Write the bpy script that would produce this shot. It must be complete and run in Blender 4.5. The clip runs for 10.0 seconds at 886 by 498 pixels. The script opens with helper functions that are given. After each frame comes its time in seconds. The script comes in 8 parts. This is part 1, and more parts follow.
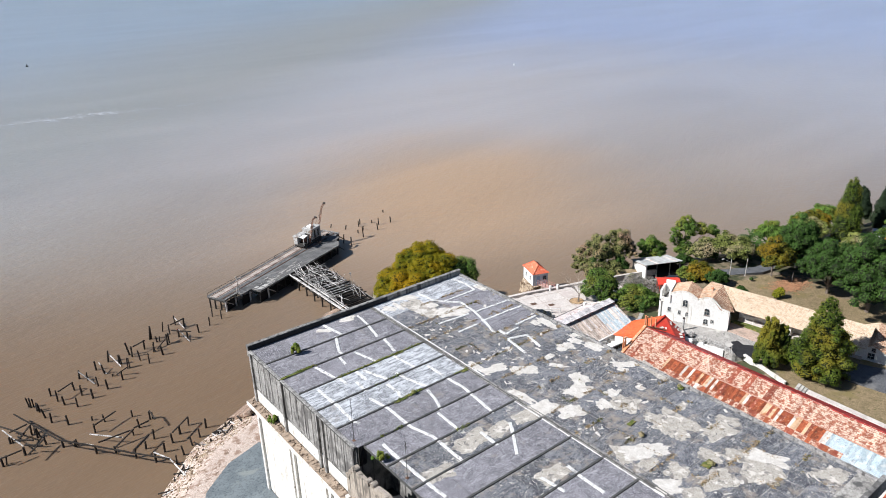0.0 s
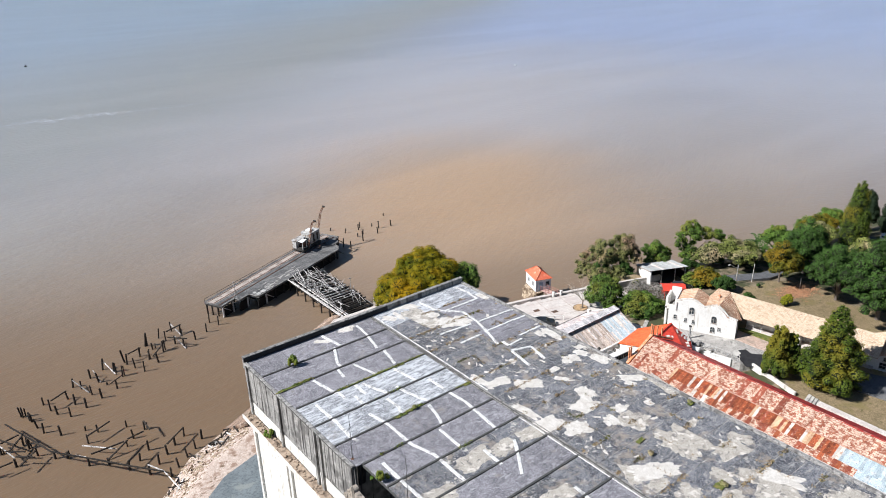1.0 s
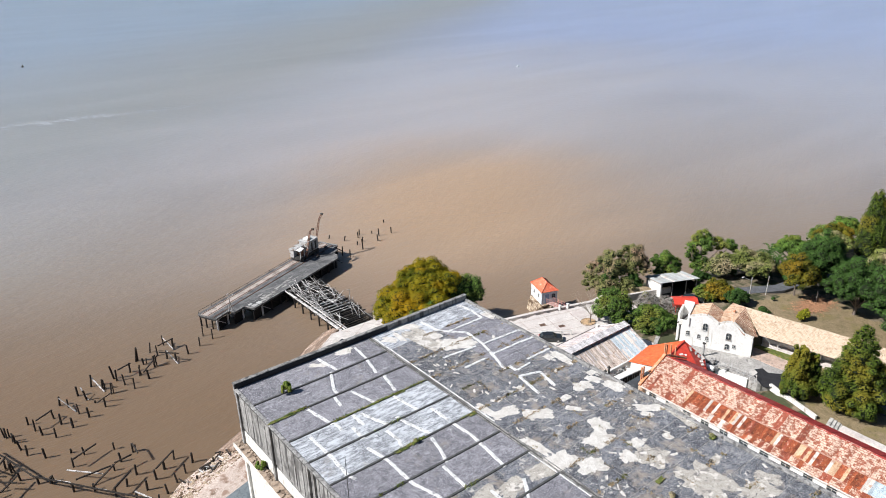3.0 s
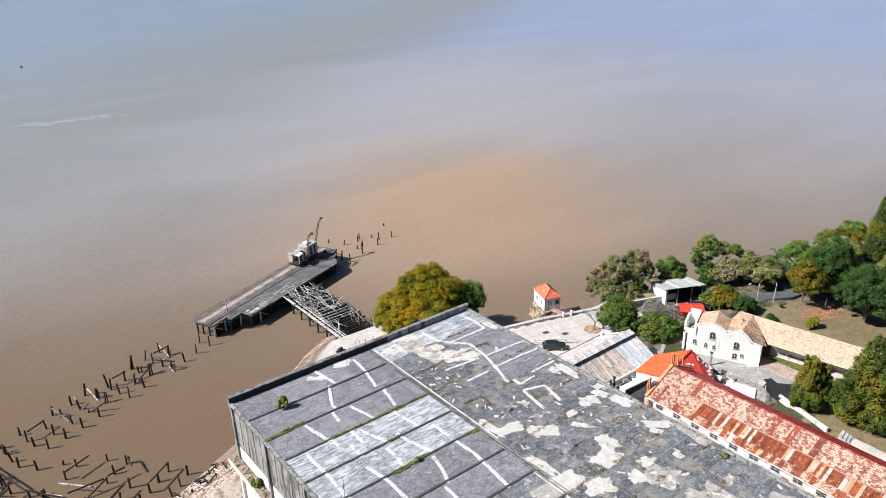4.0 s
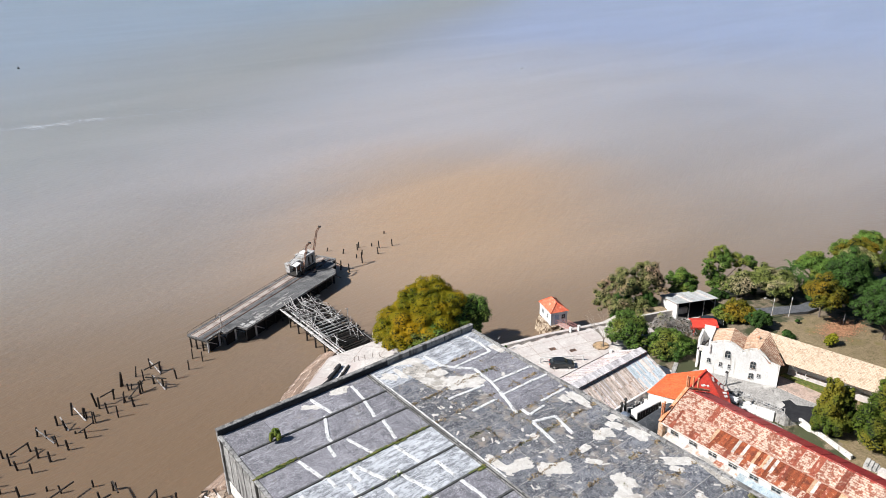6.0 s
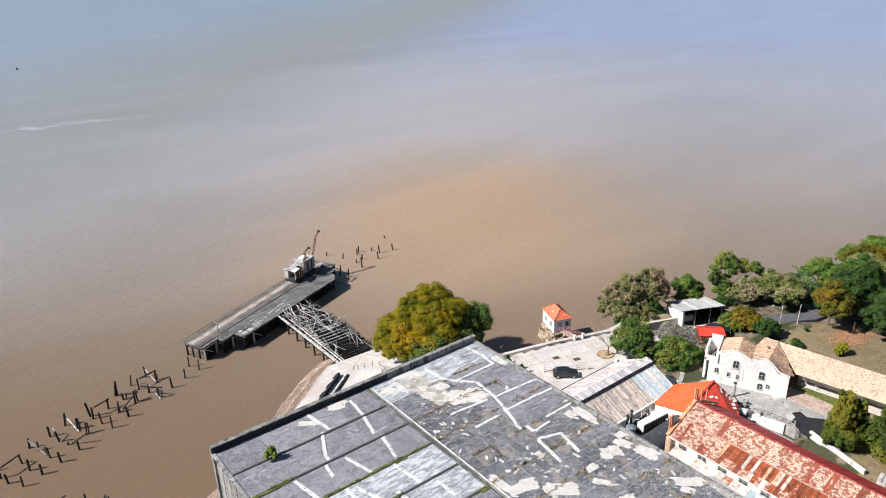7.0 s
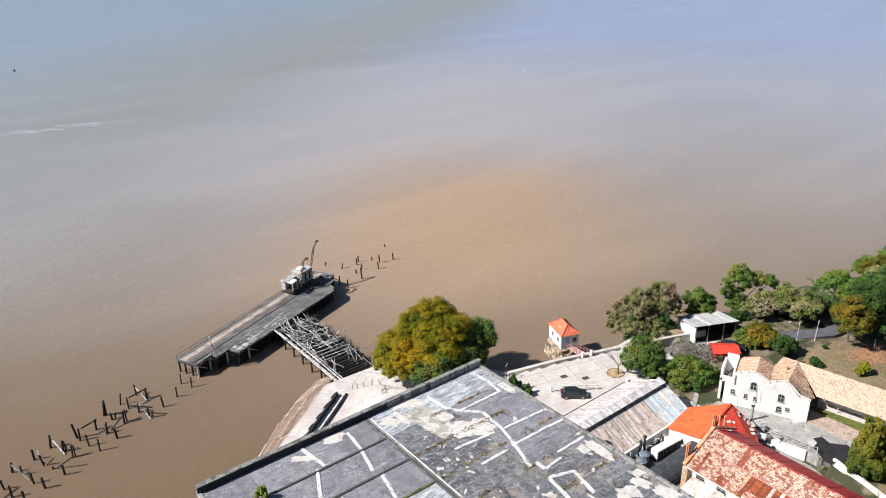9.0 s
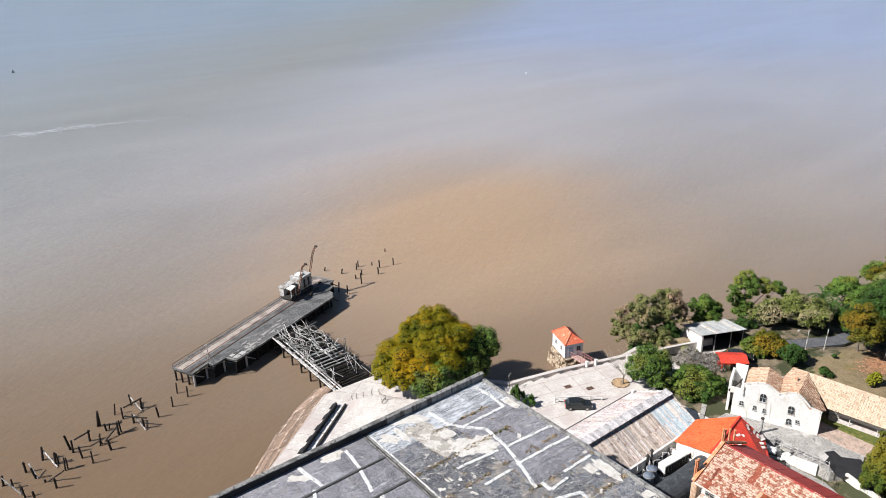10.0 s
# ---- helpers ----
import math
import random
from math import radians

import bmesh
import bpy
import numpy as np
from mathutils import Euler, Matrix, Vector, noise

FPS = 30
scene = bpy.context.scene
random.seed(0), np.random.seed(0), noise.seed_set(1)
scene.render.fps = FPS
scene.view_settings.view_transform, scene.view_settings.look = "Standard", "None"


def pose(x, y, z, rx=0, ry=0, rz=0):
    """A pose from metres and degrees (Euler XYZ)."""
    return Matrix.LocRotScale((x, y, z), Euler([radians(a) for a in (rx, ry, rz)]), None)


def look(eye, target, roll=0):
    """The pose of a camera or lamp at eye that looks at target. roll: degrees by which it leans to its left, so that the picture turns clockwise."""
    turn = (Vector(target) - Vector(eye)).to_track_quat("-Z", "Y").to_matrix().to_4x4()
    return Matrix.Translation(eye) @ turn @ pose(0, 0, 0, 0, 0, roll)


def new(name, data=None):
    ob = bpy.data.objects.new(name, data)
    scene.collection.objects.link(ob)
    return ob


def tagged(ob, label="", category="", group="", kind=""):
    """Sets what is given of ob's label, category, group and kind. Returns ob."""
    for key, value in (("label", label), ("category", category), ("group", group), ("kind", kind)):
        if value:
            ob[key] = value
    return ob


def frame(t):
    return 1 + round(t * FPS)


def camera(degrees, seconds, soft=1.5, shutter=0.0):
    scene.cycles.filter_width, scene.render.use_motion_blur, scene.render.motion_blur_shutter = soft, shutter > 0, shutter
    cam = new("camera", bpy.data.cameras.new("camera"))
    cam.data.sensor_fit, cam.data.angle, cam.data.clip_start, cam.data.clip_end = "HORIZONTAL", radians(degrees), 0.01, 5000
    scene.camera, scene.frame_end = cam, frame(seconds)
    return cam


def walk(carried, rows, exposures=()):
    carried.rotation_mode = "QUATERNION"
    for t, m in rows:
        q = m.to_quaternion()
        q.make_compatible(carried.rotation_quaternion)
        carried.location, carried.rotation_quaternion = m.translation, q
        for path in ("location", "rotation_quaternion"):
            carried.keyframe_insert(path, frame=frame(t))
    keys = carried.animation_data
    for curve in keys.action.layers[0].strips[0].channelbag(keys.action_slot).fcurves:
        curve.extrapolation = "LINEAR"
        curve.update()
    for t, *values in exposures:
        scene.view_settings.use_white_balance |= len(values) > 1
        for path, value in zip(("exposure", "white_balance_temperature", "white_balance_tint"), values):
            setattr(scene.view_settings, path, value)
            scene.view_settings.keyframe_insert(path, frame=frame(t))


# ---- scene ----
cam = camera(62.97, 10.0, soft=0.9)
ROWS = [
    (0, -29.55, -79.40, 72.63, -37.71, -22.82, -1.72),
    (1.5, -26.97, -75.71, 72.63, -37.67, -22.85, -1.67),
    (2.5, -25.25, -73.26, 72.63, -37.64, -22.86, -1.64),
    (4, -22.70, -69.62, 72.63, -37.59, -22.87, -1.60),
    (5, -21.00, -67.20, 72.63, -37.56, -22.86, -1.58),
    (6, -19.32, -64.80, 72.63, -37.53, -22.85, -1.57),
    (7.5, -16.80, -61.22, 72.63, -37.47, -22.82, -1.55),
    (9, -14.31, -57.66, 72.63, -37.41, -22.78, -1.54),
    (10, -12.65, -55.30, 72.63, -37.37, -22.74, -1.54),
]
EXPOSURE = 0.53
walk(cam, [(t, pose(x, y, z, 0, 0, yaw) @ pose(0, 0, 0, 90 + pitch) @ pose(0, 0, 0, 0, 0, lean)) for t, x, y, z, yaw, pitch, lean in ROWS],
     exposures=[(0, EXPOSURE, 6250, 10), (10, EXPOSURE, 6430, 10)])

# ---- sky and sun ----
SUN_TO = Vector((-0.935, 0.355, 0)).normalized()
ELEV = radians(42)
world = bpy.data.worlds.new("sky")
scene.world = world
world.use_nodes = True
wn = world.node_tree
sky = wn.nodes.new("ShaderNodeTexSky")
sky.sky_type, sky.sun_disc = "NISHITA", False
sky.sun_elevation = ELEV
sky.sun_rotation = math.atan2(SUN_TO.x, SUN_TO.y)
sky.altitude, sky.air_density, sky.dust_density, sky.ozone_density = 0, 1.0, 0.2, 3.0
wn.links.new(sky.outputs[0], wn.nodes["Background"].inputs[0])
wn.nodes["Background"].inputs[1].default_value = 0.046
sun = new("sun", bpy.data.lights.new("sun", "SUN"))
sun.data.energy, sun.data.angle, sun.data.color = 5.0, radians(0.55), (1.0, 0.97, 0.93)
sun.matrix_world = look((0, 0, 200), Vector((0, 0, 200)) - SUN_TO * math.cos(ELEV) - Vector((0, 0, math.sin(ELEV))))


# ---- materials ----
def mat(name, c1, c2, size=1.0, rough=0.85, metal=0.0, bump=0.15, stain=None, stain_size=4.0, stain_at=0.55, vary=0.0, fine=8.0, soft=0.12, spec=0.3, fleck=None, fleck_size=0.35, fleck_at=0.66, grime=0.35, streak=None, streak_at=0.6, brick=None, speck=None, speck_size=0.16, speck_at=0.66, scratch=None):
    """Two colours mixed by a noise of that size in metres, a larger stain over it, relief, and a change of value from piece to piece."""
    m = bpy.data.materials.new(name)
    m.use_nodes = True
    n, l = m.node_tree.nodes, m.node_tree.links
    b = n["Principled BSDF"]
    b.inputs["Metallic"].default_value = metal
    b.inputs["Specular IOR Level"].default_value = spec
    geo = n.new("ShaderNodeNewGeometry")

    def noise_at(scale, detail=5.0, rough_=0.6):
        t = n.new("ShaderNodeTexNoise")
        t.inputs["Scale"].default_value, t.inputs["Detail"].default_value, t.inputs["Roughness"].default_value = scale, detail, rough_
        l.new(geo.outputs["Position"], t.inputs["Vector"])
        return t.outputs["Fac"]

    def ramp(src, lo, hi):
        r = n.new("ShaderNodeMapRange")
        r.interpolation_type = "SMOOTHSTEP"
        r.inputs["From Min"].default_value, r.inputs["From Max"].default_value = lo, hi
        l.new(src, r.inputs["Value"])
        return r.outputs[0]

    def mix(fac, a, c, blend="MIX"):
        x = n.new("ShaderNodeMix")
        x.data_type, x.blend_type = "RGBA", blend
        for sock, v in ((x.inputs["Factor"], fac), (x.inputs["A"], a), (x.inputs["B"], c)):
            if hasattr(v, "is_linked"):
                l.new(v, sock)
            elif isinstance(v, tuple):
                sock.default_value = (*v, 1)
            else:
                sock.default_value = v
        return x.outputs["Result"]

    col = mix(ramp(noise_at(1 / size), 0.36, 0.64), c1, c2)
    grain = noise_at(fine / size, 4.0, 0.7)
    col = mix(grime, col, mix(ramp(grain, 0.36, 0.64), tuple(x * 0.4 for x in c1), tuple(min(1, x * 1.5) for x in c2)))
    if stain:
        col = mix(ramp(noise_at(1 / stain_size, 7.0, 0.65), stain_at - soft / 2, stain_at + soft / 2), col, stain)
    if brick:
        # courses of small tiles: brick = (width, height, way along, colour)
        dot = n.new("ShaderNodeVectorMath")
        dot.operation = "DOT_PRODUCT"
        dot.inputs[1].default_value = brick[2]
        l.new(geo.outputs["Position"], dot.inputs[0])
        sep = n.new("ShaderNodeSeparateXYZ")
        l.new(geo.outputs["Position"], sep.inputs[0])
        zz = n.new("ShaderNodeMath")
        zz.operation = "MULTIPLY"
        zz.inputs[1].default_value = 2.1
        l.new(sep.outputs["Z"], zz.inputs[0])
        cmb = n.new("ShaderNodeCombineXYZ")
        l.new(dot.outputs["Value"], cmb.inputs["X"])
        l.new(zz.outputs[0], cmb.inputs["Y"])
        bt_ = n.new("ShaderNodeTexBrick")
        bt_.inputs["Scale"].default_value = 1.0
        bt_.inputs["Brick Width"].default_value, bt_.inputs["Row Height"].default_value = brick[0], brick[1]
        bt_.inputs["Mortar Size"].default_value, bt_.inputs["Mortar Smooth"].default_value = 0.03, 0.5
        bt_.inputs["Color1"].default_value = (0, 0, 0, 1)
        bt_.inputs["Color2"].default_value = (1, 1, 1, 1)
        bt_.inputs["Mortar"].default_value = (0.2, 0.2, 0.2, 1)
        l.new(cmb.outputs[0], bt_.inputs["Vector"])
        bw = n.new("ShaderNodeRGBToBW")
        l.new(bt_.outputs["Color"], bw.inputs[0])
        loose = n.new("ShaderNodeMath")
        loose.operation = "MULTIPLY_ADD"
        loose.inputs[1].default_value = 3.6
        l.new(noise_at(2.4, 6.0, 0.7), loose.inputs[0])
        l.new(bw.outputs[0], loose.inputs[2])
        col = mix(ramp(loose.outputs[0], 2.0, 2.42), col, brick[3])
        col = mix(bt_.outputs["Fac"], col, mix(0.5, col, tuple(x * 0.6 for x in c1)))
    if streak:
        mp = n.new("ShaderNodeMapping")
        mp.inputs["Scale"].default_value = (2.2, 2.2, 0.16)
        l.new(geo.outputs["Position"], mp.inputs[0])
        sn = n.new("ShaderNodeTexNoise")
        sn.inputs["Scale"].default_value, sn.inputs["Detail"].default_value = 1.0, 6
        l.new(mp.outputs[0], sn.inputs["Vector"])
        col = mix(ramp(sn.outputs["Fac"], streak_at - 0.06, streak_at + 0.06), col, streak)
    if fleck:
        col = mix(ramp(noise_at(1 / fleck_size, 3.0, 0.6), fleck_at - 0.02, fleck_at + 0.02), col, fleck)
    if scratch:
        # brushed or scraped lines: scratch = (colour, scale across x, y, threshold)
        mp2 = n.new("ShaderNodeMapping")
        mp2.inputs["Rotation"].default_value = (0, 0, scratch[4])
        mp2.inputs["Scale"].default_value = (scratch[1], scratch[2], 1)
        l.new(geo.outputs["Position"], mp2.inputs[0])
        sc = n.new("ShaderNodeTexNoise")
        sc.inputs["Scale"].default_value, sc.inputs["Detail"].default_value, sc.inputs["Roughness"].default_value = 1.0, 7, 0.65
        l.new(mp2.outputs[0], sc.inputs["Vector"])
        col = mix(ramp(sc.outputs["Fac"], scratch[3] - 0.04, scratch[3] + 0.05), col, scratch[0])
    if speck:
        col = mix(ramp(noise_at(1 / speck_size, 2.0, 0.5), speck_at - 0.02, speck_at + 0.02), col, speck)
    if vary:
        info = n.new("ShaderNodeObjectInfo")
        r = n.new("ShaderNodeMapRange")
        r.inputs["To Min"].default_value, r.inputs["To Max"].default_value = 1 - vary, 1 + vary
        l.new(info.outputs["Random"], r.inputs["Value"])
        v = n.new("ShaderNodeVectorMath")
        v.operation = "SCALE"
        l.new(col, v.inputs[0])
        l.new(r.outputs[0], v.inputs["Scale"])
        col = v.outputs[0]
    l.new(col, b.inputs["Base Color"])
    rr = n.new("ShaderNodeMapRange")
    rr.inputs["To Min"].default_value, rr.inputs["To Max"].default_value = max(0.05, rough - 0.12), min(1, rough + 0.1)
    l.new(grain, rr.inputs["Value"])
    l.new(rr.outputs[0], b.inputs["Roughness"])
    if bump:
        bp = n.new("ShaderNodeBump")
        bp.inputs["Strength"].default_value, bp.inputs["Distance"].default_value = bump, 0.05 * size
        l.new(grain, bp.inputs["Height"])
        l.new(bp.outputs[0], b.inputs["Normal"])
    return m


def roof_mat(name, low, high, flake=(0.5, 0.48, 0.45), flakes=0.6, wash=None, washes=0.55, crack=0.5, dirt=(0.30, 0.26, 0.21), dirts=0.62, vary=0.2, relief=0.5):
    """Weathered roofing felt: mottled ground, washed paint, dirt, crisp flakes that come in flocks, pale hairline cracks, and a change of value from slab to slab."""
    m = bpy.data.materials.new(name)
    m.use_nodes = True
    n, l = m.node_tree.nodes, m.node_tree.links
    b = n["Principled BSDF"]
    b.inputs["Specular IOR Level"].default_value = 0.3
    geo = n.new("ShaderNodeNewGeometry")

    def cloud(scale, detail=5.0, rough=0.6, stretch=None):
        t = n.new("ShaderNodeTexNoise")
        t.inputs["Scale"].default_value, t.inputs["Detail"].default_value, t.inputs["Roughness"].default_value = scale, detail, rough
        src = geo.outputs["Position"]
        if stretch:
            mp = n.new("ShaderNodeMapping")
            mp.inputs["Rotation"].default_value = (0, 0, stretch[0])
            mp.inputs["Scale"].default_value = (stretch[1], stretch[2], 1)
            l.new(src, mp.inputs[0])
            src = mp.outputs[0]
        l.new(src, t.inputs["Vector"])
        return t.outputs["Fac"]

    def step(src, at, soft):
        r = n.new("ShaderNodeMapRange")
        r.interpolation_type = "SMOOTHSTEP"
        r.inputs["From Min"].default_value, r.inputs["From Max"].default_value = at - soft, at + soft
        l.new(src, r.inputs["Value"])
        return r.outputs[0]

    def calc(op, p, q):
        k = n.new("ShaderNodeMath")
        k.operation = op
        for sock, v in zip(k.inputs, (p, q)):
            if isinstance(v, float):
                sock.default_value = v
            else:
                l.new(v, sock)
        return k.outputs[0]

    def mix(fac, p, q):
        x = n.new("ShaderNodeMix")
        x.data_type = "RGBA"
        for sock, v in ((x.inputs["Factor"], fac), (x.inputs["A"], p), (x.inputs["B"], q)):
            if isinstance(v, tuple):
                sock.default_value = (*v, 1)
            elif isinstance(v, float):
                sock.default_value = v
            else:
                l.new(v, sock)
        return x.outputs["Result"]

    grain = cloud(9.0, 4.0, 0.7)
    info = n.new("ShaderNodeObjectInfo")
    r = n.new("ShaderNodeMapRange")
    r.inputs["To Min"].default_value, r.inputs["To Max"].default_value = 1 - vary, 1 + vary
    l.new(info.outputs["Random"], r.inputs["Value"])
    v = n.new("ShaderNodeVectorMath")
    v.operation = "SCALE"
    l.new(mix(step(cloud(1.3, 6.0, 0.65), 0.5, 0.13), low, high), v.inputs[0])
    l.new(r.outputs[0], v.inputs["Scale"])
    col = mix(calc("MULTIPLY", step(grain, 0.52, 0.10), 0.68), v.outputs[0], tuple(0.42 * c for c in low))
    col = mix(calc("MULTIPLY", step(cloud(11.0, 3.0, 0.6), 0.58, 0.04), 0.85), col, tuple(min(1, 1.7 * c) for c in high))
    if wash:
        col = mix(calc("MULTIPLY", step(cloud(1.0, 7.0, 0.7, (0.55, 0.55, 2.4)), washes, 0.06), step(cloud(0.33, 3.0), 0.47, 0.09)), col, wash)
        col = mix(calc("MULTIPLY", step(cloud(1.0, 7.0, 0.7, (2.1, 0.7, 3.0)), washes + 0.05, 0.05), 0.8), col, wash)
    col = mix(calc("MULTIPLY", step(cloud(0.42, 6.0, 0.7), dirts, 0.07), 0.75), col, dirt)
    flock = step(cloud(0.3, 3.0), 0.54, 0.12)
    bits = calc("MAXIMUM", step(cloud(1.7, 5.0, 0.6), flakes + 0.03, 0.012), step(cloud(5.0, 3.0, 0.55), flakes + 0.06, 0.014))
    col = mix(calc("MULTIPLY", bits, calc("ADD", calc("MULTIPLY", flock, 0.85), 0.15)), col, mix(step(grain, 0.55, 0.1), flake, tuple(0.55 * c for c in flake)))
    if crack:
        vo = n.new("ShaderNodeTexVoronoi")
        vo.feature = "DISTANCE_TO_EDGE"
        vo.inputs["Scale"].default_value = 0.62
        warp = n.new("ShaderNodeVectorMath")
        warp.operation = "MULTIPLY_ADD"
        warp.inputs[1].default_value = (0.9, 0.9, 0.9)
        wn2 = n.new("ShaderNodeTexNoise")
        wn2.inputs["Scale"].default_value, wn2.inputs["Detail"].default_value = 1.1, 4
        l.new(geo.outputs["Position"], wn2.inputs["Vector"])
        l.new(wn2.outputs["Color"], warp.inputs[0])
        l.new(geo.outputs["Position"], warp.inputs[2])
        l.new(warp.outputs[0], vo.inputs["Vector"])
        line = n.new("ShaderNodeMapRange")
        line.inputs["From Min"].default_value, line.inputs["From Max"].default_value = 0.008, 0.026
        line.inputs["To Min"].default_value, line.inputs["To Max"].default_value = crack, 0.0
        l.new(vo.outputs["Distance"], line.inputs["Value"])
        col = mix(calc("MULTIPLY", line.outputs[0], step(cloud(0.5, 4.0), 0.5, 0.08)), col, flake)
    l.new(col, b.inputs["Base Color"])
    b.inputs["Roughness"].default_value = 0.86
    bp = n.new("ShaderNodeBump")
    bp.inputs["Strength"].default_value, bp.inputs["Distance"].default_value = relief, 0.03
    l.new(grain, bp.inputs["Height"])
    l.new(bp.outputs[0], b.inputs["Normal"])
    return m


def water_mat():
    m = bpy.data.materials.new("river_water")
    m.use_nodes = True
    n, l = m.node_tree.nodes, m.node_tree.links
    b = n["Principled BSDF"]
    geo = n.new("ShaderNodeNewGeometry")
    t = n.new("ShaderNodeTexNoise")
    t.inputs["Scale"].default_value, t.inputs["Detail"].default_value = 0.006, 4
    st = n.new("ShaderNodeMapping")
    st.inputs["Rotation"].default_value = (0, 0, radians(35))
    st.inputs["Scale"].default_value = (0.6, 1.6, 1)
    l.new(geo.outputs["Position"], st.inputs[0])
    l.new(st.outputs[0], t.inputs["Vector"])
    r = n.new("ShaderNodeValToRGB")
    r.color_ramp.elements[0].position, r.color_ramp.elements[1].position = 0.34, 0.68
    r.color_ramp.elements[0].color = (0.214, 0.160, 0.111, 1)
    r.color_ramp.elements[1].color = (0.250, 0.185, 0.122, 1)
    l.new(t.outputs["Fac"], r.inputs[0])

    def blend(fac, lower, upper):
        x = n.new("ShaderNodeMix")
        x.data_type = "RGBA"
        l.new(fac, x.inputs["Factor"])
        l.new(lower, x.inputs["A"])
        x.inputs["B"].default_value = (*upper, 1)
        return x.outputs["Result"]

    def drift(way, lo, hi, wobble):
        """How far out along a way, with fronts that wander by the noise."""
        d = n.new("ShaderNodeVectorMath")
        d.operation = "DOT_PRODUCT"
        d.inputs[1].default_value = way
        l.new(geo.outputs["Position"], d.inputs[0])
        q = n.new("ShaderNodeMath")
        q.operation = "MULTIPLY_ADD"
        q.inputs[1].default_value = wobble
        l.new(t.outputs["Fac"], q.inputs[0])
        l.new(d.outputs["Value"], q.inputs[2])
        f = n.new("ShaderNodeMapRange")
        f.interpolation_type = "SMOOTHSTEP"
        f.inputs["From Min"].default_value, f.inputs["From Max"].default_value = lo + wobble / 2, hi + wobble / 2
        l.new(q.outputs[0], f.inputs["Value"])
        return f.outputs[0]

    def soft_patch(x, y, turn, long, wide, lo, hi, most):
        """A patch of colour with soft uneven sides."""
        off = n.new("ShaderNodeMapping")
        off.vector_type = "TEXTURE"
        off.inputs["Location"].default_value = (x, y, 0)
        off.inputs["Rotation"].default_value = (0, 0, radians(turn))
        off.inputs["Scale"].default_value = (long, wide, 100)
        l.new(geo.outputs["Position"], off.inputs[0])
        ln = n.new("ShaderNodeVectorMath")
        ln.operation = "LENGTH"
        l.new(off.outputs[0], ln.inputs[0])
        ad = n.new("ShaderNodeMath")
        ad.operation = "MULTIPLY_ADD"
        ad.inputs[1].default_value = 1.8
        l.new(t.outputs["Fac"], ad.inputs[0])
        l.new(ln.outputs["Value"], ad.inputs[2])
        mr = n.new("ShaderNodeMapRange")
        mr.interpolation_type = "SMOOTHSTEP"
        mr.inputs["From Min"].default_value, mr.inputs["From Max"].default_value = lo + 0.45, hi + 0.45
        mr.inputs["To Min"].default_value, mr.inputs["To Max"].default_value = most, 0.0
        l.new(ad.outputs[0], mr.inputs["Value"])
        return mr.outputs[0]

    # brown silt inshore; outward the sky's reflection is painted in, paler and bluer
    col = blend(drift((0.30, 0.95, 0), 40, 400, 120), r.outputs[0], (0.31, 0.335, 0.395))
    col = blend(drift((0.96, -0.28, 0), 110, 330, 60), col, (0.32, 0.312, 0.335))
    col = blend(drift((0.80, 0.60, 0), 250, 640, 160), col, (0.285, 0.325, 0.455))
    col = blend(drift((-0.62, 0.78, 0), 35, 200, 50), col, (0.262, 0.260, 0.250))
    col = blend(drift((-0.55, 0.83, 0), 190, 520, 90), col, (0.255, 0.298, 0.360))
    # broad paler patch over the middle of the river
    col = blend(soft_patch(200, 210, 48, 230, 160, 0.35, 1.75, 0.8), col, (0.388, 0.362, 0.365))
    # orange-brown cloud of sediment
    col = blend(soft_patch(112, 92, 42, 94, 76, 0.5, 1.55, 0.8), col, (0.398, 0.262, 0.152))
    # darker brown towards the near left shore
    col = blend(drift((-0.5, -0.86, 0), -112, -30, 20), col, (0.180, 0.122, 0.076))
    sm = n.new("ShaderNodeMapping")
    sm.inputs["Rotation"].default_value = (0, 0, radians(-38))
    sm.inputs["Scale"].default_value = (0.006, 0.022, 1)
    l.new(geo.outputs["Position"], sm.inputs[0])
    sn = n.new("ShaderNodeTexNoise")
    sn.inputs["Scale"].default_value, sn.inputs["Detail"].default_value, sn.inputs["Distortion"].default_value = 1.0, 6, 1.2
    l.new(sm.outputs[0], sn.inputs["Vector"])
    sr = n.new("ShaderNodeMapRange")
    sr.inputs["From Min"].default_value, sr.inputs["From Max"].default_value = 0.3, 0.7
    sr.inputs["To Min"].default_value, sr.inputs["To Max"].default_value = 0.93, 1.08
    l.new(sn.outputs["Fac"], sr.inputs["Value"])
    sv = n.new("ShaderNodeVectorMath")
    sv.operation = "SCALE"
    l.new(col, sv.inputs[0])
    l.new(sr.outputs[0], sv.inputs["Scale"])
    col = sv.outputs[0]
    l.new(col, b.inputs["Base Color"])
    b.inputs["Roughness"].default_value = 0.28
    b.inputs["IOR"].default_value = 1.33
    # silt scatters light under the surface and softens small shadows
    b.subsurface_method = "BURLEY"
    b.inputs["Subsurface Weight"].default_value = 0.6
    b.inputs["Subsurface Radius"].default_value = (1.0, 0.85, 0.7)
    b.inputs["Subsurface Scale"].default_value = 0.8
    h = None
    for scale, amp in ((0.35, 0.18), (1.4, 0.055), (5.0, 0.012)):
        w = n.new("ShaderNodeTexNoise")
        w.inputs["Scale"].default_value, w.inputs["Detail"].default_value = scale, 3
        l.new(st.outputs[0], w.inputs["Vector"])
        k = n.new("ShaderNodeMath")
        k.operation = "MULTIPLY"
        k.inputs[1].default_value = amp
        l.new(w.outputs["Fac"], k.inputs[0])
        if h is None:
            h = k.outputs[0]
        else:
            a = n.new("ShaderNodeMath")
            l.new(h, a.inputs[0])
            l.new(k.outputs[0], a.inputs[1])
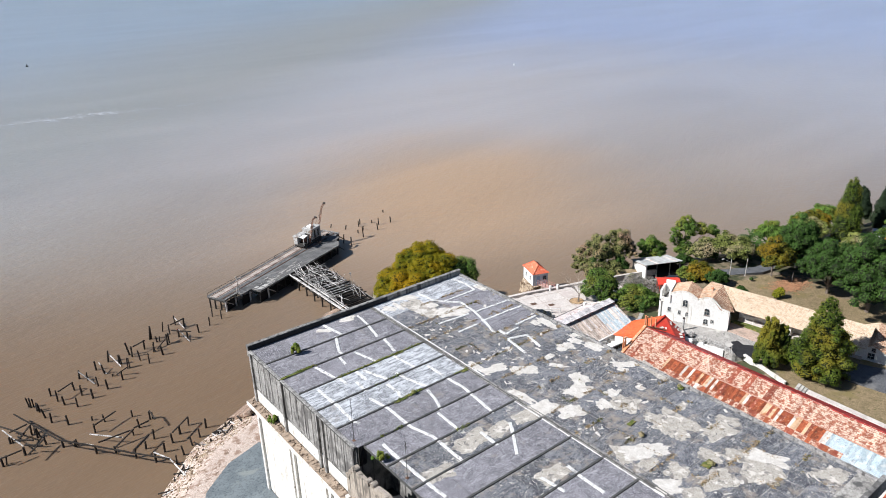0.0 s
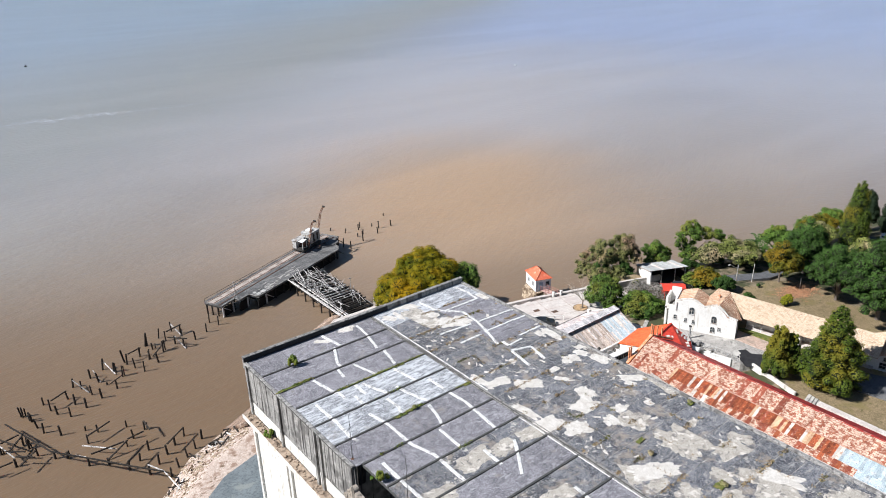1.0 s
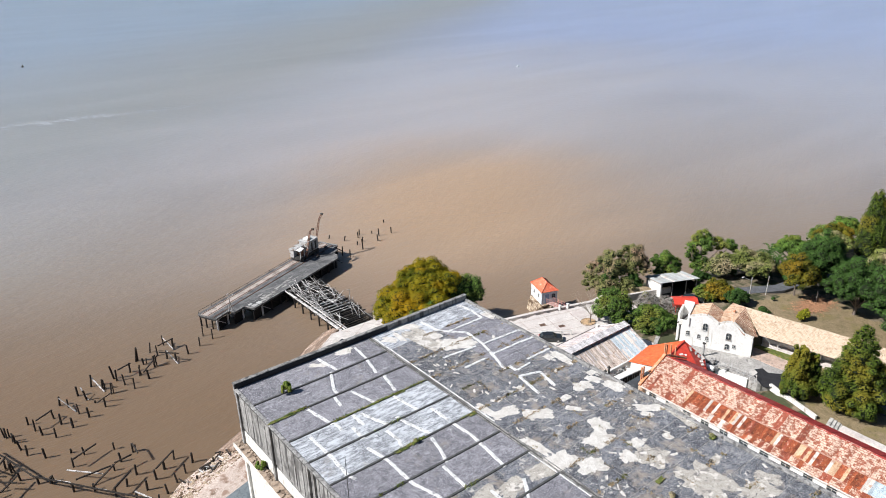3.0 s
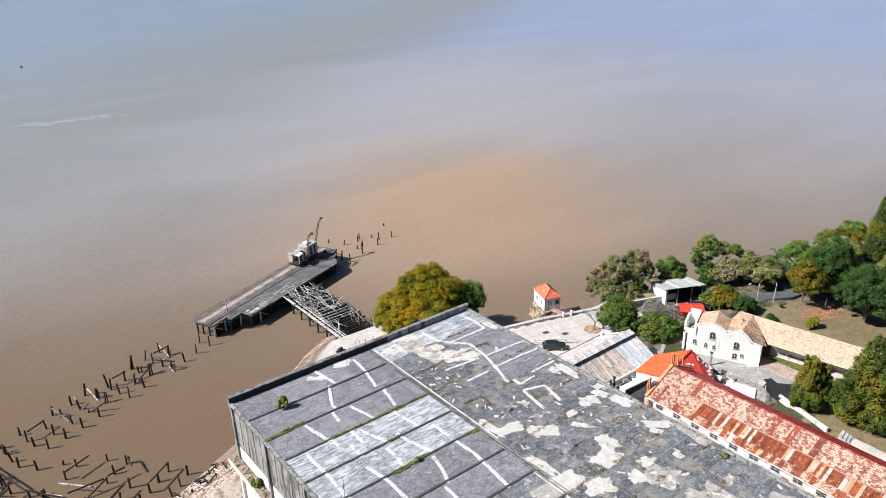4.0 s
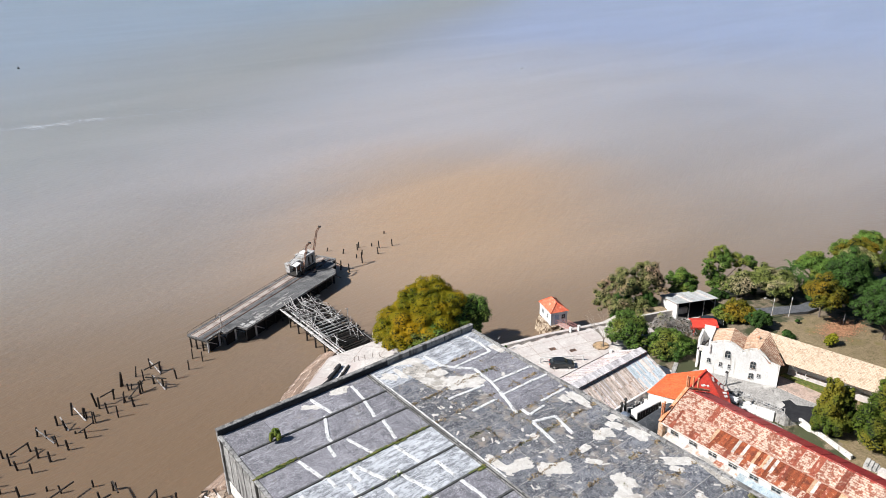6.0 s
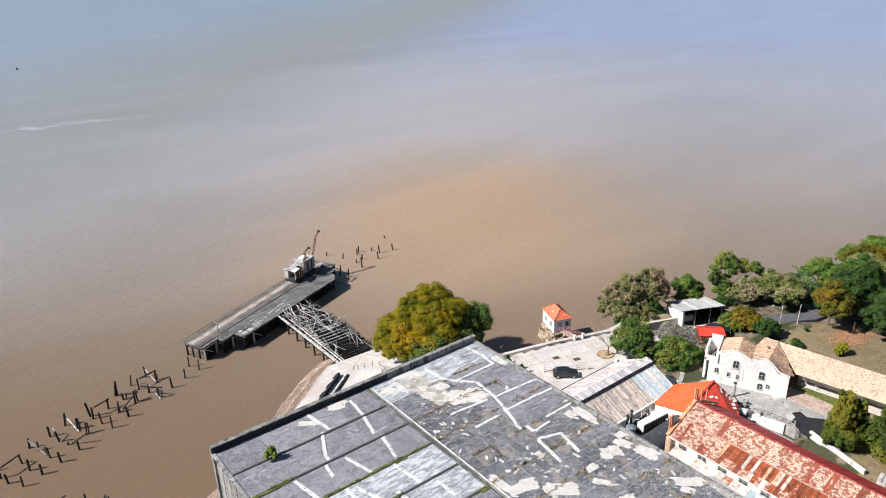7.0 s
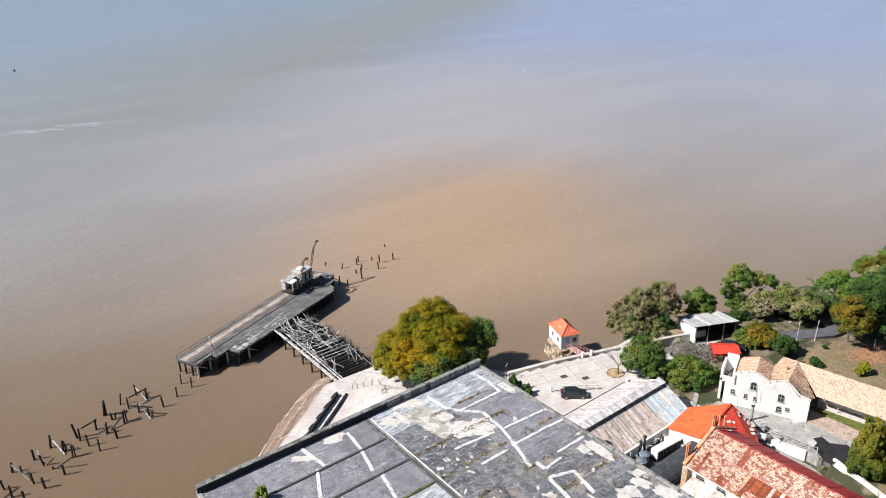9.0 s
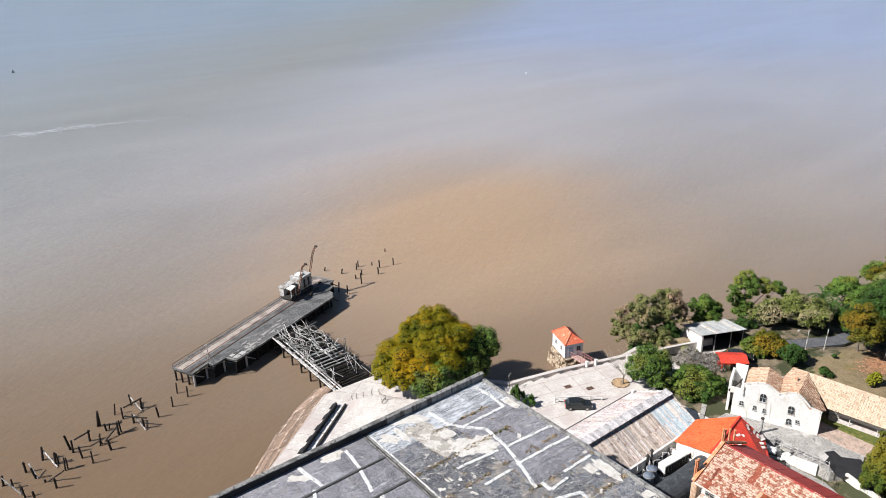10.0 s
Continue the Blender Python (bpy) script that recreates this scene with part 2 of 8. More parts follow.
            h = a.outputs[0]
    bp = n.new("ShaderNodeBump")
    bp.inputs["Strength"].default_value, bp.inputs["Distance"].default_value = 0.8, 1.0
    l.new(h, bp.inputs["Height"])
    l.new(bp.outputs[0], b.inputs["Normal"])
    return m


WATER = water_mat()
CONCRETE = mat("weathered_concrete", (0.20, 0.195, 0.19), (0.32, 0.31, 0.295), 0.8, 0.9, stain=(0.12, 0.115, 0.11), stain_size=2.5, stain_at=0.55, vary=0.14, grime=0.5, streak=(0.085, 0.08, 0.078), streak_at=0.58)
PALE_CONCRETE = mat("pale_concrete", (0.53, 0.485, 0.45), (0.63, 0.585, 0.545), 2.4, 0.9, stain=(0.50, 0.43, 0.40), stain_size=5, stain_at=0.56, soft=0.25, fleck=(0.38, 0.33, 0.30), fleck_size=0.7, fleck_at=0.69, grime=0.22)
BLACK_ROOF = roof_mat("roof_slab", (0.155, 0.150, 0.168), (0.265, 0.258, 0.280), (0.50, 0.49, 0.48), 0.645, wash=(0.40, 0.395, 0.41), washes=0.60, crack=0.0, dirt=(0.26, 0.235, 0.215), dirts=0.64, vary=0.17)
PATCHY_ROOF = roof_mat("patched_roof_slab", (0.066, 0.070, 0.086), (0.185, 0.188, 0.202), (0.56, 0.53, 0.485), 0.575, wash=(0.30, 0.295, 0.29), washes=0.60, crack=0.28, dirt=(0.30, 0.255, 0.21), dirts=0.575, vary=0.36)
WASHED_ROOF = roof_mat("whitewashed_roof_slab", (0.20, 0.205, 0.225), (0.33, 0.34, 0.36), (0.66, 0.67, 0.69), 0.60, wash=(0.55, 0.57, 0.60), washes=0.515, crack=0.35, dirt=(0.30, 0.28, 0.26), dirts=0.66, vary=0.15)
PALE_JOINT = mat("pale_roof_joint", (0.20, 0.19, 0.18), (0.44, 0.42, 0.39), 0.9, 0.95, stain=(0.10, 0.098, 0.095), stain_size=1.6, stain_at=0.54)
JOINT = mat("roof_joint", (0.05, 0.05, 0.05), (0.09, 0.09, 0.085), 0.6)
SEALANT = mat("white_sealant", (0.60, 0.595, 0.58), (0.73, 0.725, 0.71), 0.6, 0.8, stain=(0.34, 0.335, 0.33), stain_size=0.6, stain_at=0.575, speck=(0.22, 0.22, 0.22), speck_size=0.25, speck_at=0.67)
WHITEWASH = mat("white_plaster", (0.68, 0.665, 0.63), (0.79, 0.775, 0.74), 1.5, 0.9, stain=(0.58, 0.55, 0.50), stain_size=2, stain_at=0.62, grime=0.16, streak=(0.52, 0.49, 0.44), streak_at=0.68)
OLD_WALL = mat("stained_plaster", (0.60, 0.57, 0.52), (0.73, 0.705, 0.655), 1.4, 0.92, stain=(0.50, 0.45, 0.38), stain_size=2.0, stain_at=0.62, streak=(0.36, 0.32, 0.27), streak_at=0.645, grime=0.25, speck=(0.28, 0.24, 0.20), speck_size=0.4, speck_at=0.70)
# near-black that paints deep shade under decks and indoors, and black jetty timber
VOID = mat("shade_and_timber_black", (0.006, 0.0055, 0.005), (0.014, 0.012, 0.011), 0.6, 0.95)
DARK = mat("dark_shadowed_steel", (0.03, 0.028, 0.026), (0.055, 0.05, 0.046), 0.4, 0.8)
SAND = mat("sand_and_rubble", (0.40, 0.305, 0.25), (0.58, 0.48, 0.415), 0.6, 0.95, stain=(0.30, 0.205, 0.155), stain_size=1.4, stain_at=0.55, bump=0.8, grime=0.6, fleck=(0.18, 0.125, 0.09), fleck_size=0.7, fleck_at=0.64, speck=(0.66, 0.60, 0.54), speck_size=0.3, speck_at=0.66)
GRASS = mat("dry_lawn", (0.175, 0.135, 0.072), (0.265, 0.2, 0.118), 1.2, 0.95, stain=(0.20, 0.16, 0.07), stain_size=5, stain_at=0.60, bump=0.5, grime=0.45, fleck=(0.16, 0.12, 0.06), fleck_size=0.9, fleck_at=0.66, speck=(0.13, 0.11, 0.05), speck_size=0.4, speck_at=0.64)
LEAN_GROUND = mat("bare_ground", (0.14, 0.11, 0.075), (0.24, 0.19, 0.13), 1.4, 0.95, stain=(0.055, 0.06, 0.028), stain_size=4, stain_at=0.5, bump=0.5, grime=0.4)


# ---- building tools ----
def part(name, bm, material, parent=None, label="", smooth=False):
    me = bpy.data.meshes.new(name)
    bm.to_mesh(me)
    bm.free()
    me.materials.append(material)
    if smooth:
        for p in me.polygons:
            p.use_smooth = True
    ob = new(name, me)
    ob.parent = parent
    if label:
        ob["label"] = label
    return ob


def thing(name, x=0, y=0, z=0, turn=0, label="", category="", group="", kind=""):
    e = new(name)
    e.matrix_world = pose(x, y, z, 0, 0, turn)
    e.empty_display_size = 0.1
    return tagged(e, label, category, group, kind)


def box(bm, x0, x1, y0, y1, z0, z1, bevel=0.0):
    v = [bm.verts.new((x, y, z)) for z in (z0, z1) for x, y in ((x0, y0), (x1, y0), (x1, y1), (x0, y1))]
    f = [bm.faces.new([v[i] for i in q]) for q in ((3, 2, 1, 0), (4, 5, 6, 7), (0, 1, 5, 4), (1, 2, 6, 5), (2, 3, 7, 6), (3, 0, 4, 7))]
    if bevel:
        edges = list({e for q in f for e in q.edges})
        bmesh.ops.bevel(bm, geom=edges, offset=bevel, segments=1, affect="EDGES")
    return bm


def beam(bm, a, b, w, h=None, sides=4, taper=1.0):
    """A bar from a to b, square or round."""
    a, b = Vector(a), Vector(b)
    d = b - a
    q = d.to_track_quat("Z", "Y").to_matrix()
    h = h or w
    rings = []
    for p, s in ((a, 1.0), (b, taper)):
        ring = []
        for i in range(sides):
            an = 2 * math.pi * (i + 0.5) / sides
            k = 0.7071 if sides == 4 else 0.5
            ring.append(bm.verts.new(p + q @ Vector((math.cos(an) * w * k * s, math.sin(an) * h * k * s, 0))))
        rings.append(ring)
    for i in range(sides):
        j = (i + 1) % sides
        bm.faces.new((rings[0][i], rings[0][j], rings[1][j], rings[1][i]))
    bm.faces.new(rings[0][::-1])
    bm.faces.new(rings[1])
    return bm


def slab(bm, pts, thick):
    """A sheet of that thickness hung under a polygon of 3D corners."""
    top = [bm.verts.new(p) for p in pts]
    n = (Vector(pts[1]) - Vector(pts[0])).cross(Vector(pts[2]) - Vector(pts[0])).normalized()
    if n.z < 0:
        n = -n
    low = [bm.verts.new(Vector(p) - n * thick) for p in pts]
    bm.faces.new(top)
    bm.faces.new(low[::-1])
    for i in range(len(pts)):
        j = (i + 1) % len(pts)
        bm.faces.new((top[i], low[i], low[j], top[j]))
    bmesh.ops.recalc_face_normals(bm, faces=bm.faces[:])
    return bm


def prism(bm, outline, z0, z1):
    lo = [bm.verts.new((x, y, z0)) for x, y in outline]
    hi = [bm.verts.new((x, y, z1)) for x, y in outline]
    bm.faces.new(lo[::-1])
    bm.faces.new(hi)
    for i in range(len(outline)):
        j = (i + 1) % len(outline)
        bm.faces.new((lo[i], lo[j], hi[j], hi[i]))
    bmesh.ops.recalc_face_normals(bm, faces=bm.faces[:])
    return bm


def B():
    return bmesh.new()


# ---- ground and water ----
SHORE = [(-3500, -900), (-300, -90), (-60, -35), (-30, -10), (-18, 4), (-11, 13), (-4, 20), (8, 25.5), (16, 31.4), (24, 38.8), (28.6, 42.3), (35, 46), (40, 44.6), (46, 37), (58, 19.9), (68, 17.1),
         (79, 13.3), (86, 14), (91, 19), (98, 19), (106, 17), (118, 12), (130, 6), (150, 0), (180, -4), (230, -9), (420, -70), (3500, -900)]


def shore_y(x):
    for (x0, y0), (x1, y1) in zip(SHORE, SHORE[1:]):
        if x0 <= x <= x1:
            return y0 + (y1 - y0) * (x - x0) / (x1 - x0)
    return -900


LEVELS = [(-10, 0, 2.8), (0, 10, 3.0), (15, 22, 3.2), (30, 32, 3.4), (42, 30, 4.0), (55, 12, 4.8), (70, 10, 4.8), (80, 8, 4.8), (60, -5, 5.2), (78, -6, 6.0), (76, -15, 6.5),
          (69.5, -22.5, 4.9), (72.5, -25.5, 4.9), (75.5, -31, 6.5), (92, -5, 5.6), (95, 8, 4.2), (85, -25, 6.6), (98, -20, 7.2), (107, -14, 6.6), (112, -8, 5.0), (125, -5, 5.0), (90, -40, 6.6), (75, -45, 6.5), (40, -40, 5.5),
          (150, -20, 6.0), (20, -80, 4.0), (-30, -60, 3.0)]


def ground_z(x, y):
    s = w = 0.0
    for a, b, h in LEVELS:
        k = 1 / ((x - a) ** 2 + (y - b) ** 2 + 2.0) ** 1.6
        s, w = s + k * h, w + k
    h = s / w
    sx = shore_y(x)
    d = (sx - y) * 0.75
    if 43.5 < x < 86.5:
        return h if d > 0.25 else -2.5
    slope = 0.5 if x < 8 else 0.42 if x < 44 else 0.5
    return max(-2.5, min(h, d * slope + 0.05 * noise.noise((x * 0.5, y * 0.5, 0))))


def axis(lo, hi, step, far):
    a = list(np.arange(lo, hi + step / 2, step))
    k = step
    left, right = [], []
    p, q = a[0], a[-1]
    while p > -far or q < far:
        k *= 1.45
        p, q = p - k, q + k
        left.append(p)
        right.append(q)
    return left[::-1] + a + right


def build_ground():
    xs, ys = axis(-30, 165, 0.75, 3600), axis(-70, 52, 0.75, 3600)
    verts = [(x, y, ground_z(x, y)) for y in ys for x in xs]
    nx = len(xs)
    faces = [(j * nx + i, j * nx + i + 1, (j + 1) * nx + i + 1, (j + 1) * nx + i) for j in range(len(ys) - 1) for i in range(nx - 1)]
    me = bpy.data.meshes.new("ground")
    me.from_pydata(verts, [], faces)
    for m in (SAND, LEAN_GROUND, GRASS, PALE_CONCRETE):
        me.materials.append(m)
    for p in me.polygons:
        c = p.center
        p.use_smooth = True
        if c.z < 2.9 and c.x < 50 or c.x < 14 and c.y > -5:
            k = 0
        elif c.x < 50 and c.y > -5:
            k = 3
        elif 73.5 < c.x < 84 and -9 < c.y < 3.2 + 1.5 * noise.noise((c.x * 0.4, c.y * 0.4, 3)):
            k = 1
        elif c.x < 84 and c.y > -16 and c.x > 30:
            k = 3
        elif c.x > 76 and c.y < -10.5 + 3 * noise.noise((c.x * 0.25, c.y * 0.25, 7)) and c.x < 112 + 5 * noise.noise((c.x * 0.2, c.y * 0.2, 2)) or c.y < -33 + 4 * noise.noise((c.x * 0.2, 1, 2)):
            k = 2
        else:
            k = 1
        p.material_index = k
    tagged(new("ground", me), "sandy shore, pale paved quay and dry lawn", "ground", kind="structure")


build_ground()
bm = B()
bmesh.ops.create_circle(bm, cap_ends=True, segments=96, radius=4600)
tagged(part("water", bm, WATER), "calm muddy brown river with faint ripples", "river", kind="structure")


def wpart(name, bm, material, top, parent=None, label="", smooth=False):
    """A part built in world metres, hung under its thing (or under one of its parts)."""
    bm.transform(top.matrix_basis.inverted())
    return part(name, bm, material, parent or top, label, smooth)


RUST = mat("rusty_sheet", (0.21, 0.050, 0.024), (0.34, 0.092, 0.038), 0.5, 0.8, stain=(0.15, 0.04, 0.022), stain_size=0.7, stain_at=0.56, vary=0.34, grime=0.55, speck=(0.46, 0.24, 0.14), speck_size=0.3, speck_at=0.66)
RUST_DARK = mat("dark_rusty_sheet", (0.17, 0.042, 0.026), (0.28, 0.075, 0.042), 0.5, 0.8, stain=(0.46, 0.29, 0.22), stain_size=0.4, stain_at=0.59, vary=0.3, grime=0.5)
RUST_PALE = mat("flaking_painted_sheet", (0.22, 0.065, 0.038), (0.36, 0.13, 0.078), 0.3, 0.85, stain=(0.50, 0.345, 0.26), stain_size=0.3, stain_at=0.58, vary=0.14, soft=0.07, grime=0.5, brick=(0.44, 0.27, (0, 1, 0), (0.60, 0.44, 0.345)))
PALE_SHEET = mat("pale_sheet", (0.50, 0.45, 0.40), (0.64, 0.595, 0.55), 0.6, 0.75, stain=(0.40, 0.26, 0.19), stain_size=0.7, stain_at=0.58, vary=0.2, grime=0.45)
PALE_RUST_STRIP = mat("pinkish_lap_strip", (0.44, 0.24, 0.17), (0.56, 0.35, 0.27), 0.5, 0.85, stain=(0.30, 0.11, 0.07), stain_size=0.5, stain_at=0.57, grime=0.5)
TAN_SHEET = mat("tan_rusting_sheet", (0.46, 0.29, 0.17), (0.60, 0.43, 0.29), 0.5, 0.8, stain=(0.36, 0.15, 0.07), stain_size=0.7, stain_at=0.57, vary=0.2, grime=0.4)
BLUE_SHEET = mat("pale_blue_sheet", (0.29, 0.37, 0.42), (0.42, 0.49, 0.53), 0.7, 0.65, stain=(0.54, 0.56, 0.57), stain_size=0.6, stain_at=0.57, vary=0.2, grime=0.45, speck=(0.22, 0.25, 0.28), speck_size=0.3, speck_at=0.64)
GRAY_SHEET = mat("grey_brown_sheet", (0.34, 0.275, 0.235), (0.50, 0.43, 0.38), 0.4, 0.85, stain=(0.20, 0.125, 0.09), stain_size=0.6, stain_at=0.58, vary=0.30, grime=0.55, speck=(0.58, 0.53, 0.49), speck_size=0.3, speck_at=0.65)
RIDGE_SHEET = mat("lilac_grey_sheet", (0.40, 0.38, 0.385), (0.56, 0.535, 0.535), 0.4, 0.85, stain=(0.26, 0.235, 0.235), stain_size=0.6, stain_at=0.58, vary=0.25, grime=0.5)
PINK_SHEET = mat("pinkish_white_sheet", (0.38, 0.335, 0.33), (0.53, 0.485, 0.475), 0.4, 0.85, stain=(0.33, 0.21, 0.20), stain_size=0.7, stain_at=0.58, vary=0.2, grime=0.5, fleck=(0.52, 0.49, 0.48), fleck_size=0.5, fleck_at=0.60, speck=(0.17, 0.14, 0.135), speck_size=0.25, speck_at=0.64)
RED_SHEET = mat("dark_red_sheet", (0.36, 0.030, 0.030), (0.46, 0.05, 0.046), 1.5, 0.6, stain=(0.26, 0.025, 0.027), stain_size=2.2, stain_at=0.6, grime=0.4)
ORANGE_ROOF = mat("orange_red_roof", (0.74, 0.115, 0.035), (0.84, 0.17, 0.06), 2.0, 0.55, stain=(0.60, 0.08, 0.03), stain_size=3, stain_at=0.62, vary=0.05)
RED_PAINT = mat("red_paint", (0.60, 0.045, 0.028), (0.72, 0.075, 0.045), 0.8, 0.6, stain=(0.40, 0.05, 0.035), stain_size=1, stain_at=0.62)
FADED_RED = mat("faded_red_paint", (0.42, 0.16, 0.14), (0.56, 0.28, 0.25), 0.5, 0.8)
HUT_ROOF = mat("faded_red_roof", (0.62, 0.10, 0.045), (0.72, 0.20, 0.11), 0.7, 0.7, stain=(0.74, 0.46, 0.34), stain_size=1.3, stain_at=0.60, soft=0.05)
TILE = mat("clay_tile", (0.40, 0.275, 0.18), (0.55, 0.42, 0.30), 0.3, 0.9, stain=(0.58, 0.465, 0.345), stain_size=1.2, stain_at=0.53, bump=0.6, grime=0.45, brick=(0.36, 0.30, (0.396, -0.918, 0), (0.62, 0.50, 0.375)), speck=(0.24, 0.15, 0.10), speck_size=0.3, speck_at=0.66)
TILE_RED = mat("reddish_clay_tile", (0.34, 0.17, 0.10), (0.46, 0.27, 0.175), 0.35, 0.9, stain=(0.36, 0.19, 0.12), stain_size=1.2, stain_at=0.60, bump=0.5, brick=(0.30, 0.34, (0.918, 0.396, 0), (0.60, 0.44, 0.32)), speck=(0.2, 0.11, 0.07), speck_size=0.3, speck_at=0.66)
TILE_PINK = mat("pale_pink_tile", (0.46, 0.28, 0.18), (0.58, 0.40, 0.275), 0.35, 0.9, stain=(0.50, 0.28, 0.17), stain_size=1.4, stain_at=0.60, bump=0.4, brick=(0.30, 0.34, (0.918, 0.396, 0), (0.60, 0.46, 0.34)), speck=(0.24, 0.14, 0.09), speck_size=0.3, speck_at=0.66)
GLASS = mat("dark_window_pane", (0.02, 0.025, 0.03), (0.04, 0.05, 0.055), 1.0, 0.12, spec=0.5)
OLD_WOOD = mat("silvered_wood", (0.34, 0.325, 0.31), (0.64, 0.62, 0.60), 0.5, 0.9, stain=(0.13, 0.115, 0.10), stain_size=0.8, stain_at=0.58, vary=0.45)
DARK_WOOD = mat("dark_wet_wood", (0.018, 0.0145, 0.012), (0.042, 0.034, 0.028), 0.5, 0.85, vary=0.3)
DECK = mat("worn_pier_deck", (0.095, 0.094, 0.095), (0.165, 0.162, 0.16), 2.2, 0.85, stain=(0.075, 0.074, 0.074), stain_size=4.5, stain_at=0.55, bump=0.4, grime=0.4, fleck=(0.24, 0.23, 0.215), fleck_size=0.9, fleck_at=0.68, scratch=((0.21, 0.20, 0.19), 0.10, 0.8, 0.58, -0.62), speck=(0.05, 0.05, 0.05), speck_size=0.4, speck_at=0.66)
STONE = mat("pale_masonry", (0.26, 0.185, 0.12), (0.46, 0.37, 0.27), 0.5, 0.95, stain=(0.12, 0.075, 0.045), stain_size=0.9, stain_at=0.52, bump=0.7, grime=0.6, speck=(0.58, 0.50, 0.40), speck_size=0.4, speck_at=0.64)
STEEL = mat("grey_painted_steel", (0.34, 0.335, 0.325), (0.52, 0.51, 0.49), 0.6, 0.75, stain=(0.20, 0.145, 0.11), stain_size=0.8, stain_at=0.57, grime=0.4)
RUSTY_STEEL = mat("rusty_steel", (0.12, 0.06, 0.04), (0.22, 0.12, 0.08), 0.5, 0.8)
BRICK_TOP = mat("brown_rubble_ledge", (0.27, 0.20, 0.145), (0.40, 0.32, 0.25), 0.4, 0.95, stain=(0.16, 0.12, 0.09), stain_size=0.8, stain_at=0.55, bump=0.6)
MOSS = mat("moss", (0.055, 0.085, 0.018), (0.13, 0.15, 0.035), 0.4, 1.0, stain=(0.20, 0.175, 0.06), stain_size=0.5, stain_at=0.55, bump=0.6)
TAR = mat("tarpaulin_and_shade_black", (0.016, 0.016, 0.018), (0.032, 0.032, 0.035), 0.8, 0.75)
VAULT = mat("dark_felt_roof", (0.035, 0.039, 0.044), (0.062, 0.067, 0.074), 0.8, 0.7, stain=(0.095, 0.10, 0.105), stain_size=1.2, stain_at=0.58)
TERRACOTTA = mat("orange_terracotta", (0.56, 0.20, 0.09), (0.68, 0.30, 0.15), 0.5, 0.85, stain=(0.62, 0.45, 0.33), stain_size=0.8, stain_at=0.58)
ASPHALT = mat("asphalt", (0.075, 0.078, 0.085), (0.12, 0.123, 0.132), 1.5, 0.9, stain=(0.17, 0.168, 0.165), stain_size=4, stain_at=0.6)
YARD = mat("patched_yard_concrete", (0.28, 0.265, 0.245), (0.39, 0.37, 0.345), 1.6, 0.9, stain=(0.52, 0.495, 0.46), stain_size=3.5, stain_at=0.57, grime=0.4, fleck=(0.2, 0.19, 0.18), fleck_size=0.8, fleck_at=0.65)
POOL = mat("wet_blue_grey_slab", (0.135, 0.155, 0.165), (0.185, 0.21, 0.22), 2.5, 0.3, stain=(0.24, 0.26, 0.25), stain_size=3, stain_at=0.6, grime=0.15)
TANK_BLUE = mat("blue_grey_tank", (0.10, 0.125, 0.17), (0.16, 0.19, 0.24), 0.8, 0.5, stain=(0.24, 0.27, 0.31), stain_size=0.9, stain_at=0.6)
FOAM = mat("foam", (0.40, 0.42, 0.45), (0.50, 0.52, 0.55), 1.0, 0.9)


# ---- the large warehouse ----
ROW = 4.28
SEAM = 18.6


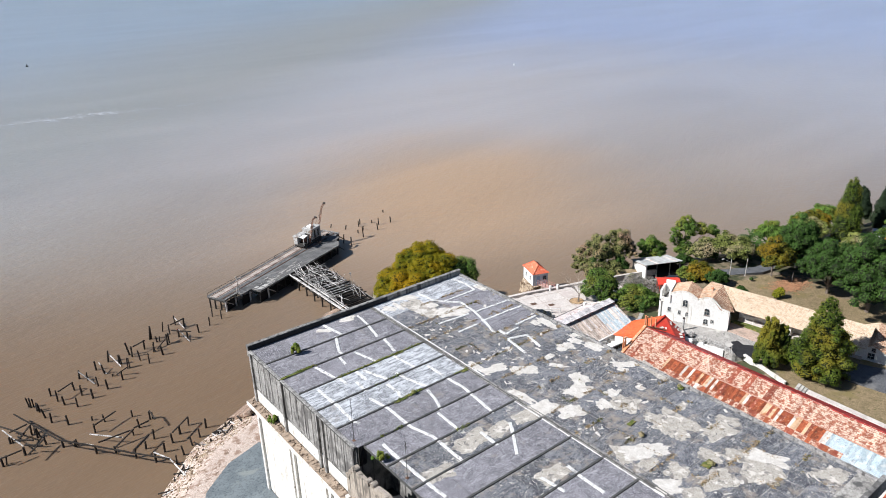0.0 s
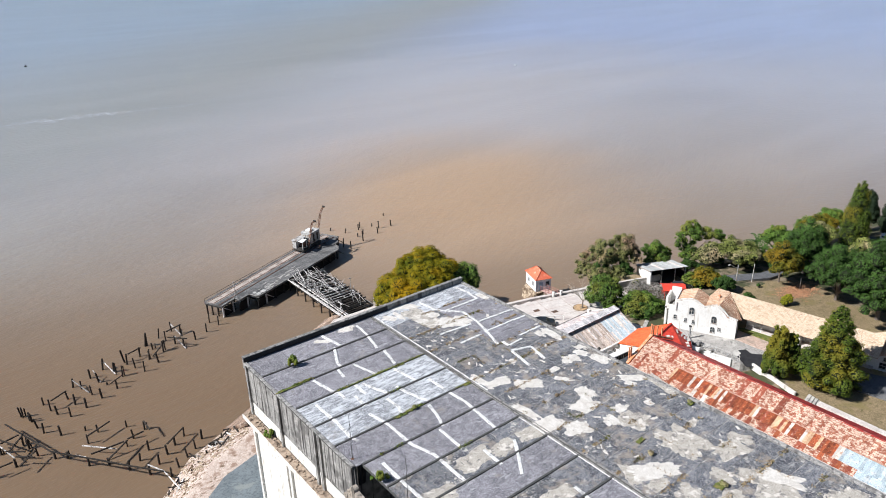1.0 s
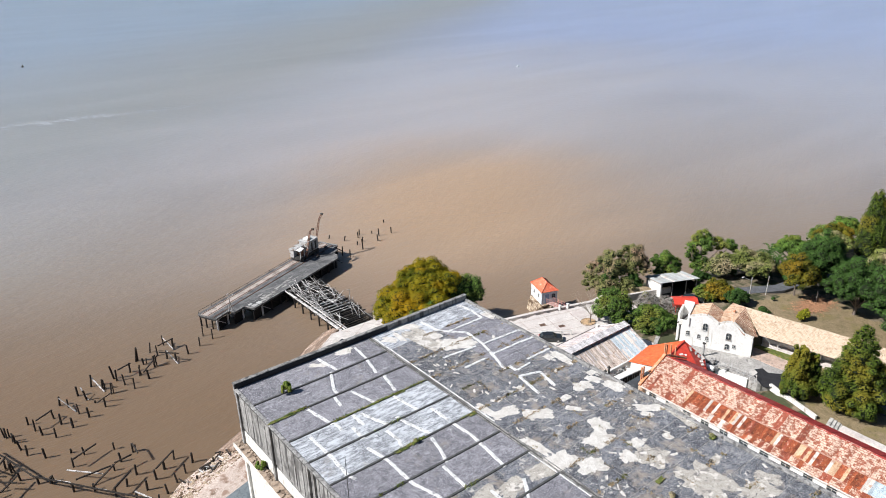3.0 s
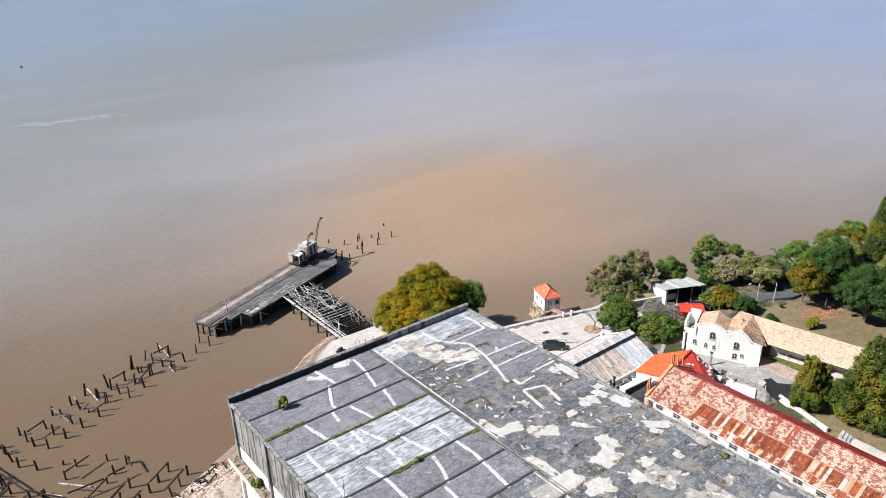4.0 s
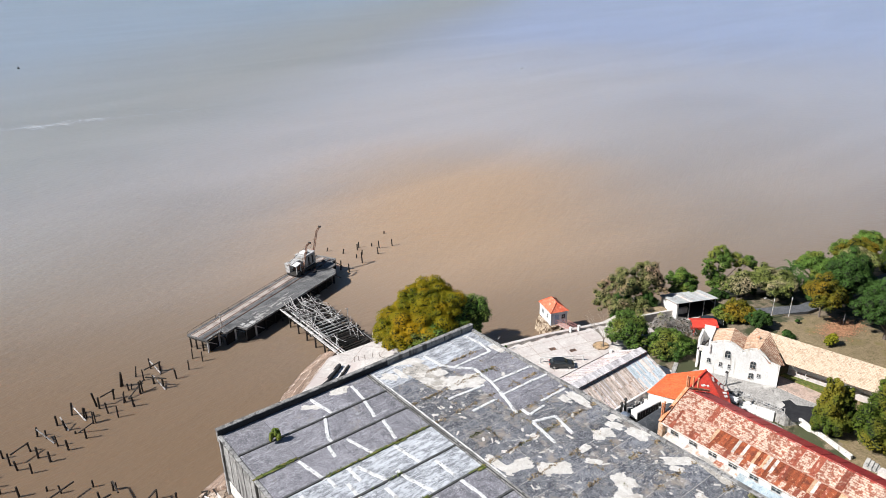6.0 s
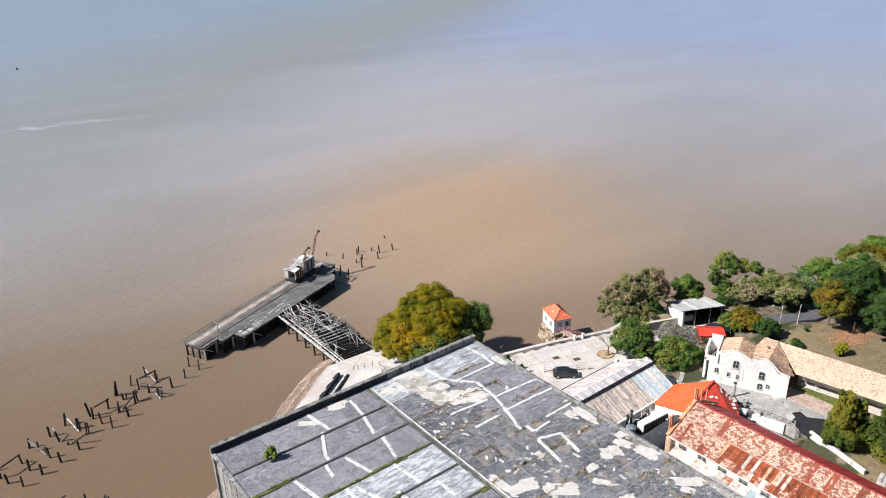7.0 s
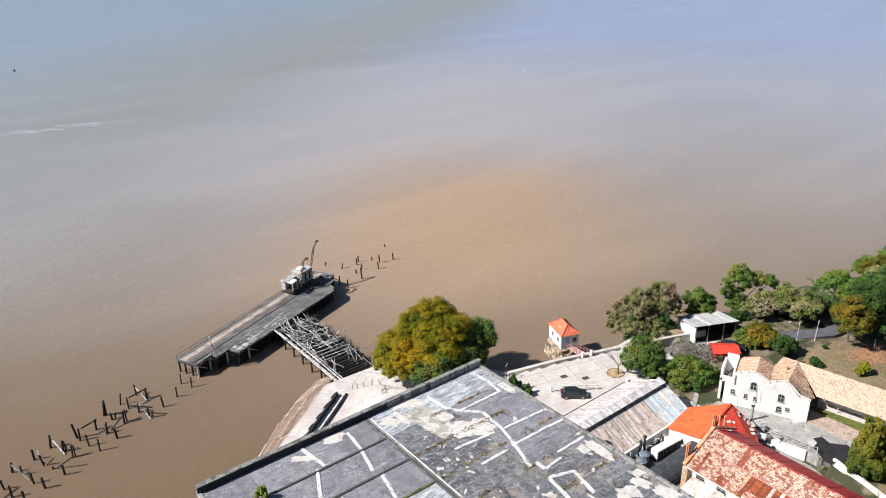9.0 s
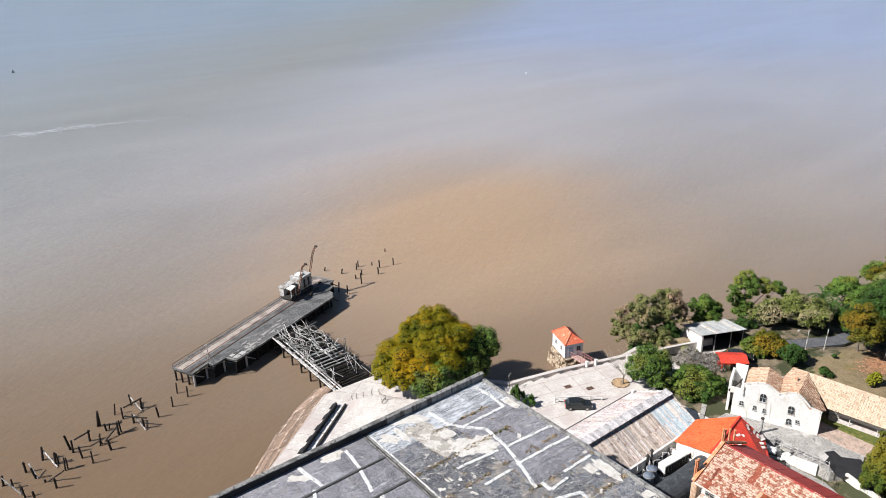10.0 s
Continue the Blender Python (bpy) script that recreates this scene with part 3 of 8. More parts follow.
def warehouse():
    w = thing("warehouse", 17.6, -30, 3, label="huge old concrete warehouse with a flat patched roof", category="building")
    wpart("wall", box(B(), 0.0, 35.1, -62, 0.3, 1.5, 17.3), OLD_WALL, w)
    NOTCH = -25.3
    up = wpart("upper_wall", box(B(), 0.12, 34.95, NOTCH, 0.2, 17.3, 24.7), CONCRETE, w)
    wpart("recessed_wall", box(B(), 4.2, 34.95, -61.8, NOTCH - 0.004, 17.3, 24.7), CONCRETE, w, up)
    # floor coloured black to paint the deep shade of the recess
    wpart("recess_floor", box(B(), 0.05, 4.2, -61.8, NOTCH - 0.004, 17.3, 17.62), TAR, w, up)
    wpart("white_band", box(B(), 0.06, 0.12, -25, 0.2, 17.7, 19.4), OLD_WALL, w, up, "peeling white painted band")
    led = wpart("ledge", box(B(), -1.0, 0.04, -62, 0.9, 17.2, 17.6), BRICK_TOP, w)
    wpart("cornice", box(B(), -1.12, -1.0, -62, 1.0, 16.95, 17.5), OLD_WALL, w, led)
    rnd = random.Random(4)
    for k in range(170):
        y, x = rnd.uniform(-36, 0.6), rnd.uniform(-0.9, -0.1)
        s = rnd.uniform(0.05, 0.15)
        bm = box(B(), -s, s, -s * 1.3, s * 1.3, 0, s * 1.1, s * 0.3)
        bm.transform(pose(x, y, 17.6, 0, 0, rnd.uniform(0, 180)))
        wpart("brick_rubble", bm, BRICK_TOP, w, led)
    for y in (0.0, -8.6, -17.2, -18.4, -24.9):
        wpart("pilaster", box(B(), -0.18, 0.1, y - 0.22, y + 0.22, 17.6, 24.9), CONCRETE, w, up)
    for y in (0.05, -8.8, -9.9, -17.8, -18.9, -26.8, -35.6, -44.4):
        wpart("pilaster", box(B(), -0.3, 0.0, y - 0.3, y + 0.25, 1.6, 16.95), OLD_WALL, w)
    for k in range(14):
        y = -0.9 - k * 1.75
        wpart("wall_panel", box(B(), 0.04, 0.12, y - 0.8, y + 0.8, 19.75 + rnd.uniform(0, 0.3), 24.6), CONCRETE, w, up)
    # roof deck, joints, slabs
    roof = wpart("roof", box(B(), -0.12, 35.3, NOTCH, 0.3, 24.7, 24.98), JOINT, w)
    wpart("roof_deck", box(B(), 0.95, 35.3, -62, NOTCH - 0.004, 24.7, 24.98), JOINT, w, roof)
    par = wpart("parapet", box(B(), -0.15, 35.35, 0.3, 0.72, 24.2, 25.72, 0.04), CONCRETE, w)
    wpart("parapet_cap", box(B(), -0.2, 35.4, 0.22, 0.8, 25.724, 25.84, 0.03), CONCRETE, w, par)
    wpart("side_kerb", box(B(), 34.9, 35.35, -61.9, 0.28, 24.984, 25.26, 0.05), CONCRETE, w, roof)
    wpart("side_kerb", box(B(), -0.2, 0.22, NOTCH, 0.28, 24.984, 25.12, 0.04), CONCRETE, w, roof)
    # the black also paints the shade on the parapet's inner face
    wpart("upstand", box(B(), -0.1, 21.5, 0.27, 0.298, 24.984, 25.7), TAR, w, par, "black bitumen upstand with shade painted in")
    wpart("upstand", box(B(), 21.5, 35.3, 0.275, 0.298, 24.984, 25.6), CONCRETE, w, par)
    wpart("end_parapet", box(B(), 27, 35.35, -62.2, -61.7, 24.2, 25.9, 0.04), CONCRETE, w)
    for y in [0.1 - ROW * k for k in range(1, 15)]:
        wpart("joint_rib", box(B(), 0.3 if y > NOTCH else 1.0, SEAM - 0.25, y - 0.13, y + 0.13, 24.984, 25.15, 0.03), JOINT, w, roof)
    for dx in (-0.16, 0.16):
        wpart("seam_rib", box(B(), SEAM + dx - 0.07, SEAM + dx + 0.07, -61.6, 0.25, 24.984, 25.1, 0.03), CONCRETE, w, roof)
    wpart("joint_fill", box(B(), SEAM + 0.26, 34.9, -61.6, 0.2, 24.984, 25.022), PALE_JOINT, w, roof, "pale mortar joints between slabs")
    inv = w.matrix_basis.inverted()
    meshes = {}

    def slab_piece(x0, x1, y0, y1, m, dz):
        key = (round(x1 - x0, 2), round(y1 - y0, 2), m.name)
        if key not in meshes:
            hx, hy = (x1 - x0) / 2, (y1 - y0) / 2
            bm = box(B(), -hx, hx, -hy, hy, -0.03, 0.045, 0.012)
            me = bpy.data.meshes.new("roof_slab")
            bm.to_mesh(me)
            bm.free()
            me.materials.append(m)
            meshes[key] = me
        ob = new("roof_slab", meshes[key])
        ob.parent = roof
        ob.matrix_basis = inv @ pose((x0 + x1) / 2, (y0 + y1) / 2, 25.0 + dz, rnd.uniform(-0.1, 0.1), rnd.uniform(-0.1, 0.1), 0)

    for k in range(14):
        y1 = 0.1 - ROW * k - 0.14
        y0 = y1 - ROW + 0.28
        y1 = 0.26 if k == 0 else y1
        cuts = [0.25 if k < 6 else 1.0, 4.8, 9.4, 13.9, SEAM - 0.28]
        for a, b in zip(cuts, cuts[1:]):
            m = WASHED_ROOF if k in (3, 4) else PATCHY_ROOF if (k in (7, 9) and a < 14) else BLACK_ROOF
            slab_piece(a + 0.02, b - 0.02, y0, y1, m, rnd.uniform(-0.012, 0.012))
        cuts = [SEAM + 0.27, 22.7, 26.9, 31.0, 34.88]
        off = 1.1
        for a, b in zip(cuts, cuts[1:]):
            m = WASHED_ROOF if k == 0 else BLACK_ROOF if (k in (1, 2, 3) and a > 24) else PATCHY_ROOF
            for yy0, yy1 in ((y0 - 0.13, (y0 + y1) / 2 - off * 0), ((y0 + y1) / 2, y1 + 0.12 * (k > 0))):
                slab_piece(a + 0.03, b - 0.03, yy0 + 0.03, yy1 - 0.03, m, rnd.uniform(-0.015, 0.015))
    return w, roof


WAREHOUSE, ROOF = warehouse()
strip_rnd = random.Random(8)


strips_laid = []


def strip(x0, y0, x1, y1, w=0.40):
    """A hand-spread band of white sealant with ragged sides."""
    a, b = Vector((x0, y0, 0)), Vector((x1, y1, 0))
    d = b - a
    n = max(3, int(d.length / 0.35))
    side = Vector((-d.y, d.x, 0)).normalized()
    bm = B()
    rows = []
    strips_laid.append(1)
    top = 25.082 + 0.0008 * len(strips_laid)
    for i in range(n + 1):
        c = a + d * (i / n)
        l, r = w / 2 * strip_rnd.uniform(0.72, 1.2), w / 2 * strip_rnd.uniform(0.72, 1.2)
        rows.append([bm.verts.new((*(c + side * s)[:2], z)) for s, z in ((l, 25.05), (l * 0.8, top), (-r * 0.8, top), (-r, 25.05))])
    for p, q in zip(rows, rows[1:]):
        for i in range(3):
            bm.faces.new((p[i], p[i + 1], q[i + 1], q[i]))
    bmesh.ops.recalc_face_normals(bm, faces=bm.faces[:])
    wpart("sealant_strip", bm, SEALANT, WAREHOUSE, ROOF, "white sealant band")


def patch(x, y, rx, ry, m=None, name="mortar_patch", seed=0, z=25.078, turn=0.0):
    """A flat irregular smear of mortar or moss, with a ragged outline."""
    rnd = random.Random(seed + int(x * 31 + y * 17))
    n = 84 if rx > 0.5 else 30
    bm = B()
    ring, mid = [], []
    ph = rnd.uniform(0, 50)
    ct, sn = math.cos(radians(turn)), math.sin(radians(turn))
    for i in range(n):
        an = 2 * math.pi * i / n
        ca, sa = math.cos(an), math.sin(an)
        k = min(1.3, 1 / max(abs(ca), abs(sa)))
        for f, g in ((1.2, 0.45), (3.1, 0.22), (7.5, 0.16), (17.0, 0.12)):
            k += g * noise.noise((ca * f + ph, sa * f, ph + f))
        k = max(0.35, k)
        px, py = ca * rx * k, sa * ry * k
        px, py = px * ct - py * sn, px * sn + py * ct
        ring.append(bm.verts.new((x + px, y + py, z - 0.03)))
        mid.append(bm.verts.new((x + px * 0.96, y + py * 0.96, z)))
    for i in range(n):
        j = (i + 1) % n
        bm.faces.new((ring[i], ring[j], mid[j], mid[i]))
    bm.faces.new(mid)
    bmesh.ops.recalc_face_normals(bm, faces=bm.faces[:])
    wpart(name, bm, m or MORTAR, WAREHOUSE, ROOF)


MORTAR = mat("pale_mortar", (0.52, 0.485, 0.44), (0.64, 0.61, 0.57), 0.7, 0.9, stain=(0.46, 0.42, 0.375), stain_size=1.0, stain_at=0.60, soft=0.08, fleck=(0.22, 0.21, 0.20), fleck_size=0.45, fleck_at=0.695, grime=0.25)
TAN_MORTAR = mat("tan_mortar", (0.33, 0.30, 0.262), (0.475, 0.44, 0.39), 0.6, 0.9, stain=(0.22, 0.205, 0.19), stain_size=0.9, stain_at=0.59, soft=0.06, grime=0.4, fleck=(0.60, 0.56, 0.51), fleck_size=0.8, fleck_at=0.60, speck=(0.14, 0.135, 0.13), speck_size=0.3, speck_at=0.68)
strip(15.8, -0.7, 15.5, -3.7); strip(15.5, -3.7, 14.6, -7.6); strip(15.0, -8.5, 14.2, -12.2); strip(10.2, -8.9, 11.1, -12.8); strip(13.4, -12.6, 13.9, -16.9); strip(8.9, -7.2, 8.7, -8.5)
strip(8.1, -8.7, 7.8, -10.7); strip(5.6, -12.7, 5.6, -14.6); strip(6.7, -14.9, 6.6, -17.3); strip(6.1, -18.8, 6.6, -22.1); strip(9.2, -17.7, 9.3, -20.1); strip(9.3, -20.1, 8.5, -21.7)
strip(11.4, -16.4, 11.6, -17.8); strip(11.6, -17.8, 12.5, -21.3); strip(12.1, -21.8, 11.6, -24.0); strip(11.6, -24.0, 10.9, -25.9); strip(15.4, -21.4, 15.6, -24.0); strip(15.6, -24.0, 15.3, -26.8)
strip(15.3, -26.8, 14.9, -30.1); strip(2.5, -17.9, 2.3, -21.2); strip(2.3, -21.2, 2.6, -22.1); strip(6.6, -22.1, 6.5, -26.1); strip(6.5, -26.1, 7.3, -28.9); strip(7.3, -28.9, 7.3, -30.8)
strip(7.3, -30.8, 7.2, -34.3); strip(10.3, -26.1, 10.1, -30.2); strip(2.6, -26.7, 2.5, -31.1); strip(2.5, -31.1, 2.6, -35.1); strip(2.6, -35.1, 2.7, -37.0); strip(11.6, -31.7, 11.5, -34.5)
strip(14.6, -41.3, 14.4, -43.7); strip(14.4, -43.7, 14.4, -46.1); strip(11.4, -40.8, 11.7, -43.6); strip(12.0, -36.9, 14.6, -33.3); strip(14.6, -33.3, 15.1, -32.5); strip(10.7, 0.1, 11.3, -3.9)
strip(10.4, -3.9, 8.9, -7.2); strip(4.6, -8.9, 5.3, -13.1); strip(7.9, -13.0, 7.9, -15.4); strip(2.4, -13.5, 2.5, -17.9); strip(8.7, -13.4, 10.0, -17.2); strip(15.3, -17.6, 15.4, -20.5)
strip(SEAM + 0.4, -0.5, SEAM + 0.4, -24, 0.16); strip(SEAM - 0.42, -30, SEAM - 0.42, -50, 0.14); strip(33.3, -0.3, 33.7, -2.8); strip(33.7, -2.8, 33.4, -5.4); strip(33.4, -5.4, 27.5, -5.4); strip(33.9, -4.3, 35.5, -4.5)
strip(26.3, -0.9, 26.6, -3.9); strip(26.6, -3.9, 27.5, -5.4); strip(27.5, -5.4, 29.2, -7.2); strip(29.2, -7.2, 28.9, -10.6); strip(28.9, -10.6, 28.1, -13.4); strip(28.1, -13.4, 26.9, -17.1)
strip(28.9, -10.8, 35.2, -11.3); strip(22.8, -10.2, 25.0, -10.4); strip(25.0, -10.4, 27.8, -10.7); strip(27.7, -13.5, 32.4, -13.6); strip(32.4, -13.6, 35.1, -13.8); strip(23.4, -13.7, 26.9, -13.7)
strip(30.5, -17.2, 32.9, -17.2); strip(32.9, -17.2, 34.4, -17.2); strip(27.8, -16.9, 27.8, -18.2); strip(27.8, -18.2, 30.2, -18.0); strip(27.1, -19.3, 29.7, -20.2); strip(29.7, -20.2, 28.9, -23.5)
strip(27.1, -19.3, 26.4, -23.4)
# bare mortar: place, half length, half width, turn
PALE_SMEARS = [(26.5, -8.6, 1.90, 1.55, 147), (23.8, -0.4, 2.02, 0.72, 151), (20.4, -2.1, 1.02, 0.64, 125), (21.7, -2.2, 1.15, 0.36, 87), (25.4, -5.0, 0.82, 0.71, 89), (23.3, -5.7, 0.77, 0.62, 112),
         (14.1, -0.6, 1.06, 0.63, 157), (10.0, -1.4, 0.99, 0.40, 135), (34.6, -5.5, 0.97, 0.57, 93), (32.9, -18.5, 0.60, 0.49, 91), (34.1, -19.7, 1.61, 0.55, 92), (34.2, -24.3, 0.59, 0.47, 3),
         (19.7, -21.8, 1.48, 0.47, 95), (21.1, -23.5, 1.61, 0.77, 165), (23.6, -26.1, 1.60, 0.82, 140), (25.6, -21.2, 0.47, 0.38, 91), (28.0, -25.8, 0.77, 0.40, 176)]
PALE_SMEARS_FAR = [(27.2, -27.8, 0.79, 0.38, 124), (31.4, -25.5, 1.01, 0.83, 153), (34.1, -27.9, 1.32, 0.78, 96), (33.3, -25.2, 1.01, 0.57, 113), (27.1, -31.6, 1.20, 0.89, 76), (25.3, -33.1, 1.46, 1.28, 6),
         (27.7, -36.0, 0.80, 0.67, 2), (25.2, -36.8, 0.90, 0.73, 72), (33.7, -33.2, 1.53, 0.64, 141), (32.5, -33.6, 0.66, 0.38, 122), (31.0, -37.4, 0.53, 0.39, 88), (19.8, -33.1, 1.37, 1.24, 168),
         (19.5, -29.8, 1.80, 0.48, 94), (21.4, -35.4, 1.48, 1.02, 152), (30.5, -53.2, 1.81, 0.94, 112), (19.5, -49.4, 1.42, 0.94, 140), (22.2, -44.7, 2.34, 1.02, 149)]
TAN_SMEARS = [(27.2, -38.3, 1.39, 1.32, 106), (28.0, -43.8, 2.53, 1.77, 92), (20.0, -43.7, 1.44, 0.66, 60), (20.8, -46.0, 1.08, 0.61, 179), (30.7, -47.7, 1.78, 1.03, 161), (32.9, -47.3, 0.99, 0.74, 117),
         (26.5, -49.2, 1.07, 0.83, 117), (28.2, -53.7, 1.60, 1.29, 45), (22.1, -48.5, 1.05, 0.89, 11), (9.9, -32.1, 1.90, 1.01, 177), (13.4, -32.6, 1.39, 0.80, 9), (17.1, -32.7, 1.64, 0.84, 169),
         (12.7, -41.1, 1.48, 0.86, 176), (4.2, -33.9, 1.51, 0.94, 171), (23.9, -51.8, 1.67, 1.12, 157), (35.1, -36.1, 2.28, 0.64, 80), (31.6, -42.6, 0.68, 0.38, 8), (23.9, -4.7, 2.65, 1.37, 98)]
for k, (x, y, rx, ry, turn) in enumerate(TAN_SMEARS):
    patch(x, y, rx * 1.1, ry * 1.1, TAN_MORTAR, seed=k + 40, z=25.062 + 0.0004 * k, turn=turn)
for k, (x, y, rx, ry, turn) in enumerate(PALE_SMEARS + PALE_SMEARS_FAR):
    patch(x, y, rx, ry, seed=k, z=25.070 + 0.0004 * k, turn=turn)
for k in range(9):
    r = random.Random(900 + k)
    patch(r.choice((20.6, 24.8, 28.9, 32.9)) + r.uniform(-0.8, 0.8), r.uniform(-60, -46), r.uniform(0.9, 1.9), r.uniform(0.5, 1.1), TAN_MORTAR, seed=k + 500, z=25.06 + 0.0002 * k, turn=r.uniform(0, 180))
for k in range(150):
    r = random.Random(300 + k)
    x, y = r.uniform(19.2, 34.6), r.uniform(-58, -10)
    if noise.noise((x * 0.16, y * 0.16, 4)) > -0.08:
        patch(x, y, r.uniform(0.08, 0.42), r.uniform(0.06, 0.2), seed=k + 90, z=25.079 + 0.0001 * k, turn=r.uniform(0, 180))
for x, y, rx, ry in ((8.6, -12.75, 1.6, 0.17), (12.0, -12.75, 2.0, 0.2), (15.6, -12.75, 2.2, 0.16), (14.2, -12.85, 0.6, 0.35), (1.6, -8.6, 1.6, 0.35), (3.4, -8.4, 1.2, 0.25), (10.5, -21.3, 1.4, 0.3), (8.5, -21.5, 0.7, 0.3),
                     (17.4, -21.3, 1.1, 0.16), (6.4, -12.8, 0.9, 0.15), (18.0, -21.5, 0.5, 0.4), (34.3, -40.5, 0.5, 0.4), (25.2, -50.0, 0.7, 0.6), (24.8, -41.0, 0.6, 0.4)):
    patch(x, y, rx, ry * 0.6, MOSS, "moss_patch", z=25.16)


OLD_STONE = mat("brown_weathered_stone", (0.30, 0.255, 0.21), (0.42, 0.37, 0.315), 0.6, 0.95, stain=(0.16, 0.14, 0.12), stain_size=1.2, stain_at=0.56, streak=(0.13, 0.115, 0.10), streak_at=0.6, grime=0.5)


def pediment():
    """Baroque gable with scrolls standing on the ledge."""
    g = thing("gable_pediment", -1.0, -33, 17.6, label="weathered baroque stone pediment with scrolls on the ledge", category="pediment")
    out = [(7.2, 4.6), (6.8, 5.6), (6.3, 5.8), (5.9, 6.5), (5.2, 6.8), (3.6, 6.6), (3.3, 6.4), (2.6, 6.6), (1.4, 7.2), (0, 7.4), (-1.4, 7.2), (-2.6, 6.6), (-3.3, 6.2), (-3.6, 6.0), (-5.2, 5.6), (-5.7, 4.6), (-6.1, 3.5), (-6.6, 3.4), (-7.2, 2.6)]
    bm = B()
    vs = [[bm.verts.new((x, y, z)) for y, z in [(7.2, 0)] + out + [(-7.2, 0)]] for x in (-0.5, 0.0)]
    bm.faces.new(vs[0])
    bm.faces.new(vs[1][::-1])
    for i in range(len(vs[0])):
        j = (i + 1) % len(vs[0])
        bm.faces.new((vs[0][i], vs[1][i], vs[1][j], vs[0][j]))
    bmesh.ops.recalc_face_normals(bm, faces=bm.faces[:])
    part("panel", bm, OLD_STONE, g)
    for y, z, r in ((6.9, 5.2, 0.34), (6.3, 6.0, 0.3), (5.5, 6.8, 0.36), (3.2, 6.7, 0.34), (2.2, 7.0, 0.3), (-3.3, 6.2, 0.34), (-5.4, 5.6, 0.36)):
        bm = B()
        rows = []
        for k in range(23):
            an, q = k * 0.5, r * (1 - k / 30)
            rows.append([bm.verts.new((x, y + math.cos(an) * (q + w), z + math.sin(an) * (q + w))) for x, w in ((-0.55, 0.09), (0.05, 0.09), (0.05, -0.09), (-0.55, -0.09))])
        for p, q in zip(rows, rows[1:]):
            for i in range(4):
                bm.faces.new((p[i], p[(i + 1) % 4], q[(i + 1) % 4], q[i]))
        bm.faces.new(rows[0])
        bm.faces.new(rows[-1])
        bmesh.ops.recalc_face_normals(bm, faces=bm.faces[:])
        part("scroll", bm, OLD_STONE, g)
    bm = B()
    for k in range(17):
        s_ = (k - 8) / 8
        box(bm, -1.5, -0.5, s_ * 6.4 - 0.41, s_ * 6.4 + 0.41, 2.4 + 1.9 * (1 - s_ * s_), 2.65 + 1.9 * (1 - s_ * s_))
    part("curved_ledge", bm, BRICK_TOP, g)
    for y in (6.9, 3.6, -3.6, -6.9):
        part("buttress", box(B(), -0.9, -0.5, y - 0.3, y + 0.3, 0, 2.8, 0.06), OLD_WALL, g)


pediment()
for k in range(6):
    wpart("louvre", box(B(), 0.3 + k * 0.17, 0.38 + k * 0.17, -25.5, -25.32, 22.6, 24.9), DARK, WAREHOUSE)


def mast(x, y, z, h, label):
    p = thing("antenna_mast", x, y, z, label=label, category="mast", group="roof masts")
    part("pole", beam(B(), (0, 0, 0), (0, 0, h), 0.07, sides=6, taper=0.6), DARK, p)
    part("base_plate", box(B(), -0.15, 0.15, -0.15, 0.15, 0, 0.06, 0.01), RUSTY_STEEL, p)
    bm = B()
    for s in (-1, 1):
        beam(bm, (0, 0, h * 0.85), (s * 0.9, 0.4, 0.0), 0.015, sides=4)
    part("guy_wire", bm, DARK, p)


mast(0.6, -24.2, 25.05, 5.2, "thin dark steel mast on the roof edge")
mast(1.5, -32.5, 25.05, 5.0, "thin dark steel mast beside the pediment")


# ---- sheets and tiles ----
def sheet_mesh(w, l, m, ribs=4, h=0.035):
    bm = B()
    pts = []
    for i in range(ribs * 2 + 1):
        pts.append((w * i / (ribs * 2), h if i % 2 else 0.0))
    a = [bm.verts.new((x, 0, z)) for x, z in pts]
    b = [bm.verts.new((x, l, z)) for x, z in pts]
    for i in range(len(pts) - 1):
        bm.faces.new((a[i], a[i + 1], b[i + 1], b[i]))
    e = bmesh.ops.extrude_face_region(bm, geom=bm.faces[:])
    bmesh.ops.translate(bm, verts=[v for v in e["geom"] if isinstance(v, bmesh.types.BMVert)], vec=(0, 0, -0.02))
    bmesh.ops.recalc_face_normals(bm, faces=bm.faces[:])
    me = bpy.data.meshes.new("sheet")
    bm.to_mesh(me)
    bm.free()
    me.materials.append(m)
    return me


def sheet_slope(top, parent, a, b, c, n, rows, pick, seed=0, name="roof_sheet"):
    """Sheets over the slope with eave a to b and the ridge starting at c; pick(i, j, rnd) gives the material."""
    a, b, c = Vector(a), Vector(b), Vector(c)
    ex, up = (b - a), (c - a)
    ex_n, nz = ex.normalized(), None
    up = up - ex_n * up.dot(ex_n)
    nz = ex_n.cross(up).normalized()
    if nz.z < 0:
        nz = -nz
    w, l = ex.length / n, up.length / rows
    rnd = random.Random(seed)
    cache = {}
    uy = up.normalized()
    flip = ex_n.cross(uy).dot(nz) < 0
    inv = top.matrix_basis.inverted()
    for j in range(rows):
        for i in range(n):
            m = pick(i, j, rnd)
            if m is None:
                continue
            if m.name not in cache:
                cache[m.name] = sheet_mesh(w * 1.04, l * 1.06, m, ribs=max(3, int(w / 0.25)))
            ob = new(name, cache[m.name])
            ob.parent = parent
            xa = -ex_n if flip else ex_n
            p = a + ex_n * w * (i + (1.02 if flip else -0.02)) + uy * l * (j - 0.03) + nz * (0.03 + 0.02 * j + rnd.uniform(0, 0.025))
            q = Matrix((xa, uy, nz)).transposed().to_4x4()
            q.translation = p
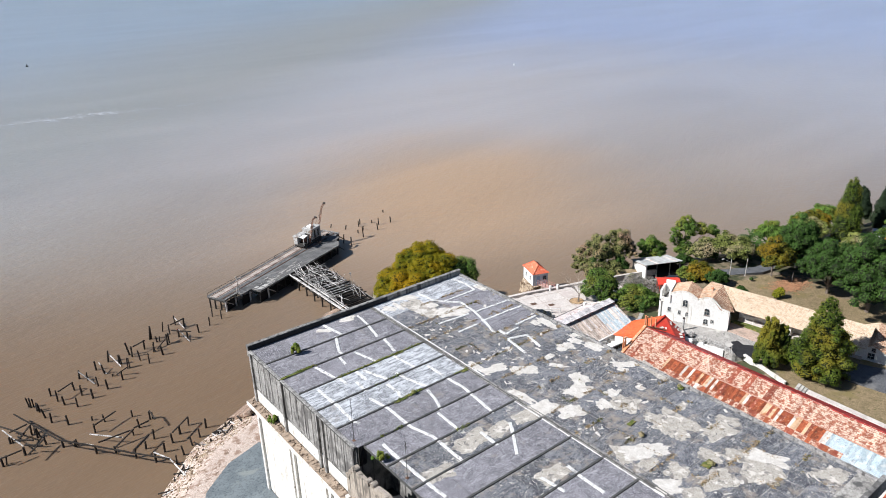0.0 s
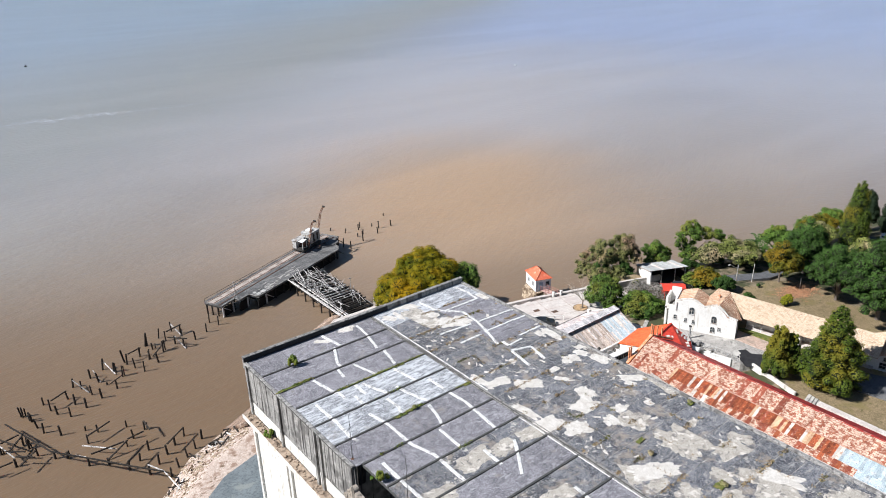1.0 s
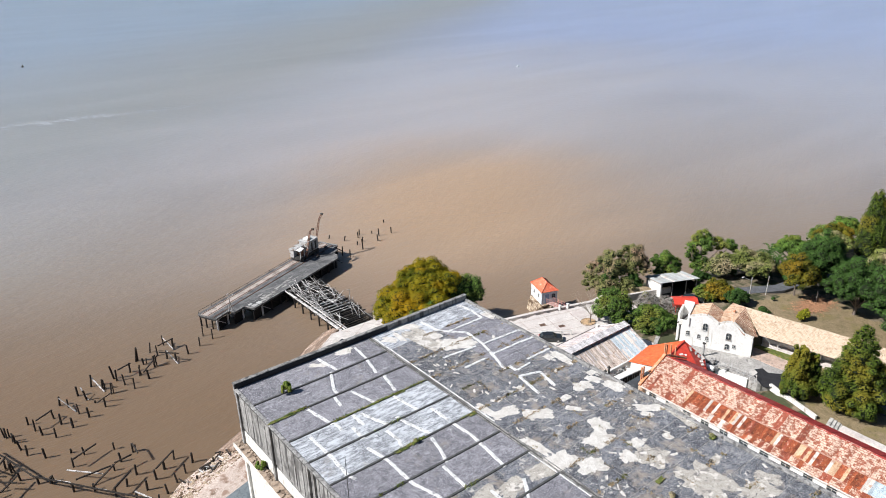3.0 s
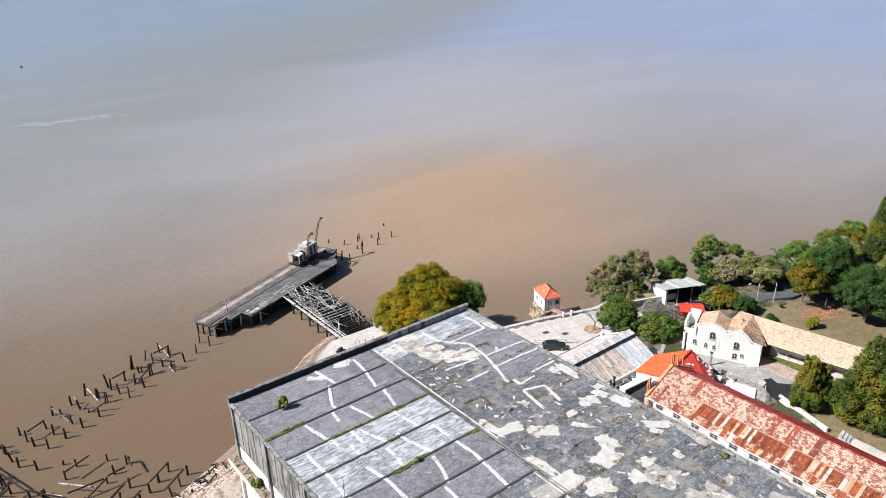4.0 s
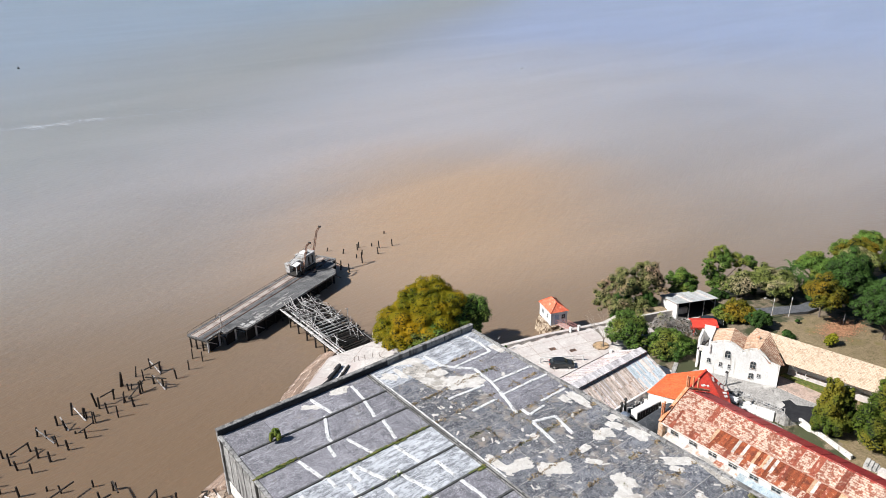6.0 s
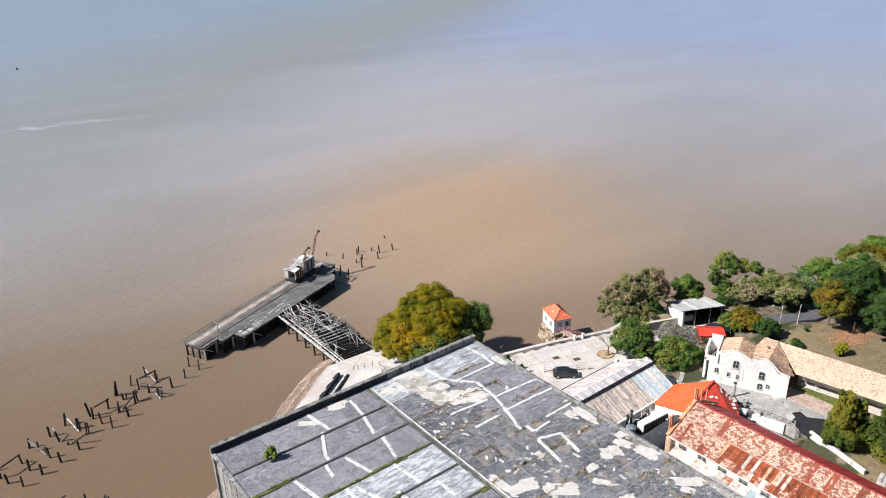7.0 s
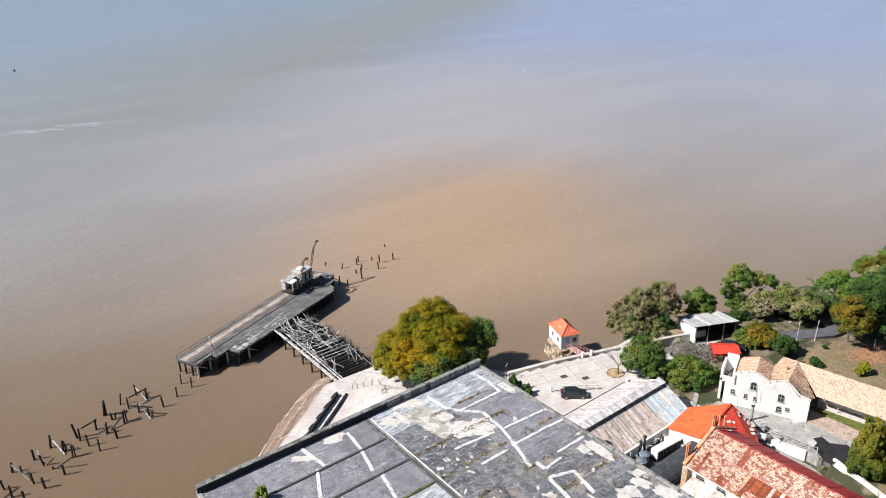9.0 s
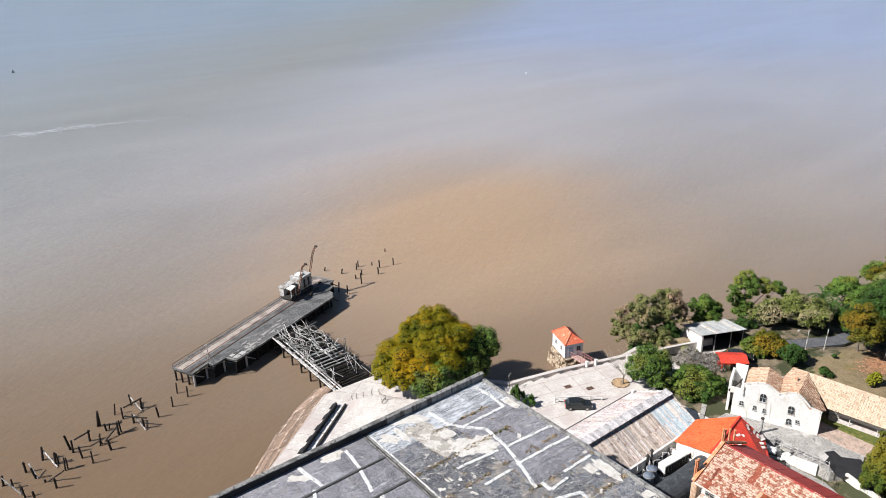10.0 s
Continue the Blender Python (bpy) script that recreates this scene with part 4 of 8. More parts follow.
            ob.matrix_basis = inv @ q @ pose(0, 0, 0, rnd.uniform(-0.3, 0.3), rnd.uniform(-0.4, 0.4), rnd.uniform(-0.5, 0.5))


def tile_slope(top, parent, corners, along, m, spacing=0.42, name="tile_roof", r=0.07):
    """A tiled slope: a thick slab with rows of round ridges running down it. along: unit way down the slope."""
    rf = wpart(name, slab(B(), corners, 0.16), m, top, parent)
    v = [Vector(p) for p in corners]
    n = (v[1] - v[0]).cross(v[2] - v[0]).normalized()
    if n.z < 0:
        n = -n
    dn = Vector(along)
    dn = (dn - n * dn.dot(n)).normalized()
    sd = n.cross(dn).normalized()
    lo, hi = min(p.dot(sd) for p in v), max(p.dot(sd) for p in v)
    bm = B()
    s = lo + spacing * 0.4
    while s < hi:
        hits = []
        for i in range(len(v)):
            p, q = v[i], v[(i + 1) % len(v)]
            dp, dq = p.dot(sd) - s, q.dot(sd) - s
            if dp * dq < 0:
                hits.append(p + (q - p) * (dp / (dp - dq)))
        if len(hits) >= 2:
            hits.sort(key=lambda p: p.dot(dn))
            beam(bm, hits[0] + n * 0.02, hits[-1] + n * 0.02, r * 2, sides=6)
        s += spacing
    o = wpart("tile_relief", bm, m, top, rf)
    o["kind"] = "stuff"
    return rf


def window(top, parent, m4, w, h, arched=False, name="window"):
    """A framed window in its own frame: x across, z up, y outward is minus; the head may be arched."""
    inv = top.matrix_basis.inverted() @ m4
    t = 0.05 if arched else 0.07

    def outline(o):
        if not arched:
            return [(-w / 2 - o, -o), (w / 2 + o, -o), (w / 2 + o, h + o), (-w / 2 - o, h + o)]
        rise = h * 0.24
        head = [((w / 2 + o) * math.cos(math.pi * k / 8), h - rise + (rise + o) * math.sin(math.pi * k / 8)) for k in range(9)]
        return [(-w / 2 - o, -o), (w / 2 + o, -o)] + head

    bm = B()
    vs = [[bm.verts.new((x, y, z)) for x, z in outline(0)] for y in (0.0, 0.05)]
    bm.faces.new(vs[0])
    bm.faces.new(vs[1][::-1])
    bm.transform(inv)
    pane = part("pane", bm, GLASS, None)
    bm = B()
    ring = [[bm.verts.new((x, y, z)) for x, z in outline(o)] for y, o in ((-0.05, t), (-0.05, 0), (0.06, 0), (0.06, t))]
    for p, q in zip(ring, ring[1:] + ring[:1]):
        for i in range(len(p)):
            j = (i + 1) % len(p)
            bm.faces.new((p[i], p[j], q[j], q[i]))
    bmesh.ops.recalc_face_normals(bm, faces=bm.faces[:])
    bm.transform(inv)
    fr = part(name, bm, STEEL, top)
    pane.parent = fr
    for nm, dims in (("sill", (-w / 2 - 0.12, w / 2 + 0.12, -0.12, 0.05, -t - 0.06, -t - 0.004)), ("glazing_bar", (-0.025, 0.025, -0.03, 0.0, 0, h)), ("glazing_bar", (-w / 2, -0.027, -0.03, 0.0, h * 0.5 - 0.025, h * 0.5 + 0.025)), ("glazing_bar", (0.027, w / 2, -0.03, 0.0, h * 0.5 - 0.025, h * 0.5 + 0.025))):
        bm = box(B(), *dims)
        bm.transform(inv)
        part(nm, bm, STEEL, fr)
    return fr


# ---- the long rusty building beside the warehouse ----
def long_building():
    t = thing("long_workshop", 59, -40, 5.5, label="long narrow workshop with a patchwork of rusty roof sheets", category="building")
    y0, y1 = -66, -18.0
    bm = B()
    prof = [(54.3, 4.5), (54.3, 11.4), (59.6, 14.0), (64.9, 11.05), (64.9, 4.5)]
    vs = [[bm.verts.new((x, y, z)) for x, z in prof] for y in (y0, y1)]
    bm.faces.new(vs[0])
    bm.faces.new(vs[1][::-1])
    for i in range(5):
        j = (i + 1) % 5
        bm.faces.new((vs[0][i], vs[0][j], vs[1][j], vs[1][i]))
    bmesh.ops.recalc_face_normals(bm, faces=bm.faces[:])
    wl = wpart("wall", bm, WHITEWASH, t)
    roof = wpart("roof", slab(B(), [(53.9, y0, 11.3), (53.9, y1 + 0.3, 11.3), (59.6, y1 + 0.3, 14.1), (59.6, y0, 14.1)], 0.08), RUST_DARK, t)

    def low(f, j, r):
        """Which sheet lies at that share of the length, in the eave row (0) or the middle row (1)."""
        k = r.random()
        if f < 0.13:
            return RUST_PALE if k < 0.88 else RUST_DARK
        if f > 0.63 and (j == 1 or f > 0.7):
            return PALE_SHEET if f < 0.65 else BLUE_SHEET
        if j == 1:
            return RUST if k < 0.60 else RUST_DARK if k < 0.84 else PALE_SHEET if k < 0.92 else TAN_SHEET
        return RUST_PALE if k < 0.62 else RUST if k < 0.78 else RUST_DARK if k < 0.95 else PALE_SHEET

    mid = (56.9, 0, 12.78)
    e0, e1 = (53.85, 11.35), (54.95, 11.89)
    sheet_slope(t, roof, (e0[0], y1 + 0.3, e0[1]), (e0[0], y0, e0[1]), (e1[0], y1 + 0.3, e1[1]), 84, 1, lambda i, j, r: low(i / 84, 0, r), 3)
    sheet_slope(t, roof, (e1[0], y1 + 0.3, e1[1] + 0.04), (e1[0], y0, e1[1] + 0.04), (mid[0], y1 + 0.3, mid[2] + 0.04), 124, 1, lambda i, j, r: low(i / 124, 1, r), 4)
    sheet_slope(t, roof, (mid[0] - 0.1, y1 + 0.3, mid[2] + 0.12), (mid[0] - 0.1, y0, mid[2] + 0.12), (59.62, y1 + 0.3, 14.2), 60, 1,
                lambda i, j, r: RUST_PALE if r.random() < 0.93 else RUST_DARK, 5)
    wpart("lap_strip", beam(B(), (mid[0] - 0.1, y1 + 0.3, mid[2] + 0.15), (mid[0] - 0.1, y0, mid[2] + 0.15), 0.24, 0.12), PALE_RUST_STRIP, t, roof)
    wpart("eave_strip", beam(B(), (53.8, y1 + 0.3, 11.36), (53.8, y0, 11.36), 0.3, 0.1), PALE_SHEET, t, roof)
    red = wpart("roof", slab(B(), [(59.6, y0, 14.12), (59.6, y1 + 0.3, 14.12), (65.3, y1 + 0.3, 11.2), (65.3, y0, 11.2)], 0.1), RED_SHEET, t, label="smooth dark red roof slope")
    bm = B()
    for k in range(24):
        y = y1 + 0.2 - k * 2.0
        beam(bm, (59.7, y, 14.1), (65.2, y, 11.28), 0.03)
    wpart("standing_seam", bm, RED_SHEET, t, red)
    wpart("ridge_cap", beam(B(), (59.65, y1 + 0.35, 14.2), (59.65, y0, 14.2), 0.28, 0.14), RED_SHEET, t, red)
    # windows of the low side wall
    for k in range(16):
        window(t, wl, pose(54.27, y1 - 1.6 - k * 2.9, 10.2, 0, 0, -90), 1.15, 0.75)
    # lean-to
    lt = wpart("lean_to", box(B(), 50.9, 54.3, y0, y1 - 0.5, 5, 9.0), OLD_WALL, t)

    def lean(i, j, r):
        k = r.random()
        if 10 <= i <= 17:
            return BLUE_SHEET
        return PALE_SHEET if k < 0.62 else RUST_DARK if k < 0.86 else RUST_PALE

    sheet_slope(t, lt, (50.6, y1 - 0.5, 9.05), (50.6, y0, 9.05), (54.27, y1 - 0.5, 10.0), 44, 1, lean, 9)
    # end wall coping and the terracotta flues on it
    wpart("gable_coping", slab(B(), [(53.7, y1 + 0.3, 11.62), (59.6, y1 + 0.3, 14.5), (59.6, y1 + 0.75, 14.5), (53.7, y1 + 0.75, 11.62)], 0.25), TERRACOTTA, t)
    wpart("gable_coping", slab(B(), [(65.4, y1 + 0.3, 11.6), (59.6, y1 + 0.3, 14.5), (59.6, y1 + 0.75, 14.5), (65.4, y1 + 0.75, 11.6)], 0.25), TERRACOTTA, t)
    for x, z, h in ((54.6, 11.9, 1.9), (55.1, 12.1, 1.7), (60.0, 14.2, 1.7), (60.5, 14.0, 1.5), (61.6, 13.5, 1.6), (62.9, 12.9, 1.4)):
        fl = wpart("flue", beam(B(), (x, y1 + 0.9, z - 1), (x, y1 + 0.9, z + h), 0.24, sides=10), TERRACOTTA, t)
        wpart("flue_cap", beam(B(), (x, y1 + 0.9, z + h + 0.004), (x, y1 + 0.9, z + h + 0.12), 0.32, sides=10), TERRACOTTA, t, fl)
    wpart("buttress", box(B(), 53.5, 54.3, y1 - 0.2, y1 + 0.6, 4.8, 11.4, 0.1), TILE_PINK, t)


long_building()


# ---- lower grey roof at the warehouse's far end ----
def annex():
    t = thing("annex", 44, -70, 4, label="low annex with a dark grey felt roof", category="building")
    wpart("wall", box(B(), 27, 50.4, -90, -62.3, 3, 20.6), OLD_WALL, t)
    wpart("roof", box(B(), 26.8, 50.6, -90, -62.26, 20.604, 20.9), VAULT, t)
    wpart("gutter", beam(B(), (36.2, -62.1, 20.8), (50, -62.1, 20.8), 0.3), DARK, t)


annex()


# ---- the tin shed on the quay ----
def tin_shed():
    t = thing("tin_shed", 57, -2.6, 5, label="gabled shed with faded pink and brown corrugated roof", category="shed")
    x0, x1 = 42.0, 69.0
    yl, yr, zl, zr, zt = 3.3, -8.4, 7.0, 7.4, 10.3
    bm = B()
    prof = [(yl - 0.3, 4), (yl - 0.3, zl), (-2.9, zt - 0.2), (yr + 0.3, zr), (yr + 0.3, 4)]
    vs = [[bm.verts.new((x, y, z)) for y, z in prof] for x in (x0 + 0.2, x1 - 0.3)]
    bm.faces.new(vs[0])
    bm.faces.new(vs[1][::-1])
    for i in range(5):
        j = (i + 1) % 5
        bm.faces.new((vs[0][i], vs[0][j], vs[1][j], vs[1][i]))
    bmesh.ops.recalc_face_normals(bm, faces=bm.faces[:])
    wpart("wall", bm, OLD_WALL, t)
    roof = wpart("roof", slab(B(), [(x0, yl, zl), (x1, yl, zl), (x1, -2.9, zt), (x0, -2.9, zt)], 0.08), PINK_SHEET, t)
    rr = wpart("roof", slab(B(), [(x0, yr, zr), (x1, yr, zr), (x1, -2.9, zt - 0.1), (x0, -2.9, zt - 0.1)], 0.08), GRAY_SHEET, t)
    sheet_slope(t, roof, (x0, yl, zl), (x1, yl, zl), (x0, -2.9, zt), 54, 2, lambda i, j, r: PINK_SHEET if r.random() < 0.9 else PALE_SHEET if r.random() < 0.5 else GRAY_SHEET, 2)

    def right(i, j, r):
        if i > 88:
            return BLUE_SHEET if r.random() < 0.7 else PALE_SHEET
        if j == 0 and 26 < i < 44 and r.random() < 0.6:
            return PALE_SHEET
        return GRAY_SHEET if r.random() < 0.84 else RIDGE_SHEET if r.random() < 0.6 else PINK_SHEET

    sheet_slope(t, rr, (x0, yr, zr), (x1, yr, zr), (x0, -3.9, 9.75), 112, 2, right, 6)
    # raised ridge strip with its shadow step
    rd = wpart("ridge_vent", slab(B(), [(x0, -2.5, zt + 0.3), (x1 + 0.1, -2.5, zt + 0.3), (x1 + 0.1, -3.7, zt + 0.02), (x0, -3.7, zt + 0.02)], 0.12), DARK, t)
    sheet_slope(t, rd, (x0, -3.75, zt + 0.06), (x1, -3.75, zt + 0.06), (x0, -2.5, zt + 0.32), 60, 1, lambda i, j, r: RIDGE_SHEET, 8)
    wpart("barge_board", beam(B(), (x1 + 0.05, -2.9, zt + 0.05), (x1 + 0.05, yr, zr + 0.05), 0.12, 0.3), OLD_WOOD, t)
    wpart("barge_board", beam(B(), (x1 + 0.05, -2.9, zt + 0.05), (x1 + 0.05, yl, zl + 0.05), 0.12, 0.3), OLD_WOOD, t)
    wpart("gutter", beam(B(), (x0, yl + 0.1, zl), (x1, yl + 0.1, zl), 0.16), DARK, t)
    for x, y in ((68.6, 3.0), (69.2, -8.3)):
        wpart("roof_block", box(B(), x - 0.25, x + 0.25, y - 0.25, y + 0.25, 7.0, 7.8, 0.05), OLD_WALL, t)


tin_shed()


# ---- plant yard between shed and workshop ----
def plant_yard():
    t = thing("service_house", 58, -12.8, 5, label="service wing with a black barrel vault and cream walls", category="building")
    wpart("wall", box(B(), 46, 62.2, -17.4, -12.6, 4, 7.4), CONCRETE, t)
    bm = B()
    n = 12
    rows = []
    for x in (46.5, 61.8):
        rows.append([bm.verts.new((x, -14.6 + 1.9 * math.cos(math.pi * k / n), 7.4 + 1.7 * math.sin(math.pi * k / n))) for k in range(n + 1)])
    for k in range(n):
        bm.faces.new((rows[0][k], rows[0][k + 1], rows[1][k + 1], rows[1][k]))
    for r in rows:
        bm.faces.new(r)
    bmesh.ops.recalc_face_normals(bm, faces=bm.faces[:])
    v = wpart("vault", bm, VAULT, t)
    bm = B()
    for k in range(9):
        for i in range(n):
            a0, a1 = math.pi * i / n, math.pi * (i + 1) / n
            x = 47.2 + k * 1.8
            beam(bm, (x, -14.6 + 1.93 * math.cos(a0), 7.4 + 1.53 * math.sin(a0)), (x, -14.6 + 1.93 * math.cos(a1), 7.4 + 1.53 * math.sin(a1)), 0.07)
    wpart("felt_seam", bm, VAULT, t, v)
    wpart("end_wall", box(B(), 62.0, 62.4, -17.2, -12.4, 4.5, 9.2), WHITEWASH, t)
    wpart("flat_roof", box(B(), 46, 61.9, -12.4, -8.8, 6.0, 6.5), VAULT, t)
    wpart("parapet", box(B(), 46, 66, -8.75, -8.45, 5.5, 7.9), WHITEWASH, t)
    wpart("parapet", box(B(), 61.6, 61.9, -12.3, -8.8, 6.504, 7.3), WHITEWASH, t)
    u = thing("cooling_unit", 60.0, -11.1, 6.5, -4, "long white rooftop cooling unit with dark louvred sides", "cooling unit")
    part("casing", box(B(), -3.0, 3.0, -0.6, 0.6, 0.35, 1.6, 0.06), WHITEWASH, u)
    part("skid", box(B(), -3.1, 3.1, -0.65, 0.65, 0, 0.35), DARK, u)
    for k in range(10):
        part("louvre_panel", box(B(), -2.85 + k * 0.57, -2.35 + k * 0.57, -0.64, -0.605, 0.4, 1.45, 0.01), DARK, u)
    for k, (x, y) in enumerate(((54.3, -10.9), (55.7, -10.3))):
        c = thing("water_tank", x, y, 6.5, label="blue-grey round water tank with a domed lid", category="tank", group="roof water tanks")
        part("drum", beam(B(), (0, 0, 0), (0, 0, 1.35), 1.35, sides=20), TANK_BLUE, c)
        part("lid", beam(B(), (0, 0, 1.354), (0, 0, 1.6), 1.3, sides=20, taper=0.4), TANK_BLUE, c)
        part("rim", beam(B(), (0, 0, 1.2), (0, 0, 1.3), 1.45, sides=20), STEEL, c)
    for k, (x, y, h) in enumerate(((56.6, -8.9, 2.0), (57.6, -8.8, 2.3), (63.0, -12.0, 2.4))):
        c = thing("vent_stack", x, y, 6.4, label="dark metal vent stack with a cowl", category="vent", group="vent stacks")
        part("pipe", beam(B(), (0, 0, 0), (0, 0, h), 0.32, sides=10), DARK, c)
        part("cowl", beam(B(), (0, 0, h + 0.05), (0, 0, h + 0.4), 0.6, sides=10, taper=0.3), DARK, c)
    bm = B()
    beam(bm, (50, -17.9, 8.0), (62, -17.6, 8.0), 0.2, sides=8)
    beam(bm, (50, -17.2, 7.9), (61, -17.2, 7.9), 0.14, sides=8)
    wpart("pipe", bm, STEEL, t)
    cr_ = random.Random(9)
    for k in range(9):
        x, y = 53.2 + k * 1.05 + cr_.uniform(-0.3, 0.3), -9.3 + cr_.uniform(-0.25, 0.25)
        h = cr_.uniform(0.6, 2.0)
        c = thing("pipe_riser", x, y, 6.5, label="pale grey pipe riser with an elbow", category="pipe", group="pipe risers")
        part("riser", beam(B(), (0, 0, 0), (0, 0, h), 0.14, sides=8), STEEL if k % 3 else WHITEWASH, c)
        part("elbow", beam(B(), (0, 0, h), (cr_.uniform(-0.8, 0.8), -0.5, h + 0.05), 0.12, sides=8), STEEL, c)


plant_yard()


# ---- the orange-roofed house ----
def orange_house():
    t = thing("orange_house", 66.5, -13.5, 5.5, label="low house under a bright orange-red sheet roof", category="house")
    a, b = (62.6, -8.9, 8.0), (69.2, -7.9, 8.0)
    r0, r1 = (61.2, -15.2, 10.5), (71.2, -13.3, 10.6)
    c, d = (66.0, -21.6, 8.0), (72.6, -16.6, 8.0)
    wpart("wall", prism(B(), [(62.8, -9.3), (68.9, -8.3), (72.0, -16.4), (66, -21.0), (62.4, -18)], 4.5, 8.0), WHITEWASH, t)
    rf = wpart("roof", slab(B(), [a, b, r1, r0], 0.12), ORANGE_ROOF, t)
    rb = wpart("roof", slab(B(), [r0, r1, d, c], 0.12), RED_PAINT, t, label="darker red weathered slope")
    bm = B()
    for k in range(9):
        s = (k + 0.5) / 9
        beam(bm, Vector(a).lerp(Vector(b), s) + Vector((0, 0, 0.03)), Vector(r0).lerp(Vector(r1), s) + Vector((0, 0, 0.03)), 0.06)
    wpart("standing_seam", bm, ORANGE_ROOF, t, rf)
    wpart("ridge_cap", beam(B(), r0, r1, 0.26, 0.16), RED_PAINT, t, rf)
    wpart("gable_wall", slab(B(), [(62.7, -9.2, 4.6), (61.5, -15.2, 4.6), (61.5, -15.2, 10.2), (62.7, -9.2, 7.9)], 0.2), OLD_WALL, t)
    bm = B()
    rnd = random.Random(5)
    for k in range(26):
        s, q = rnd.uniform(0.1, 0.95), rnd.uniform(0.2, 0.9)
        p = Vector(r0).lerp(Vector(r1), s).lerp(Vector(c).lerp(Vector(d), s), q) + Vector((0, 0, 0.05))
        bm2 = box(B(), -0.5, 0.5, -0.2, 0.2, 0, 0.03)
        bm2.transform(Matrix.Translation(p) @ pose(0, 0, 0, 20, 0, rnd.uniform(-40, 40)))
        wpart("flaked_sheet", bm2, PALE_SHEET, t, rb)
    wpart("valley_patch", box(B(), 64.2, 64.9, -11.9, -11.4, 9.02, 9.06), DARK, t, rf)


orange_house()


# ---- the white house with two gables and its long tiled wing ----
HOUSE_TURN = -66.66


def white_house():
    t = thing("white_house", 76.2, -9.2, 6.2, HOUSE_TURN, "white plastered house with twin gables and clay tile roofs", "house")
    W4 = t.matrix_basis

    def P(s, d, z):
        return W4 @ Vector((s, d, z - 6.2))

    # the shaped facade
    out = [(0, 6.0), (0, 9.8), (1.3, 10.2), (1.3, 11.75), (2.0, 12.1), (3.2, 12.5), (4.1, 12.6), (5.0, 12.25), (6.2, 11.4), (7.2, 12.0), (8.3, 12.3), (9.2, 11.6), (10.2, 10.5), (11.8, 10.1), (11.8, 6.0)]
    bm = B()
    vs = [[bm.verts.new((s, d, z - 6.2)) for s, z in out] for d in (0, 0.4)]
    bm.faces.new(vs[0])
    bm.faces.new(vs[1][::-1])
    for i in range(len(out)):
        j = (i + 1) % len(out)
        bm.faces.new((vs[0][i], vs[1][i], vs[1][j], vs[0][j]))
    bmesh.ops.recalc_face_normals(bm, faces=bm.faces[:])
    fw = part("facade", bm, WHITEWASH, t)
    for (s0, z0), (s1, z1) in zip(out[2:13], out[3:14]):
        part("coping_stone", beam(B(), (s0, 0.15, z0 - 6.15), (s1, 0.15, z1 - 6.15), 0.16, 0.7), OLD_WALL, fw)
    part("side_wall", box(B(), 0.0, 0.4, 0.404, 7, -0.5, 3.4), WHITEWASH, t)
    part("side_wall", box(B(), 11.4, 11.8, 0.404, 3, -0.5, 2.4), WHITEWASH, t)
    part("rear_wall", box(B(), 1.3, 8.4, 5.6, 9, -0.5, 3.4), WHITEWASH, t)
    for s, z, w, h in ((4.05, 9.95, 0.85, 1.3), (7.95, 9.05, 0.85, 1.25), (7.9, 7.2, 0.75, 0.95), (1.3, 8.45, 0.55, 0.75), (3.15, 8.2, 0.45, 0.75), (4.5, 8.1, 0.45, 0.7), (9.0, 7.7, 0.5, 0.5)):
        window(t, fw, W4 @ pose(s, -0.03, z - 6.2), w * 0.92, h, arched=h > 0.6)
    # gable roofs
    back, ridge, ridge_end = P(7.2, 8.0, 12.2), P(9.3, 7.4, 12.2), P(34.3, 1.1, 12.2)
    tip, eave_end = P(12.4, 2.3, 9.5), P(33.4, -2.1, 9.55)
    tile_slope(t, None, [P(4.1, 0.1, 12.65), P(1.2, 0.1, 11.8), P(1.2, 5.6, 11.8), P(4.1, 5.6, 12.65)], P(1, 0, 0) - P(4, 0, 0.9), TILE_PINK)
    tile_slope(t, None, [P(4.1, 0.1, 12.65), P(6.2, 0.1, 11.4), P(6.2, 5.6, 11.4), P(4.1, 5.6, 12.65)], P(6.2, 0, 11.4) - P(4.1, 0, 12.65), TILE_RED, 0.5)
    tile_slope(t, None, [P(8.4, 0.1, 12.35), P(6.2, 0.1, 11.4), P(6.2, 5.4, 11.65), back, ridge], P(6.2, 0, 11.4) - P(8.3, 0, 12.35), TILE_PINK)
    tile_slope(t, None, [P(8.4, 0.1, 12.35), ridge, tip, P(10.4, 0.0, 10.5)], P(12, 0.5, 9.7) - P(8.6, 3, 12.7), TILE_RED, 0.5)
    # the wing stands a little askew to the gables
    down = (tip - ridge) - (ridge_end - ridge) * ((tip - ridge).dot(ridge_end - ridge) / (ridge_end - ridge).length_squared)
    tile_slope(t, None, [ridge, ridge_end, eave_end, P(12.5, 2.9, 9.55)], down, TILE, 0.36, r=0.022)
    tile_slope(t, None, [back, ridge, ridge_end, P(35.3, 5.3, 9.5), P(8.3, 11.8, 9.5)], Vector((-down.x, -down.y, down.z)), TILE, 0.36, r=0.022)
    askew = pose(12.5, 2.9, 0, 0, 0, -13.4)

    def wing(name, s0, s1, d0, d1, z0, z1, m):
        bm = box(B(), s0, s1, d0, d1, z0, z1)
        bm.transform(askew)
        return part(name, bm, m, t)

    wing("wing_wall", -0.2, 20.9, 2.9, 3.2, -0.3, 4.0, WHITEWASH)
    wing("wing_end_wall", 20.6, 20.9, 3.204, 7.6, -0.3, 3.6, WHITEWASH)
